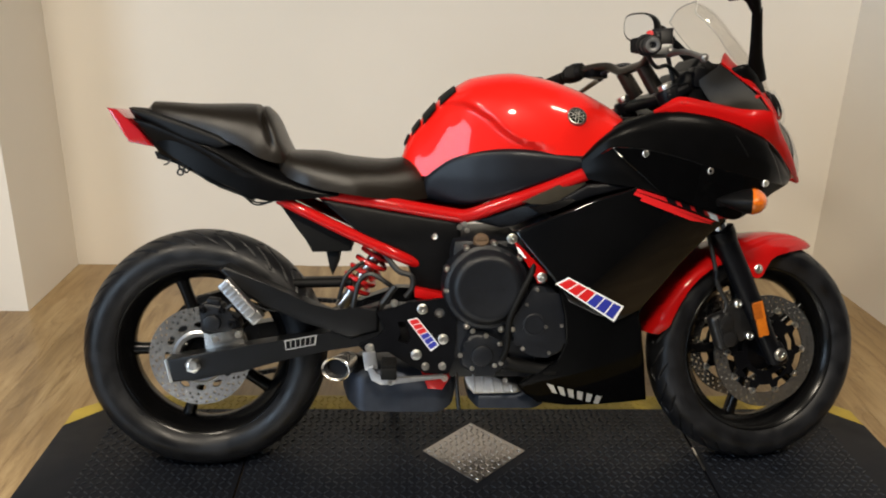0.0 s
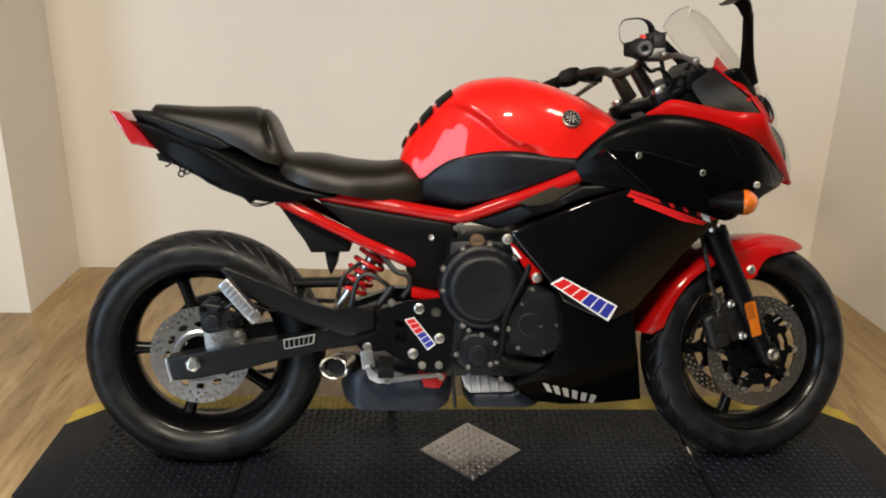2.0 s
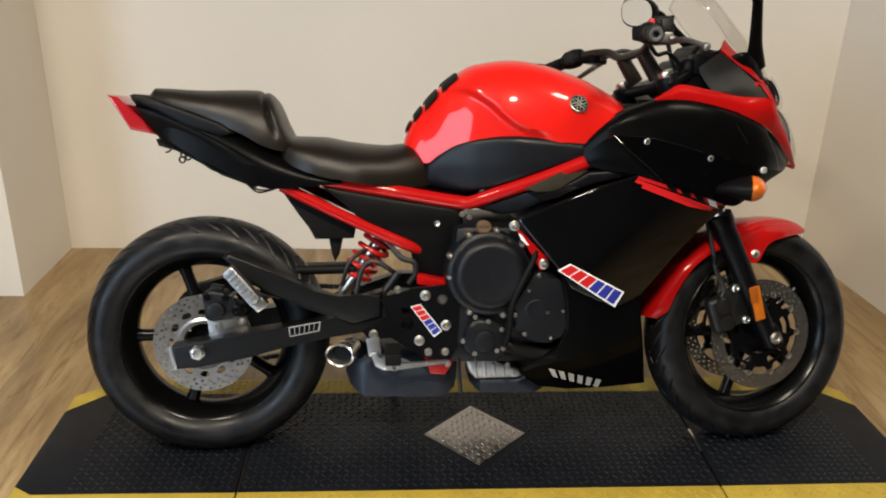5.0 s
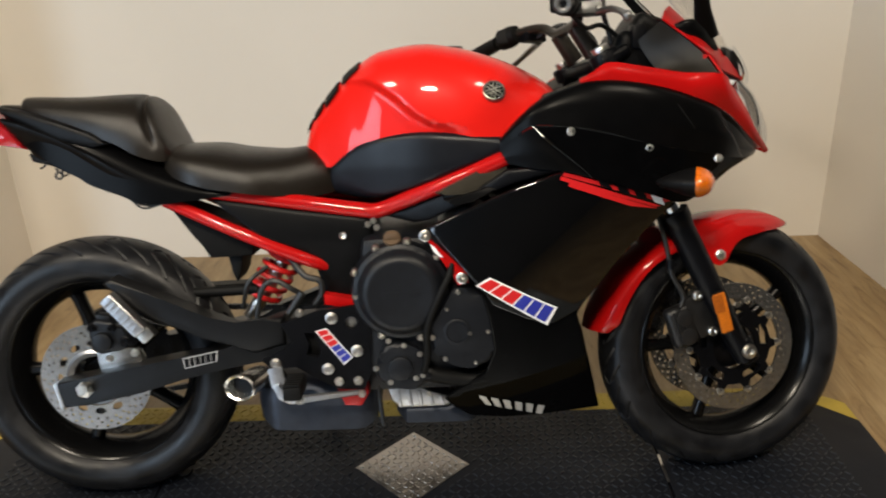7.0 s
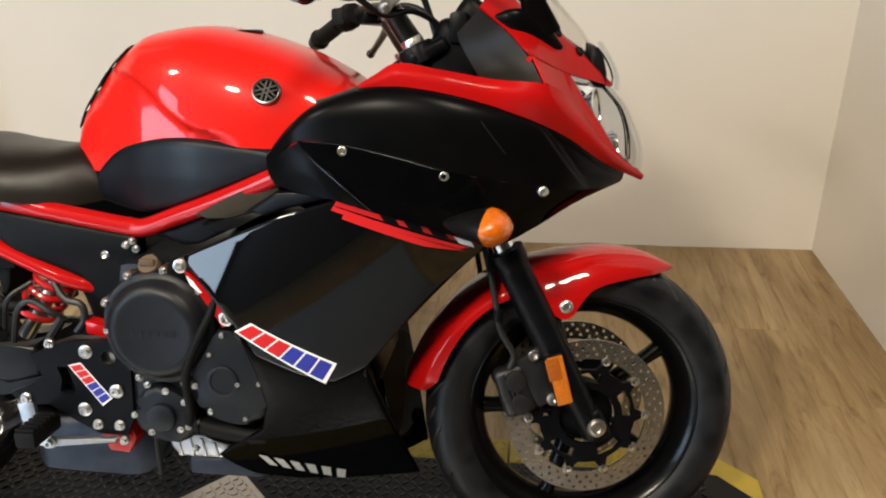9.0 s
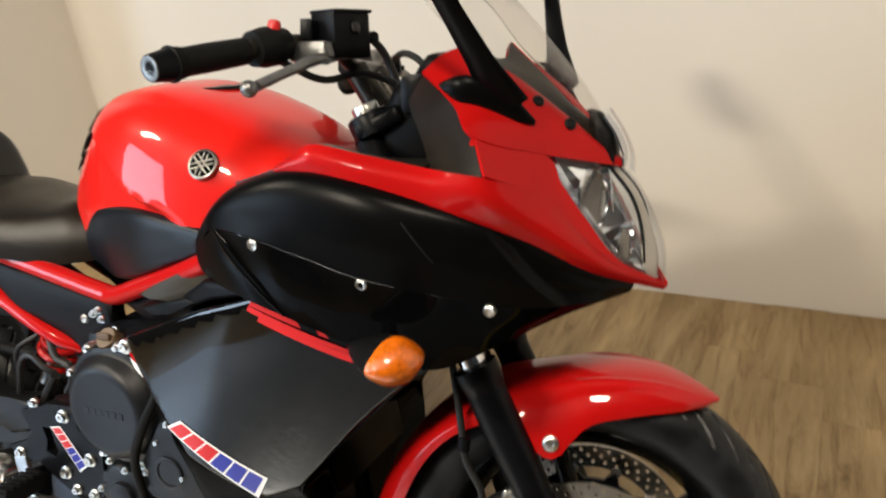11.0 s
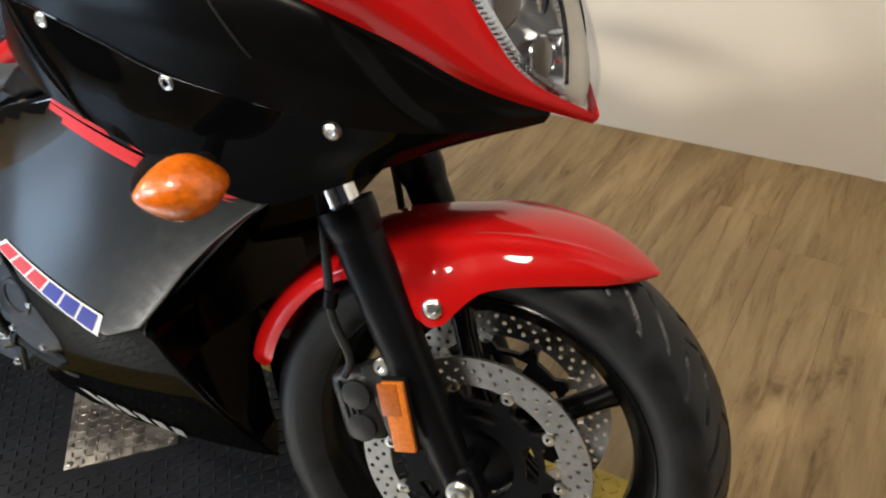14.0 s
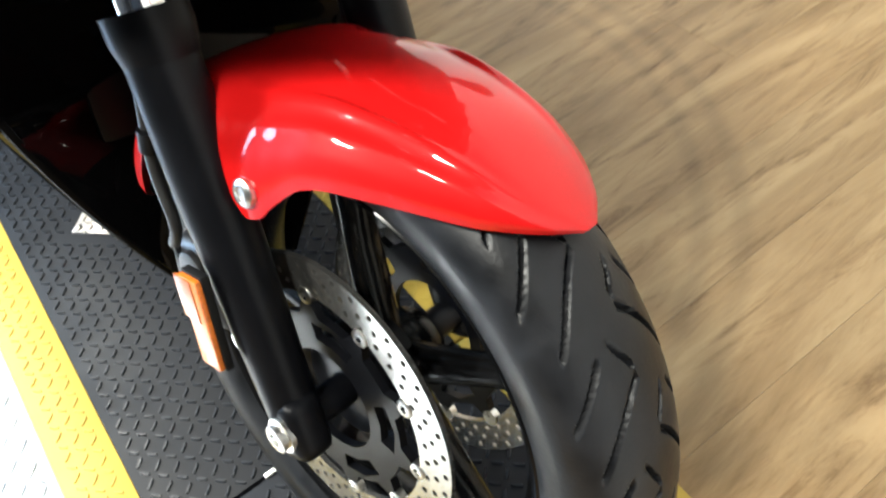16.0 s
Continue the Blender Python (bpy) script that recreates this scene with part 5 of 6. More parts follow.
# engine
bm = bmesh.new()
add_box(bm, (0.0, 0, 0.45), (0.24, 0.33, 0.30), 0.03)
add_box(bm, (0.12, 0, 0.53), (0.2, 0.30, 0.2), 0.03, Euler((0, radians(35), 0)).to_matrix())
add_box(bm, (-0.02, 0, 0.31), (0.24, 0.24, 0.14), 0.03)
engine = part("engine", bm, ENGINE, bike, "black cast engine")
bm = bmesh.new()
CC = Vector((-0.036, 0, 0.487))
add_lathe(bm, [(-0.13, 0.106), (-0.178, 0.104), (-0.186, 0.100), (-0.188, 0.092), (-0.192, 0.088), (-0.205, 0.083), (-0.213, 0.074), (-0.2145, 0.066), (-0.2135, 0.062), (-0.2135, 0.00005)], CC, (0, 1, 0), 64)
clutch = part("clutch_cover", bm, ENGINE, engine, "round dark grey clutch cover")
for k in range(6):
    bm = add_box(bmesh.new(), (-0.072 + 0.0145 * k, -0.2138, 0.487), (0.008, 0.001, 0.011))
    part("raised_mark", bm, ENGINE, clutch)
for x, z in ((-0.085, 0.579), (-0.02, 0.590), (0.04, 0.556), (-0.130, 0.530), (-0.131, 0.479), (-0.082, 0.393), (0.0, 0.385)):
    bm = bmesh.new()
    add_lathe(bm, [(-0.02, 0.0085), (0.0, 0.0085), (0.002, 0.007), (0.002, 0.005), (0.007, 0.0047), (0.007, 0.0025), (0.004, 0.00005)], (x, -0.184, z), (0, -1, 0), 14)
    part("flange_bolt", bm, STEEL, engine)
bm = bmesh.new()
add_lathe(bm, [(-0.03, 0.017), (0.012, 0.019), (0.016, 0.017), (0.016, 0.00005)], (-0.05, -0.165, 0.590), (0, -0.75, 0.66), 20)
add_box(bm, (-0.05, -0.180, 0.603), (0.026, 0.006, 0.012), 0.002)
part("filler_cap", bm, material("brown_plastic", (0.09, 0.055, 0.03), 0.45), engine, "brown plastic oil filler cap")
GEN = [(0.073, 0.494), (0.115, 0.487), (0.148, 0.455), (0.157, 0.415), (0.150, 0.34), (0.102, 0.320), (0.047, 0.338), (0.020, 0.376), (0.026, 0.413), (0.049, 0.452)]
bm = add_prism(bmesh.new(), GEN, -0.12, -0.203, 0.012, 3, 40)
gen = part("generator_cover", bm, ENGINE, engine, "black pickup rotor cover")
bm = add_lathe(bmesh.new(), [(0, 0.028), (0.003, 0.028), (0.004, 0.026), (0.004, 0.022), (0.002, 0.021), (0.002, 0.00005)], (0.077, -0.2025, 0.40), (0, -1, 0), 28)
part("inspection_cap", bm, ENGINE, gen)
for x, z in ((0.082, 0.484), (0.057, 0.449), (0.026, 0.389), (0.051, 0.342), (0.113, 0.332), (0.141, 0.398), (0.103, 0.396)):
    part("bolt", add_bolt(bmesh.new(), (x, -0.201, z), r=0.0042, h=0.006), STEEL, gen)
PUMP = [(-0.094, 0.338), (-0.077, 0.370), (-0.041, 0.376), (0.007, 0.350), (0.014, 0.313), (-0.004, 0.274), (-0.069, 0.280), (-0.097, 0.301)]
bm = add_prism(bmesh.new(), PUMP, -0.10, -0.188, 0.012, 3, 36)
add_lathe(bm, rounded(0.026, 0.012, 0.3), (-0.045, -0.186, 0.322), (0, -1, 0), 24)
pump = part("water_pump", bm, ENGINE, engine, "black water pump housing")
for x, z in ((-0.068, 0.381), (-0.097, 0.322), (-0.068, 0.290), (-0.003, 0.350), (-0.014, 0.297), (0.001, 0.303), (0.012, 0.261), (-0.036, 0.370)):
    part("bolt", add_bolt(bmesh.new(), (x, -0.187, z), r=0.0042, h=0.006), STEEL, pump)
part("coolant_hose", add_tube(bmesh.new(), [(-0.02, -0.165, 0.308), (0.02, -0.168, 0.298), (0.08, -0.165, 0.284), (0.14, -0.160, 0.282), (0.19, -0.12, 0.308)], 0.017, 14, 26), SOFT, engine, "black coolant hose")
for x in (0.008, 0.016):
    bm = add_lathe(bmesh.new(), [(-0.003, 0.0195), (-0.003, 0.0212), (0.003, 0.0212), (0.003, 0.0195)], (x, -0.1675, 0.3005), (1, -0.05, -0.22), 24, close=True)
    part("hose_clamp", bm, SATIN, engine)
part("breather_hose", add_tube(bmesh.new(), [(0.075, -0.19, 0.56), (0.066, -0.205, 0.525), (0.043, -0.212, 0.48), (0.016, -0.212, 0.415), (0.012, -0.20, 0.345), (0.0, -0.18, 0.30)], 0.0075, 10, 30), SOFT, engine)
bm = add_prism(bmesh.new(), [(0.016, 0.605), (0.034, 0.593), (0.102, 0.527), (0.104, 0.505), (0.083, 0.498), (0.051, 0.553)], -0.194, -0.204, 0.003)
strut = part("engine_bracket", bm, RED, bike, "red painted engine bracket")
for x, z in ((0.019, 0.605), (0.091, 0.514)):
    bm = bmesh.new()
    add_lathe(bm, [(-0.01, 0.012), (0.002, 0.012), (0.003, 0.010), (0.003, 0.0075), (0.008, 0.007), (0.008, 0.0035), (0.004, 0.00005)], (x, -0.203, z), (0, -1, 0), 16)
    part("bolt", bm, STEEL, strut)
bm = add_prism(bmesh.new(), [(0.028, 0.589), (0.038, 0.581), (0.054, 0.559), (0.048, 0.560), (0.034, 0.573)], -0.2041, -0.2048, 0)
part("white_mark", bm, WHITE, strut)
for x, z in ((-0.10, 0.625), (-0.088, 0.632), (-0.082, 0.618), (-0.055, 0.603)):
    part("bolt", add_bolt(bmesh.new(), (x, -0.15, z), r=0.0046, h=0.007), STEEL, engine)
bm = bmesh.new()
add_prism(bm, [(-0.086, 0.264), (-0.05, 0.262), (0.0, 0.243), (0.055, 0.224), (0.064, 0.206), (0.05, 0.2), (-0.055, 0.199), (-0.072, 0.216)], -0.05, -0.112, 0.008, 3)
for k in range(5):
    x = -0.062 + 0.024 * k
    add_prism(bm, [(x, 0.255 - 0.007 * k), (x + 0.007, 0.255 - 0.007 * k), (x + 0.012, 0.204), (x + 0.004, 0.204)], -0.05, -0.1155, 0.003)
pan = part("oil_pan", bm, ALU, bike, "ribbed bare aluminium oil pan")
bm = add_body(bmesh.new(), [(-0.065, 0.175, 0.2, 0.06, 0.5), (-0.04, 0.160, 0.21, 0.10, 0.5), (0.09, 0.158, 0.21, 0.10, 0.5), (0.16, 0.18, 0.21, 0.05, 0.5)], 24, 20)
part("exhaust_collector", bm, MUFFLER, bike)
bm = add_body(bmesh.new(), [(-0.385, 0.20, 0.235, 0.03, 0.5), (-0.37, 0.175, 0.25, 0.07, 0.45), (-0.33, 0.155, 0.27, 0.10, 0.4), (-0.15, 0.153, 0.27, 0.105, 0.4), (-0.11, 0.170, 0.26, 0.09, 0.45), (-0.10, 0.2, 0.25, 0.07, 0.5)], 28, 30)
muffler = part("muffler", bm, MUFFLER, bike, "blue-grey steel underslung muffler")
TIP, DIR = Vector((-0.393, -0.166, 0.284)), Vector((-0.28, -0.95, 0.05)).normalized()
side = Vector((0, 0, 1)).cross(DIR).normalized()
upv = DIR.cross(side)
bm = bmesh.new()


def oval(at, a, b):
    return [TIP + DIR * at + side * (a * math.cos(q)) + upv * (b * math.sin(q)) for q in [2 * math.pi * k / 40 for k in range(40)]]


add_grid(bm, [oval(-0.09, 0.026, 0.024), oval(-0.03, 0.033, 0.027), oval(-0.004, 0.037, 0.0295), oval(0.003, 0.037, 0.0295), oval(0.005, 0.035, 0.0275), oval(0.002, 0.031, 0.0235), oval(-0.02, 0.026, 0.019), oval(-0.06, 0.018, 0.016)], close_v=True)
tip = part("exhaust_tip", bm, TIPSTEEL, muffler, "polished oval exhaust tip")
bm = bmesh.new()
rows = [oval(-0.055, 0.02, 0.017)]
bm.faces.new([bm.verts.new(p) for p in rows[0]])
part("bore", bm, SOFT, muffler)
part("tail_pipe", add_tube(bmesh.new(), [TIP - DIR * 0.02, TIP - DIR * 0.08, (-0.33, -0.05, 0.255)], 0.025, 18, 12), SATIN, muffler)
bm = add_tube(bmesh.new(), [(-0.10, -0.11, 0.30), (-0.098, -0.115, 0.22), (-0.093, -0.12, 0.165)], 0.005, 8, 12)
part("drain_hose", bm, CABLE, bike)

# rearset
PLATE_OUT = [(-0.295, 0.422), (-0.22, 0.448), (-0.112, 0.458), (-0.106, 0.41), (-0.110, 0.306), (-0.125, 0.27), (-0.178, 0.272), (-0.219, 0.294), (-0.269, 0.326), (-0.32, 0.322), (-0.34, 0.343), (-0.295, 0.362), (-0.275, 0.382)]
bm = add_holed(bmesh.new(), PLATE_OUT, [circle(-0.146, 0.420, 0.013, 18), [(-0.245, 0.352), (-0.222, 0.345), (-0.214, 0.358), (-0.226, 0.40), (-0.246, 0.40), (-0.238, 0.375)]], -0.155, -0.168)
rearset = part("footrest_plate", bm, SATIN, bike, "black footrest hanger plate")
bm = add_lathe(bmesh.new(), rounded(0.016, 0.006), (-0.146, -0.150, 0.420), (0, -1, 0), 20)
part("pivot_cap", bm, STEEL, rearset)
for x, z, r in ((-0.187, 0.431, 0.0085), (-0.137, 0.357, 0.0085), (-0.201, 0.319, 0.0085), (-0.179, 0.290, 0.0065), (-0.138, 0.290, 0.0065), (-0.132, 0.260, 0.0055), (-0.312, 0.336, 0.0075), (-0.254, 0.445, 0.006)):
    bm = bmesh.new()
    add_lathe(bm, [(-0.004, r * 1.5), (0.002, r * 1.5), (0.003, r * 1.35), (0.003, r), (0.009, r * 0.95), (0.009, r * 0.5), (0.005, r * 0.45), (0.005, 0.00005)], (x, -0.168, z), (0, -1, 0), 18)
    part("bolt", bm, STEEL, rearset)
bm = add_box(bmesh.new(), (-0.266, -0.215, 0.298), (0.038, 0.085, 0.03), 0.006)
footpeg = part("footpeg", bm, SOFT, bike, "black rubber-topped rider footpeg")
for k in range(6):
    part("rib", add_box(bmesh.new(), (-0.266, -0.185 - 0.013 * k, 0.315), (0.034, 0.006, 0.006), 0.001), SOFT, footpeg)
bm = add_prism(bmesh.new(), [(-0.318, 0.292), (-0.308, 0.262), (-0.286, 0.250), (-0.262, 0.251), (-0.139, 0.264), (-0.137, 0.274), (-0.259, 0.266), (-0.283, 0.267), (-0.298, 0.278), (-0.304, 0.296)], -0.178, -0.188, 0.003)
part("brake_pedal", bm, ALU, bike, "bare aluminium rear brake pedal")
bm = add_box(bmesh.new(), (-0.311, -0.168, 0.305), (0.032, 0.010, 0.046), 0.004, Euler((0, radians(-8), 0)).to_matrix())
part("heel_plate", bm, ALU, rearset, "bent bare aluminium heel plate")
bm = add_bolt(bmesh.new(), (-0.262, -0.19, 0.262), r=0.008, h=0.012)
part("pedal_bolt", bm, STEEL, bike)
bm = add_prism(bmesh.new(), [(-0.190, 0.275), (-0.130, 0.30), (-0.118, 0.255), (-0.136, 0.225), (-0.172, 0.228)], -0.11, -0.152, 0.004)
part("lower_frame_lug", bm, RED, bike, "red frame lug")
bm = add_prism(bmesh.new(), [(-0.205, 0.474), (-0.10, 0.452), (-0.10, 0.43), (-0.205, 0.45)], 0.10, -0.13, 0.004)
part("frame_crossmember", bm, RED, bike)
bm = add_tube(bmesh.new(), [(-0.22, 0.11, 0.26), (-0.24, 0.16, 0.16), (-0.26, 0.245, 0.058)], 0.011, 10, 8)
part("side_stand", bm, SATIN, bike, "black side stand under the left side")

# ---- fork and fender, turned with the steering ----
for s in (-1, 1):
    y = 0.105 * s
    bm = bmesh.new()
    add_tube(bm, [(0.702, y, 0.27), (0.62, y, 0.437), (0.54, y, 0.60)], [0.022, 0.0255, 0.0285, 0.0285], 22, 20)
    add_tube(bm, [(0.552, y, 0.576), (0.549, y, 0.583), (0.536, y, 0.608)], [0.029, 0.033, 0.033], 22, 8)
    add_box(bm, (0.70, y + 0.003 * s, 0.29), (0.043, 0.037, 0.062), 0.014, Euler((0, radians(-26), 0)).to_matrix(), 3)
    leg = part("fork_leg", steered(bm), SATIN, bike, "satin black fork leg")
    bm = add_tube(bmesh.new(), [(0.542, y, 0.596), (0.512, y, 0.658)], 0.0192, 20, 4)
    part("fork_tube", steered(bm), CHROME, leg, "chromed fork tube")
    bm = add_tube(bmesh.new(), [(0.514, y, 0.652), (0.386, y, 0.916)], 0.0205, 20, 4)
    part("fork_sleeve", steered(bm), SATIN, leg)
    bm = bmesh.new()
    add_lathe(bm, [(-0.004, 0.017), (0.003, 0.017), (0.003, 0.013), (0.009, 0.013), (0.010, 0.011), (0.010, 0.007), (0.004, 0.006), (0.004, 0.00005)], (0.70, y + 0.0205 * s, 0.29), (0, s, 0), 18)
    part("axle_bolt", steered(bm), STEEL, leg)
    bm = add_box(bmesh.new(), (0.628, y + 0.035 * s, 0.386), (0.030, 0.008, 0.092), 0.002, Euler((0, radians(-14), 0)).to_matrix())
    part("reflector_back", steered(bm), SOFT, leg)
    bm = add_box(bmesh.new(), (0.628, y + 0.041 * s, 0.386), (0.027, 0.006, 0.088), 0.002, Euler((0, radians(-14), 0)).to_matrix())
    part("reflector", steered(bm), REFLECT, leg, "amber side reflector")
    bm = add_box(bmesh.new(), (0.6165, y + 0.0435 * s, 0.4065), (0.0235, 0.003, 0.040), 0.001, Euler((0, radians(-14), 0)).to_matrix())
    part("reflector_field", steered(bm), GUARD, leg)
    bm = bmesh.new()
    add_box(bm, (0.559, 0.088 * s, 0.352), (0.060, 0.036, 0.094), 0.016, Euler((0, radians(-18), 0)).to_matrix(), 3)
    add_lathe(bm, rounded(0.019, 0.006, 0.25), (0.558, 0.105 * s, 0.373), (0, s, 0), 24)
    add_lathe(bm, rounded(0.019, 0.006, 0.25), (0.567, 0.105 * s, 0.330), (0, s, 0), 24)
    for k in range(3):
        add_box(bm, (0.545 + 0.008 * k, 0.107 * s, 0.352), (0.004, 0.008, 0.07 - 0.012 * k), 0.0015, Euler((0, radians(-18), 0)).to_matrix())
    add_box(bm, (0.60, 0.094 * s, 0.375), (0.05, 0.02, 0.10), 0.008, Euler((0, radians(-26), 0)).to_matrix())
    cal = part("front_caliper", steered(bm), CALIPER, bike, "dark grey front brake caliper")
    for x, z in ((0.590, 0.420), (0.625, 0.338)):
        bm = add_lathe(bmesh.new(), [(-0.012, 0.011), (0.002, 0.011), (0.004, 0.009), (0.006, 0.008), (0.006, 0.0045), (0.002, 0.00005)], (x, 0.108 * s, z), (0, s, 0), 16)
        part("bolt", steered(bm), STEEL, cal)
    bm = add_tube(bmesh.new(), [(0.545, 0.115 * s, 0.40), (0.552, 0.115 * s, 0.425), (0.528, 0.113 * s, 0.47), (0.520, 0.11 * s, 0.52), (0.505, 0.10 * s, 0.60), (0.48, 0.08 * s, 0.70)], 0.0055, 10, 30)
    part("brake_hose", steered(bm), CABLE, cal)
    bm = add_tube(bmesh.new(), [(0.526, 0.112 * s, 0.505), (0.524, 0.112 * s, 0.485)], 0.009, 10, 3)
    part("hose_ferrule", steered(bm), SATIN, cal)


def fender_side(d):
    return smooth_at([56.5, 60, 67.5, 78, 90, 97, 101, 105, 109, 113, 118, 140, 164, 171], [0.318, 0.306, 0.285, 0.265, 0.246, 0.221, 0.207, 0.204, 0.214, 0.242, 0.272, 0.287, 0.288, 0.306], d)


rows = []
N_F = 180
for k in range(N_F + 1):
    d = 57.0 + (170 - 57.0) * k / N_F
    ph = radians(d)
    rc = smooth_at([56, 70, 80, 90, 171], [0.318, 0.3165, 0.311, 0.306, 0.306], d) + 0.030 * max(0, (d - 100) / 70) ** 1.5
    rs = fender_side(d)
    w = smooth_at([57, 60, 66, 80, 94, 104, 112, 140, 164, 170], [0.006, 0.03, 0.056, 0.083, 0.098, 0.107, 0.104, 0.088, 0.073, 0.053], d)
    row = []
    for j in range(65):
        a = math.pi * (j / 64 - 0.5)
        q = abs(math.sin(a))
        r = rs + (rc - rs) * math.cos(a) ** 0.85
        yy = w * math.copysign(q ** 0.88, a)
        # crease along the shoulder
        r += (0.0062 * math.exp(-((q - 0.62) / 0.055) ** 2) + 0.0022 * math.exp(-((q - 0.82) / 0.05) ** 2)) * max(0, 1 - abs(d - 88) / 26)
        row.append(Vector((AXLE_F.x + r * math.cos(ph), yy, AXLE_F.z + r * math.sin(ph))))
    rows.append(row)
bm = bmesh.new()
add_grid(bm, rows)
add_grid(bm, [[p + (Vector((AXLE_F.x, p.y * 0.9, AXLE_F.z)) - p).normalized() * 0.003 for p in r] for r in rows])
fender = part("front_fender", steered(bm), RED, bike, "glossy red front fender", 60)
for s in (-1, 1):
    bm = bmesh.new()
    add_lathe(bm, [(-0.006, 0.0115), (0.0005, 0.0115), (0.0025, 0.009), (0.003, 0.006), (0.001, 0.005), (0.001, 0.00005)], (0.645, 0.1085 * s, 0.507), (0, s, 0.15), 20)
    part("fender_bolt", steered(bm), STEEL, fender)

# ---- controls, turned with the steering ----
bm = bmesh.new()
add_box(bm, (0.40, 0, 0.935), (0.07, 0.27, 0.026), 0.01, Euler((0, radians(-26), 0)).to_matrix(), 3)
for s in (-1, 1):
    add_lathe(bm, rounded(0.031, 0.03, 0.2), (0.392, 0.105 * s, 0.92), (-0.44, 0, 0.9), 24)
clamp = part("top_clamp", barred(bm), SATIN, bike, "black top fork clamp")
for s in (-1, 1):
    bm = add_lathe(bmesh.new(), rounded(0.019, 0.012, 0.2), (0.379, 0.105 * s, 0.947), (-0.44, 0, 0.9), 20)
    part("fork_cap", barred(bm), STEEL, clamp)
    bm = add_tube(bmesh.new(), [(0.385, 0.05 * s, 0.95), (0.345, 0.05 * s, 1.01)], [0.02, 0.018], 14, 4)
    part("bar_riser", barred(bm), BARMETAL, clamp)
for s in (-1, 1):
    bm = add_tube(bmesh.new(), [(0.345, 0.0, 1.012), (0.343, 0.06 * s, 1.014), (0.332, 0.11 * s, 1.035), (0.30, 0.16 * s, 1.036), (0.262, 0.216 * s, 1.022), (0.205, 0.338 * s, 0.995)], 0.011, 14, 36)
    bar = part("handlebar", barred(bm), BARMETAL, bike, "black handlebar half")
    bm = bmesh.new()
    a, b = Vector((0.258, 0.222 * s, 1.021)), Vector((0.214, 0.318 * s, 1.0))
    add_tube(bm, [a, b], [0.0165, 0.0172, 0.0165], 20, 12)
    for k in range(4):
        c = b.lerp(a, 0.02 + 0.03 * k)
        add_lathe(bm, [(-0.002, 0.0165), (-0.001, 0.0185), (0.001, 0.0185), (0.002, 0.0165)], c, b - a, 20, close=True)
    part("grip", barred(bm), SOFT, bar, "black rubber grip")
    bm = add_tube(bmesh.new(), [b, Vector((0.203, 0.343 * s, 0.994))], [0.019, 0.0175, 0.0155], 20, 6)
    weight = part("bar_end", barred(bm), SATIN, bar)
    bm = add_lathe(bmesh.new(), [(0.0, 0.0150), (0.0016, 0.0145), (0.002, 0.0125), (0.0008, 0.0075), (-0.001, 0.0068), (-0.001, 0.00005)], (0.203, 0.343 * s, 0.994), Vector((0.203, 0.343 * s, 0.994)) - b, 20)
    part("end_face", barred(bm), LEVER, weight, "bare metal face of the bar end")
    bm = add_lathe(bmesh.new(), [(-0.002, 0.0185), (-0.0012, 0.0212), (0.0012, 0.0212), (0.002, 0.0185)], b, b - a, 20, close=True)
    part("grip_flange", barred(bm), SOFT, bar)
    bm = bmesh.new()
    add_tube(bm, [(0.264, 0.212 * s, 1.024), (0.276, 0.188 * s, 1.029), (0.288, 0.166 * s, 1.034)], [0.022, 0.025, 0.025, 0.02], 18, 10)
    add_box(bm, (0.262, 0.190 * s, 1.028), (0.03, 0.044, 0.034), 0.008, Euler((0, 0, radians(-25 * s))).to_matrix())
    sw = part("switch_housing", barred(bm), SOFT, bar, "black switch housing")
    if s < 0:
        bm = add_lathe(bmesh.new(), [(-0.006, 0.008), (0.004, 0.0085), (0.008, 0.007), (0.010, 0.003), (0.010, 0.00005)], (0.284, -0.190, 1.052), (0.1, 0, 1), 16)
        part("kill_switch", barred(bm), DECAL_RED, sw, "red engine stop button")
    # lever
    bm = bmesh.new()
    add_tube(bm, [(0.345, 0.175 * s, 1.014), (0.35, 0.215 * s, 1.012), (0.342, 0.27 * s, 0.998), (0.325, 0.338 * s, 0.976)], [0.0095, 0.0088, 0.0075, 0.0075], 12, 26, 0.75)
    lever = part("lever", barred(bm), LEVER, bar, "bare aluminium brake lever")
    bm = bmesh.new()
    bmesh.ops.create_uvsphere(bm, u_segments=16, v_segments=10, radius=0.0095, matrix=Matrix.Translation((0.321, 0.348 * s, 0.973)))
    part("lever_ball", barred(bm), LEVER, lever)
    bm = bmesh.new()
    add_box(bm, (0.325, 0.160 * s, 1.024), (0.06, 0.034, 0.026), 0.007, Euler((0, 0, radians(20 * s))).to_matrix())
    add_lathe(bm, rounded(0.012, 0.008, 0.2), (0.346, 0.178 * s, 1.018), (0, 0, 1), 14)
    part("lever_perch", barred(bm), SATIN if s > 0 else LEVER, bar)
    bm = bmesh.new()
    if s < 0:
        add_box(bm, (0.352, -0.132, 1.046), (0.046, 0.062, 0.058), 0.004, Euler((radians(4), 0, radians(-30))).to_matrix())
        res = part("fluid_reservoir", barred(bm), SATIN, bar, "square black brake fluid reservoir")
        bm = add_box(bmesh.new(), (0.352, -0.132, 1.0765), (0.049, 0.065, 0.005), 0.002, Euler((radians(4), 0, radians(-30))).to_matrix())
        part("reservoir_cap", barred(bm), SATIN, res)
        bm = add_lathe(bmesh.new(), rounded(0.008, 0.004), (0.373, -0.142, 1.056), (0.87, -0.5, 0), 14)
        part("sight_glass", barred(bm), GLOSS, res)
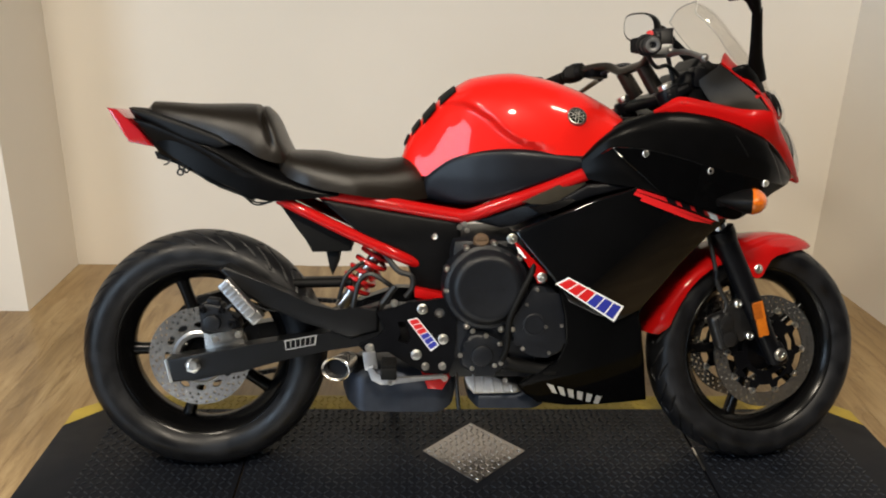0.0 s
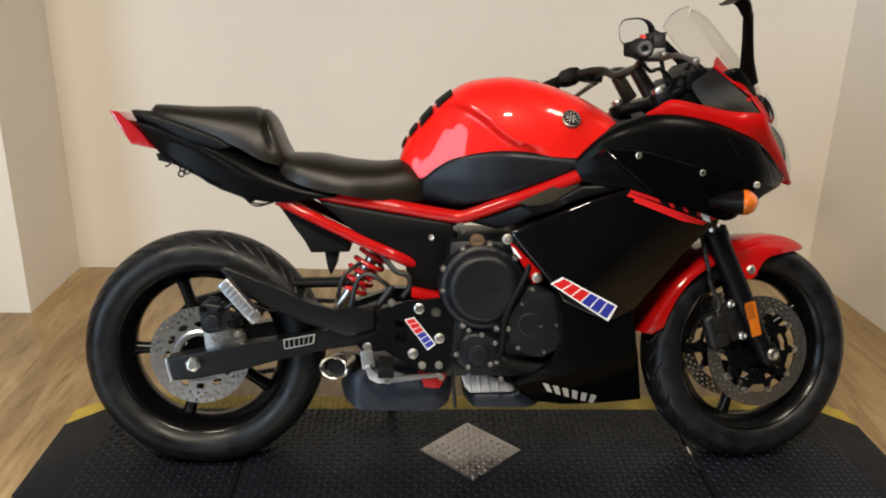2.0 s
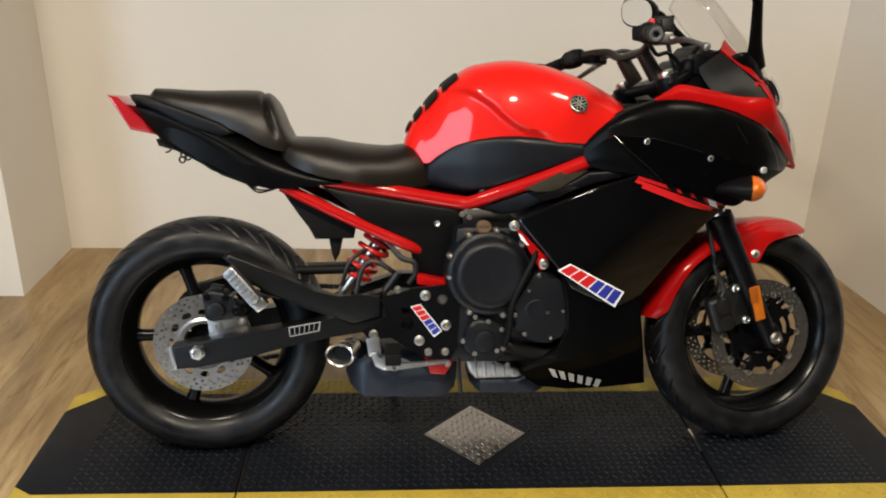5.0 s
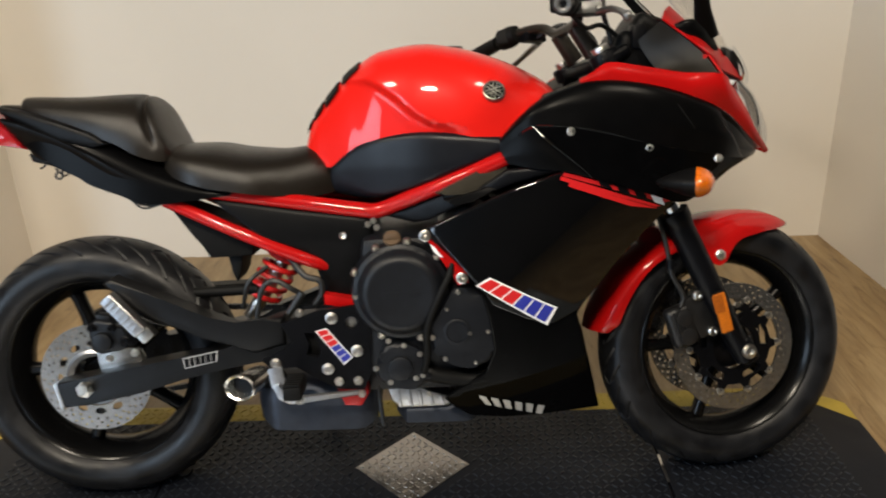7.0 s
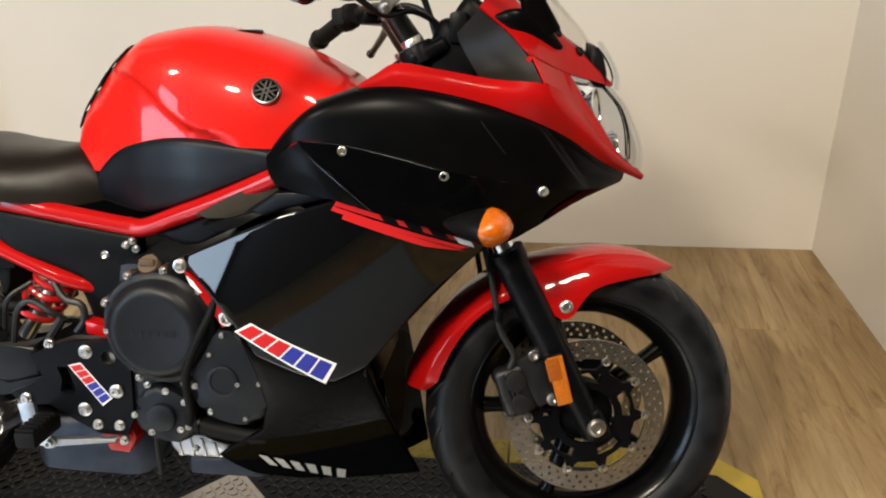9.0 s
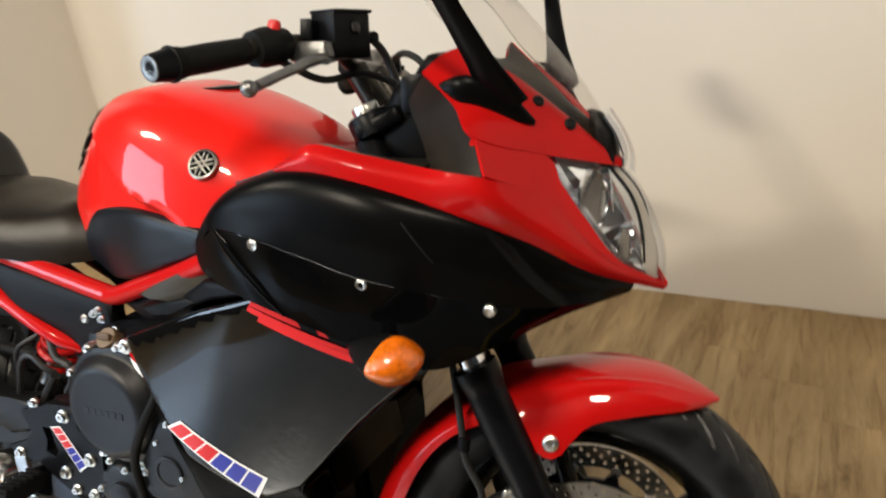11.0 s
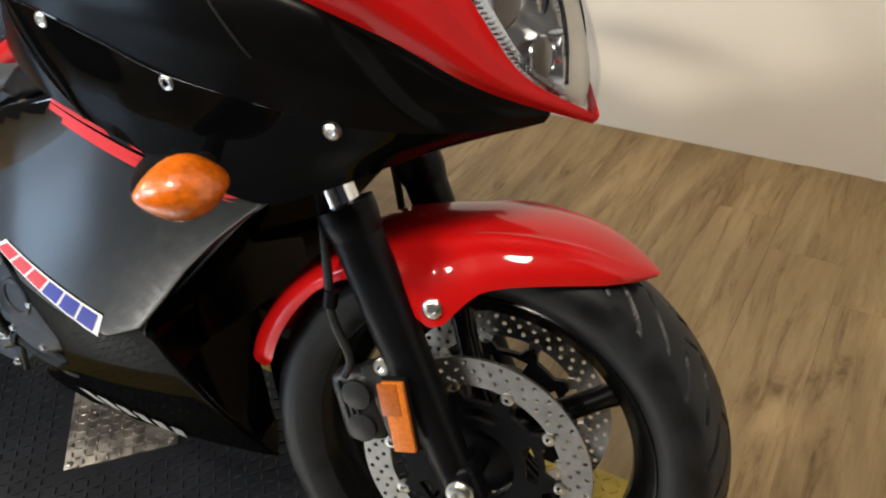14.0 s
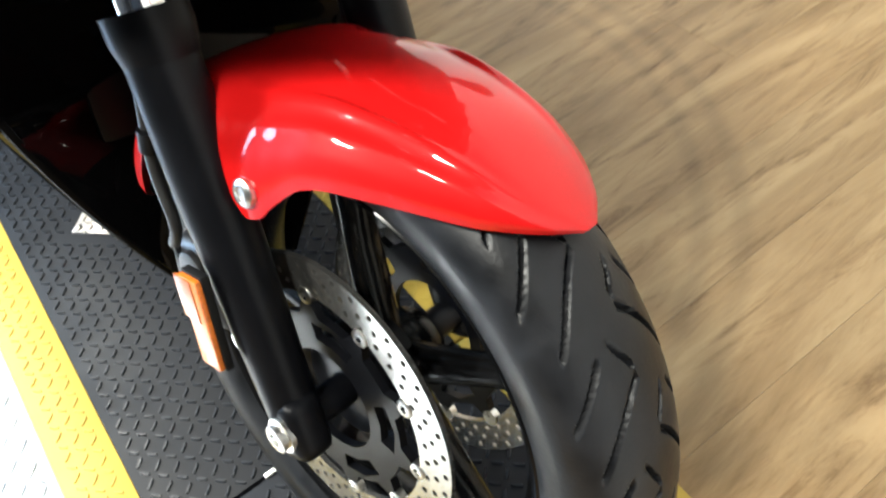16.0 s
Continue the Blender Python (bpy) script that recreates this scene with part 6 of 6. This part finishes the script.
        bm = add_lathe(bmesh.new(), rounded(0.008, 0.012), (0.38, -0.100, 1.047), (0.87, -0.5, 0), 12)
        part("banjo_bolt", barred(bm), SATIN, res)
        bm = add_box(bmesh.new(), (0.318, -0.160, 1.052), (0.016, 0.022, 0.026), 0.003)
        part("mirror_boss", barred(bm), SATIN, res)
        part("brake_line", barred(add_tube(bmesh.new(), [(0.383, -0.098, 1.047), (0.40, -0.08, 1.02), (0.42, -0.07, 0.96), (0.43, -0.06, 0.88)], 0.0055, 10, 24)), CABLE, res)
        part("throttle_cable", barred(add_tube(bmesh.new(), [(0.285, -0.175, 1.012), (0.33, -0.14, 0.99), (0.38, -0.11, 1.0), (0.43, -0.08, 0.97), (0.42, -0.05, 0.90)], 0.005, 10, 26)), CABLE, bar)
    else:
        add_tube(bm, [(0.33, 0.15, 1.02), (0.38, 0.10, 1.04), (0.43, 0.05, 1.0), (0.43, 0.02, 0.90)], 0.0055, 10, 24)
        part("clutch_cable", barred(bm), CABLE, bar)
# steering head, dash
bm = bmesh.new()
add_box(bm, (0.47, 0, 0.94), (0.10, 0.20, 0.10), 0.02, Euler((0, radians(25), 0)).to_matrix(), 3)
add_box(bm, (0.50, 0, 1.0), (0.07, 0.17, 0.055), 0.02, Euler((0, radians(35), 0)).to_matrix(), 3)
part("instrument_panel", bm, MATTE, bike, "black instrument housing behind the screen")
bm = add_box(bmesh.new(), (0.45, 0, 0.84), (0.30, 0.20, 0.10), 0.03)
part("headlight_stay", bm, SOFT, bike)
bm = add_box(bmesh.new(), (0.475, -0.09, 0.985), (0.03, 0.045, 0.05), 0.008)
part("relay_box", bm, SATIN, bike)


# ---- markings ----
def add_decal(bm, tl, tr, br, bl, width, lift, n=10):
    rows = []
    for j in range(4):
        a, b = Vector(tl).lerp(Vector(bl), j / 3), Vector(tr).lerp(Vector(br), j / 3)
        rows.append([Vector((p.x, -(width(p.x, p.y) + lift), p.y)) for p in [a.lerp(b, i / n) for i in range(n + 1)]])
    add_grid(bm, rows)
    return bm


def corner(tl, tr, br, bl, u, v):
    return Vector(tl).lerp(Vector(tr), u).lerp(Vector(bl).lerp(Vector(br), u), v)


def slanted_marks(name, tl, tr, br, bl, width, lift, colours, parent, base=None, lo=0.09, hi=0.91, fill=0.88):
    q = (tl, tr, br, bl)
    sheet = parent
    if base:
        sheet = part(name, add_decal(bmesh.new(), *q, width, lift), base, parent, "white sticker with red and blue marks")
    n = len(colours)
    for k, mat in enumerate(colours):
        u0, u1 = 0.025 + 0.95 * k / n, 0.025 + 0.95 * (k + fill) / n
        bm = add_decal(bmesh.new(), corner(*q, u0 + 0.01, lo), corner(*q, u1 + 0.01, lo), corner(*q, u1, hi), corner(*q, u0, hi), width, lift + 0.0006, 3)
        part("mark", bm, mat, sheet)


slanted_marks("sticker", (0.146, 0.521), (0.283, 0.449), (0.262, 0.411), (0.117, 0.505), main_width, 0.0014, [DECAL_RED] * 3 + [DECAL_BLUE] * 3, bike, WHITE)
slanted_marks("sticker", (-0.199, 0.410), (-0.146, 0.343), (-0.166, 0.327), (-0.223, 0.404), lambda x, z: 0.168, 0.0008, [DECAL_RED] * 3 + [DECAL_BLUE] * 3, bike, WHITE)
slanted_marks("lettering", (0.112, 0.247), (0.280, 0.191), (0.274, 0.166), (0.130, 0.219), belly_width, 0.003, [SILVER] * 6, bike, None, 0.0, 1.0, 0.6)
slanted_marks("sticker", (-0.517, 0.348), (-0.440, 0.362), (-0.443, 0.338), (-0.514, 0.324), lambda x, z: 0.142, 0.0008, [SATIN] * 6, bike, SILVER)
for (a, b, c, d), mat in ((((0.297, 0.727), (0.335, 0.733), (0.527, 0.655), (0.505, 0.652)), DECAL_RED), (((0.292, 0.719), (0.300, 0.719), (0.500, 0.646), (0.485, 0.645)), DECAL_RED), (((0.308, 0.706), (0.314, 0.705), (0.495, 0.640), (0.43, 0.652)), DECAL_RED)):
    part("stripe", add_decal(bmesh.new(), a, c, d, (a[0] - 0.004, a[1] - 0.007), main_width, 0.004, 14), mat, bike, "red flank stripe")
for k, mat in enumerate((SATIN, SATIN, SATIN, WHITE)):
    x = 0.36 + 0.038 * k
    z = 0.722 - 0.36 * (x - 0.335)
    part("stripe_mark", add_decal(bmesh.new(), (x, z - 0.001), (x + 0.026, z - 0.010), (x + 0.034, z - 0.026), (x + 0.010, z - 0.017), main_width, 0.005, 4), mat, bike)
# tank emblem
EC, EN = Vector((0.170, -0.161, 0.888)), Vector((0.12, -0.84, 0.50)).normalized()
eu = EN.orthogonal().normalized()
ev = EN.cross(eu)
bm = add_lathe(bmesh.new(), [(-0.006, 0.023), (0.002, 0.023), (0.003, 0.0215), (0.003, 0.020), (0.0015, 0.019), (0.0015, 0.00005)], EC, EN, 40)
emblem = part("tank_emblem", bm, BADGE, tank, "round black and chrome badge")
bm = add_lathe(bmesh.new(), [(0.0012, 0.0188), (0.0022, 0.0188), (0.0022, 0.00005)], EC, EN, 40)
part("badge_face", bm, GLOSS, tank)
for k in range(3):
    bm = bmesh.new()
    d = eu * math.cos(k * math.pi / 3 + 0.5) + ev * math.sin(k * math.pi / 3 + 0.5)
    m = Matrix((d, EN.cross(d), EN)).transposed()
    for o in (-0.0035, 0.0035):
        add_box(bm, EC + EN * 0.003 + EN.cross(d) * o, (0.035, 0.0022, 0.0016), 0, m)
    part("badge_bar", bm, BADGE, tank)
# ---- mat ----
def add_slab(bm, outline, z0, z1, bevel=0.002):
    a = [bm.verts.new((x, y, z0)) for x, y in outline]
    b = [bm.verts.new((x, y, z1)) for x, y in outline]
    top = bm.faces.new(b)
    bm.faces.new(a)
    n = len(a)
    for i in range(n):
        bm.faces.new((a[i], a[(i + 1) % n], b[(i + 1) % n], b[i]))
    if bevel:
        bmesh.ops.bevel(bm, geom=list(top.edges), offset=bevel, segments=2, profile=0.5, affect="EDGES")
    return bm


def inside_outline(x, y, outline, margin):
    n = len(outline)
    for i in range(n):
        (x1, y1), (x2, y2) = outline[i], outline[(i + 1) % n]
        ln = math.hypot(x2 - x1, y2 - y1)
        if ((x2 - x1) * (y - y1) - (y2 - y1) * (x - x1)) / ln < margin:
            return False
    return True


def tread_bars(outlines, z, pitch, length, width, height, x0, y0, turn=45, spread=1.0):
    """Raised lozenges, turned by turns one way and the other, over convex outlines: vertices and faces."""
    verts, faces = [], []
    for outline in outlines:
        xs, ys = [p[0] for p in outline], [p[1] for p in outline]
        for i in range(int((min(xs) - x0) / pitch) - 1, int((max(xs) - x0) / pitch) + 2):
            for j in range(int((min(ys) - y0) / pitch) - 1, int((max(ys) - y0) / pitch) + 2):
                x, y = x0 + i * pitch, y0 + j * pitch
                if not inside_outline(x, y, outline, 0.4 * length):
                    continue
                a = radians(turn if (i + j) % 2 else -turn)
                ca, sa = math.cos(a), math.sin(a)
                s = len(verts)
                ring = [(-0.5, 0), (-0.4, -0.42), (0.0, -0.5), (0.4, -0.42), (0.5, 0), (0.4, 0.42), (0.0, 0.5), (-0.4, 0.42)]
                for k, hgt in ((1.0, 0.0), (0.72, height)):
                    for u, v in ring:
                        px, py = u * length * (k if k == 1 else 0.86), v * width * k
                        verts.append((x + px * ca - py * sa, y + px * sa + py * ca, z + hgt))
                for q in range(8):
                    faces.append((s + q, s + (q + 1) % 8, s + 8 + (q + 1) % 8, s + 8 + q))
                faces.append(tuple(s + 8 + q for q in range(8)))
    return verts, faces


def bars_object(name, data, mat, parent, label):
    me = bpy.data.meshes.new(name)
    me.from_pydata(data[0], [], data[1])
    me.materials.append(mat)
    ob = finish(new(name, me), 60)
    ob.parent = parent
    return tagged(ob, label, kind="stuff")


MAT_L, MAT_R, F0, F1, B1, B0 = -1.172, 1.098, -0.375, -0.295, 0.147, 0.225
SEAMS = (-0.64, 0.557)
mat_thing = tagged(new("rubber_mat"), "black rubber tread mat with yellow safety borders and seams", "mat")
G = 0.0025
black = [[(MAT_L, -0.262), (-1.125, F1), (SEAMS[0] - G, F1), (SEAMS[0] - G, B1), (-1.085, B1), (MAT_L, 0.06)],
         [(SEAMS[0] + G, F1), (SEAMS[1] - G, F1), (SEAMS[1] - G, B1), (SEAMS[0] + G, B1)],
         [(SEAMS[1] + G, F1), (1.052, F1), (MAT_R, -0.262), (MAT_R, 0.06), (1.012, B1), (SEAMS[1] + G, B1)]]
yellow = [[(MAT_L, -0.262), (MAT_L, -0.33), (-1.12, F0), (SEAMS[0] - G, F0), (SEAMS[0] - G, F1), (-1.125, F1)],
          [(SEAMS[0] + G, F0), (SEAMS[1] - G, F0), (SEAMS[1] - G, F1), (SEAMS[0] + G, F1)],
          [(SEAMS[1] + G, F0), (1.046, F0), (MAT_R, -0.33), (MAT_R, -0.262), (1.052, F1), (SEAMS[1] + G, F1)],
          [(MAT_L, 0.06), (-1.085, B1), (SEAMS[0] - G, B1), (SEAMS[0] - G, B0), (-1.07, B0), (MAT_L, 0.14)],
          [(SEAMS[0] + G, B1), (SEAMS[1] - G, B1), (SEAMS[1] - G, B0), (SEAMS[0] + G, B0)],
          [(SEAMS[1] + G, B1), (1.012, B1), (MAT_R, 0.06), (MAT_R, 0.14), (0.998, B0), (SEAMS[1] + G, B0)]]
for o in black:
    part("mat_section", add_slab(bmesh.new(), o, Z_FLOOR, 0.0), MATRUB, mat_thing)
for o in yellow:
    part("border", add_slab(bmesh.new(), o, Z_FLOOR, -0.001), MATYEL, mat_thing, "yellow rubber safety border")
HOLE = [(-0.041, -0.205), (0.097, -0.068), (-0.041, 0.068), (-0.178, -0.068)]
bv, bf = tread_bars(black, 0.0, 0.0188, 0.0160, 0.0043, 0.0024, -0.04, -0.07)
keep = []
for k in range(0, len(bf), 9):
    mid = [sum(bv[i][c] for i in bf[k + 8]) / 8 for c in (0, 1)]
    if -1.055 < mid[0] < 0.985 and not inside_outline(*mid, HOLE, -0.012):
        keep.append(k)
bars_object("tread", (bv, [f for k in keep for f in bf[k:k + 9]]), BARRUB, mat_thing, "raised tread bars of the mat")
convex = [[(-1.06, F0), (SEAMS[0] - G, F0), (SEAMS[0] - G, F1), (-1.06, F1)], yellow[1], [(SEAMS[1] + G, F0), (0.99, F0), (0.99, F1), (SEAMS[1] + G, F1)],
          [(-1.06, B1), (SEAMS[0] - G, B1), (SEAMS[0] - G, B0), (-1.06, B0)], yellow[4], [(SEAMS[1] + G, B1), (0.99, B1), (0.99, B0), (SEAMS[1] + G, B0)]]
bars_object("border_tread", tread_bars(convex, -0.001, 0.0188, 0.0160, 0.0043, 0.0018, -0.04, -0.07), MATYEL, mat_thing, "raised tread bars of the yellow border")
part("seam_strip", add_box(bmesh.new(), (SEAMS[1], -0.105, 0.0015), (0.006, 0.10, 0.003), 0.001), STEEL, mat_thing, "short bright metal strip in the seam")
plate = tagged(new("tread_plate"), "square aluminium tread plate bolted on the rubber mat", "metal plate")
part("sheet", add_slab(bmesh.new(), HOLE, 0.0005, 0.003, 0.001), PLATE, plate)
bars_object("plate_tread", tread_bars([HOLE], 0.003, 0.0150, 0.0135, 0.0042, 0.0017, -0.04, -0.07, 45), PLATE, plate, "raised tread bars of the plate")
for x, y in ((-0.041, -0.19), (0.082, -0.068), (-0.041, 0.053), (-0.163, -0.068)):
    bm = add_lathe(bmesh.new(), rounded(0.005, 0.003, 0.4), (x, y, 0.003), (0, 0, 1), 12)
    part("rivet", bm, STEEL, plate)
ramp = tagged(new("tread_plate_ramp"), "bright aluminium tread plate sheet along the mat's edge", "metal plate")
RAMP = [(-2.5, -2.9), (1.03, -2.9), (1.03, -0.377), (-1.13, -0.377), (-2.5, -0.9)]
part("sheet", add_slab(bmesh.new(), RAMP, Z_FLOOR, -0.010, 0.001), RAMPLATE, ramp)
bars_object("plate_tread", tread_bars([RAMP], -0.010, 0.022, 0.025, 0.0058, 0.0014, -0.04, -0.07, 45), RAMPLATE, ramp, "raised tread bars of the ramp")

# ---- floor planks ----
plank_meshes = {}
rnd = random.Random(4)
PW = 0.152
for col in range(-16, 17):
    y = -1.9 - rnd.random() * 1.1
    while y < Y_BACK - 0.02:
        y1 = min(y + 1.22, Y_BACK - 0.003)
        x = col * PW + 0.03
        if not (X_LEFT < x - PW / 2 and x + PW / 2 < X_RIGHT) and y1 > 0.845:
            y1 = min(y1, 0.845) if x < 0 else y1
        ln = round(y1 - y, 2)
        if ln > 0.05:
            if ln not in plank_meshes:
                bm = bmesh.new()
                add_slab(bm, [(-PW / 2 + 0.0002, 0.0002), (PW / 2 - 0.0002, 0.0002), (PW / 2 - 0.0002, ln - 0.0002), (-PW / 2 + 0.0002, ln - 0.0002)], -0.0028, 0.0, 0.0002)
                me = bpy.data.meshes.new("plank")
                bm.to_mesh(me)
                bm.free()
                me.materials.append(FLOOR)
                plank_meshes[ln] = me
            ob = new("plank", plank_meshes[ln])
            ob.location = (x, y, Z_FLOOR)
            ob.parent = floor
        y += 1.22
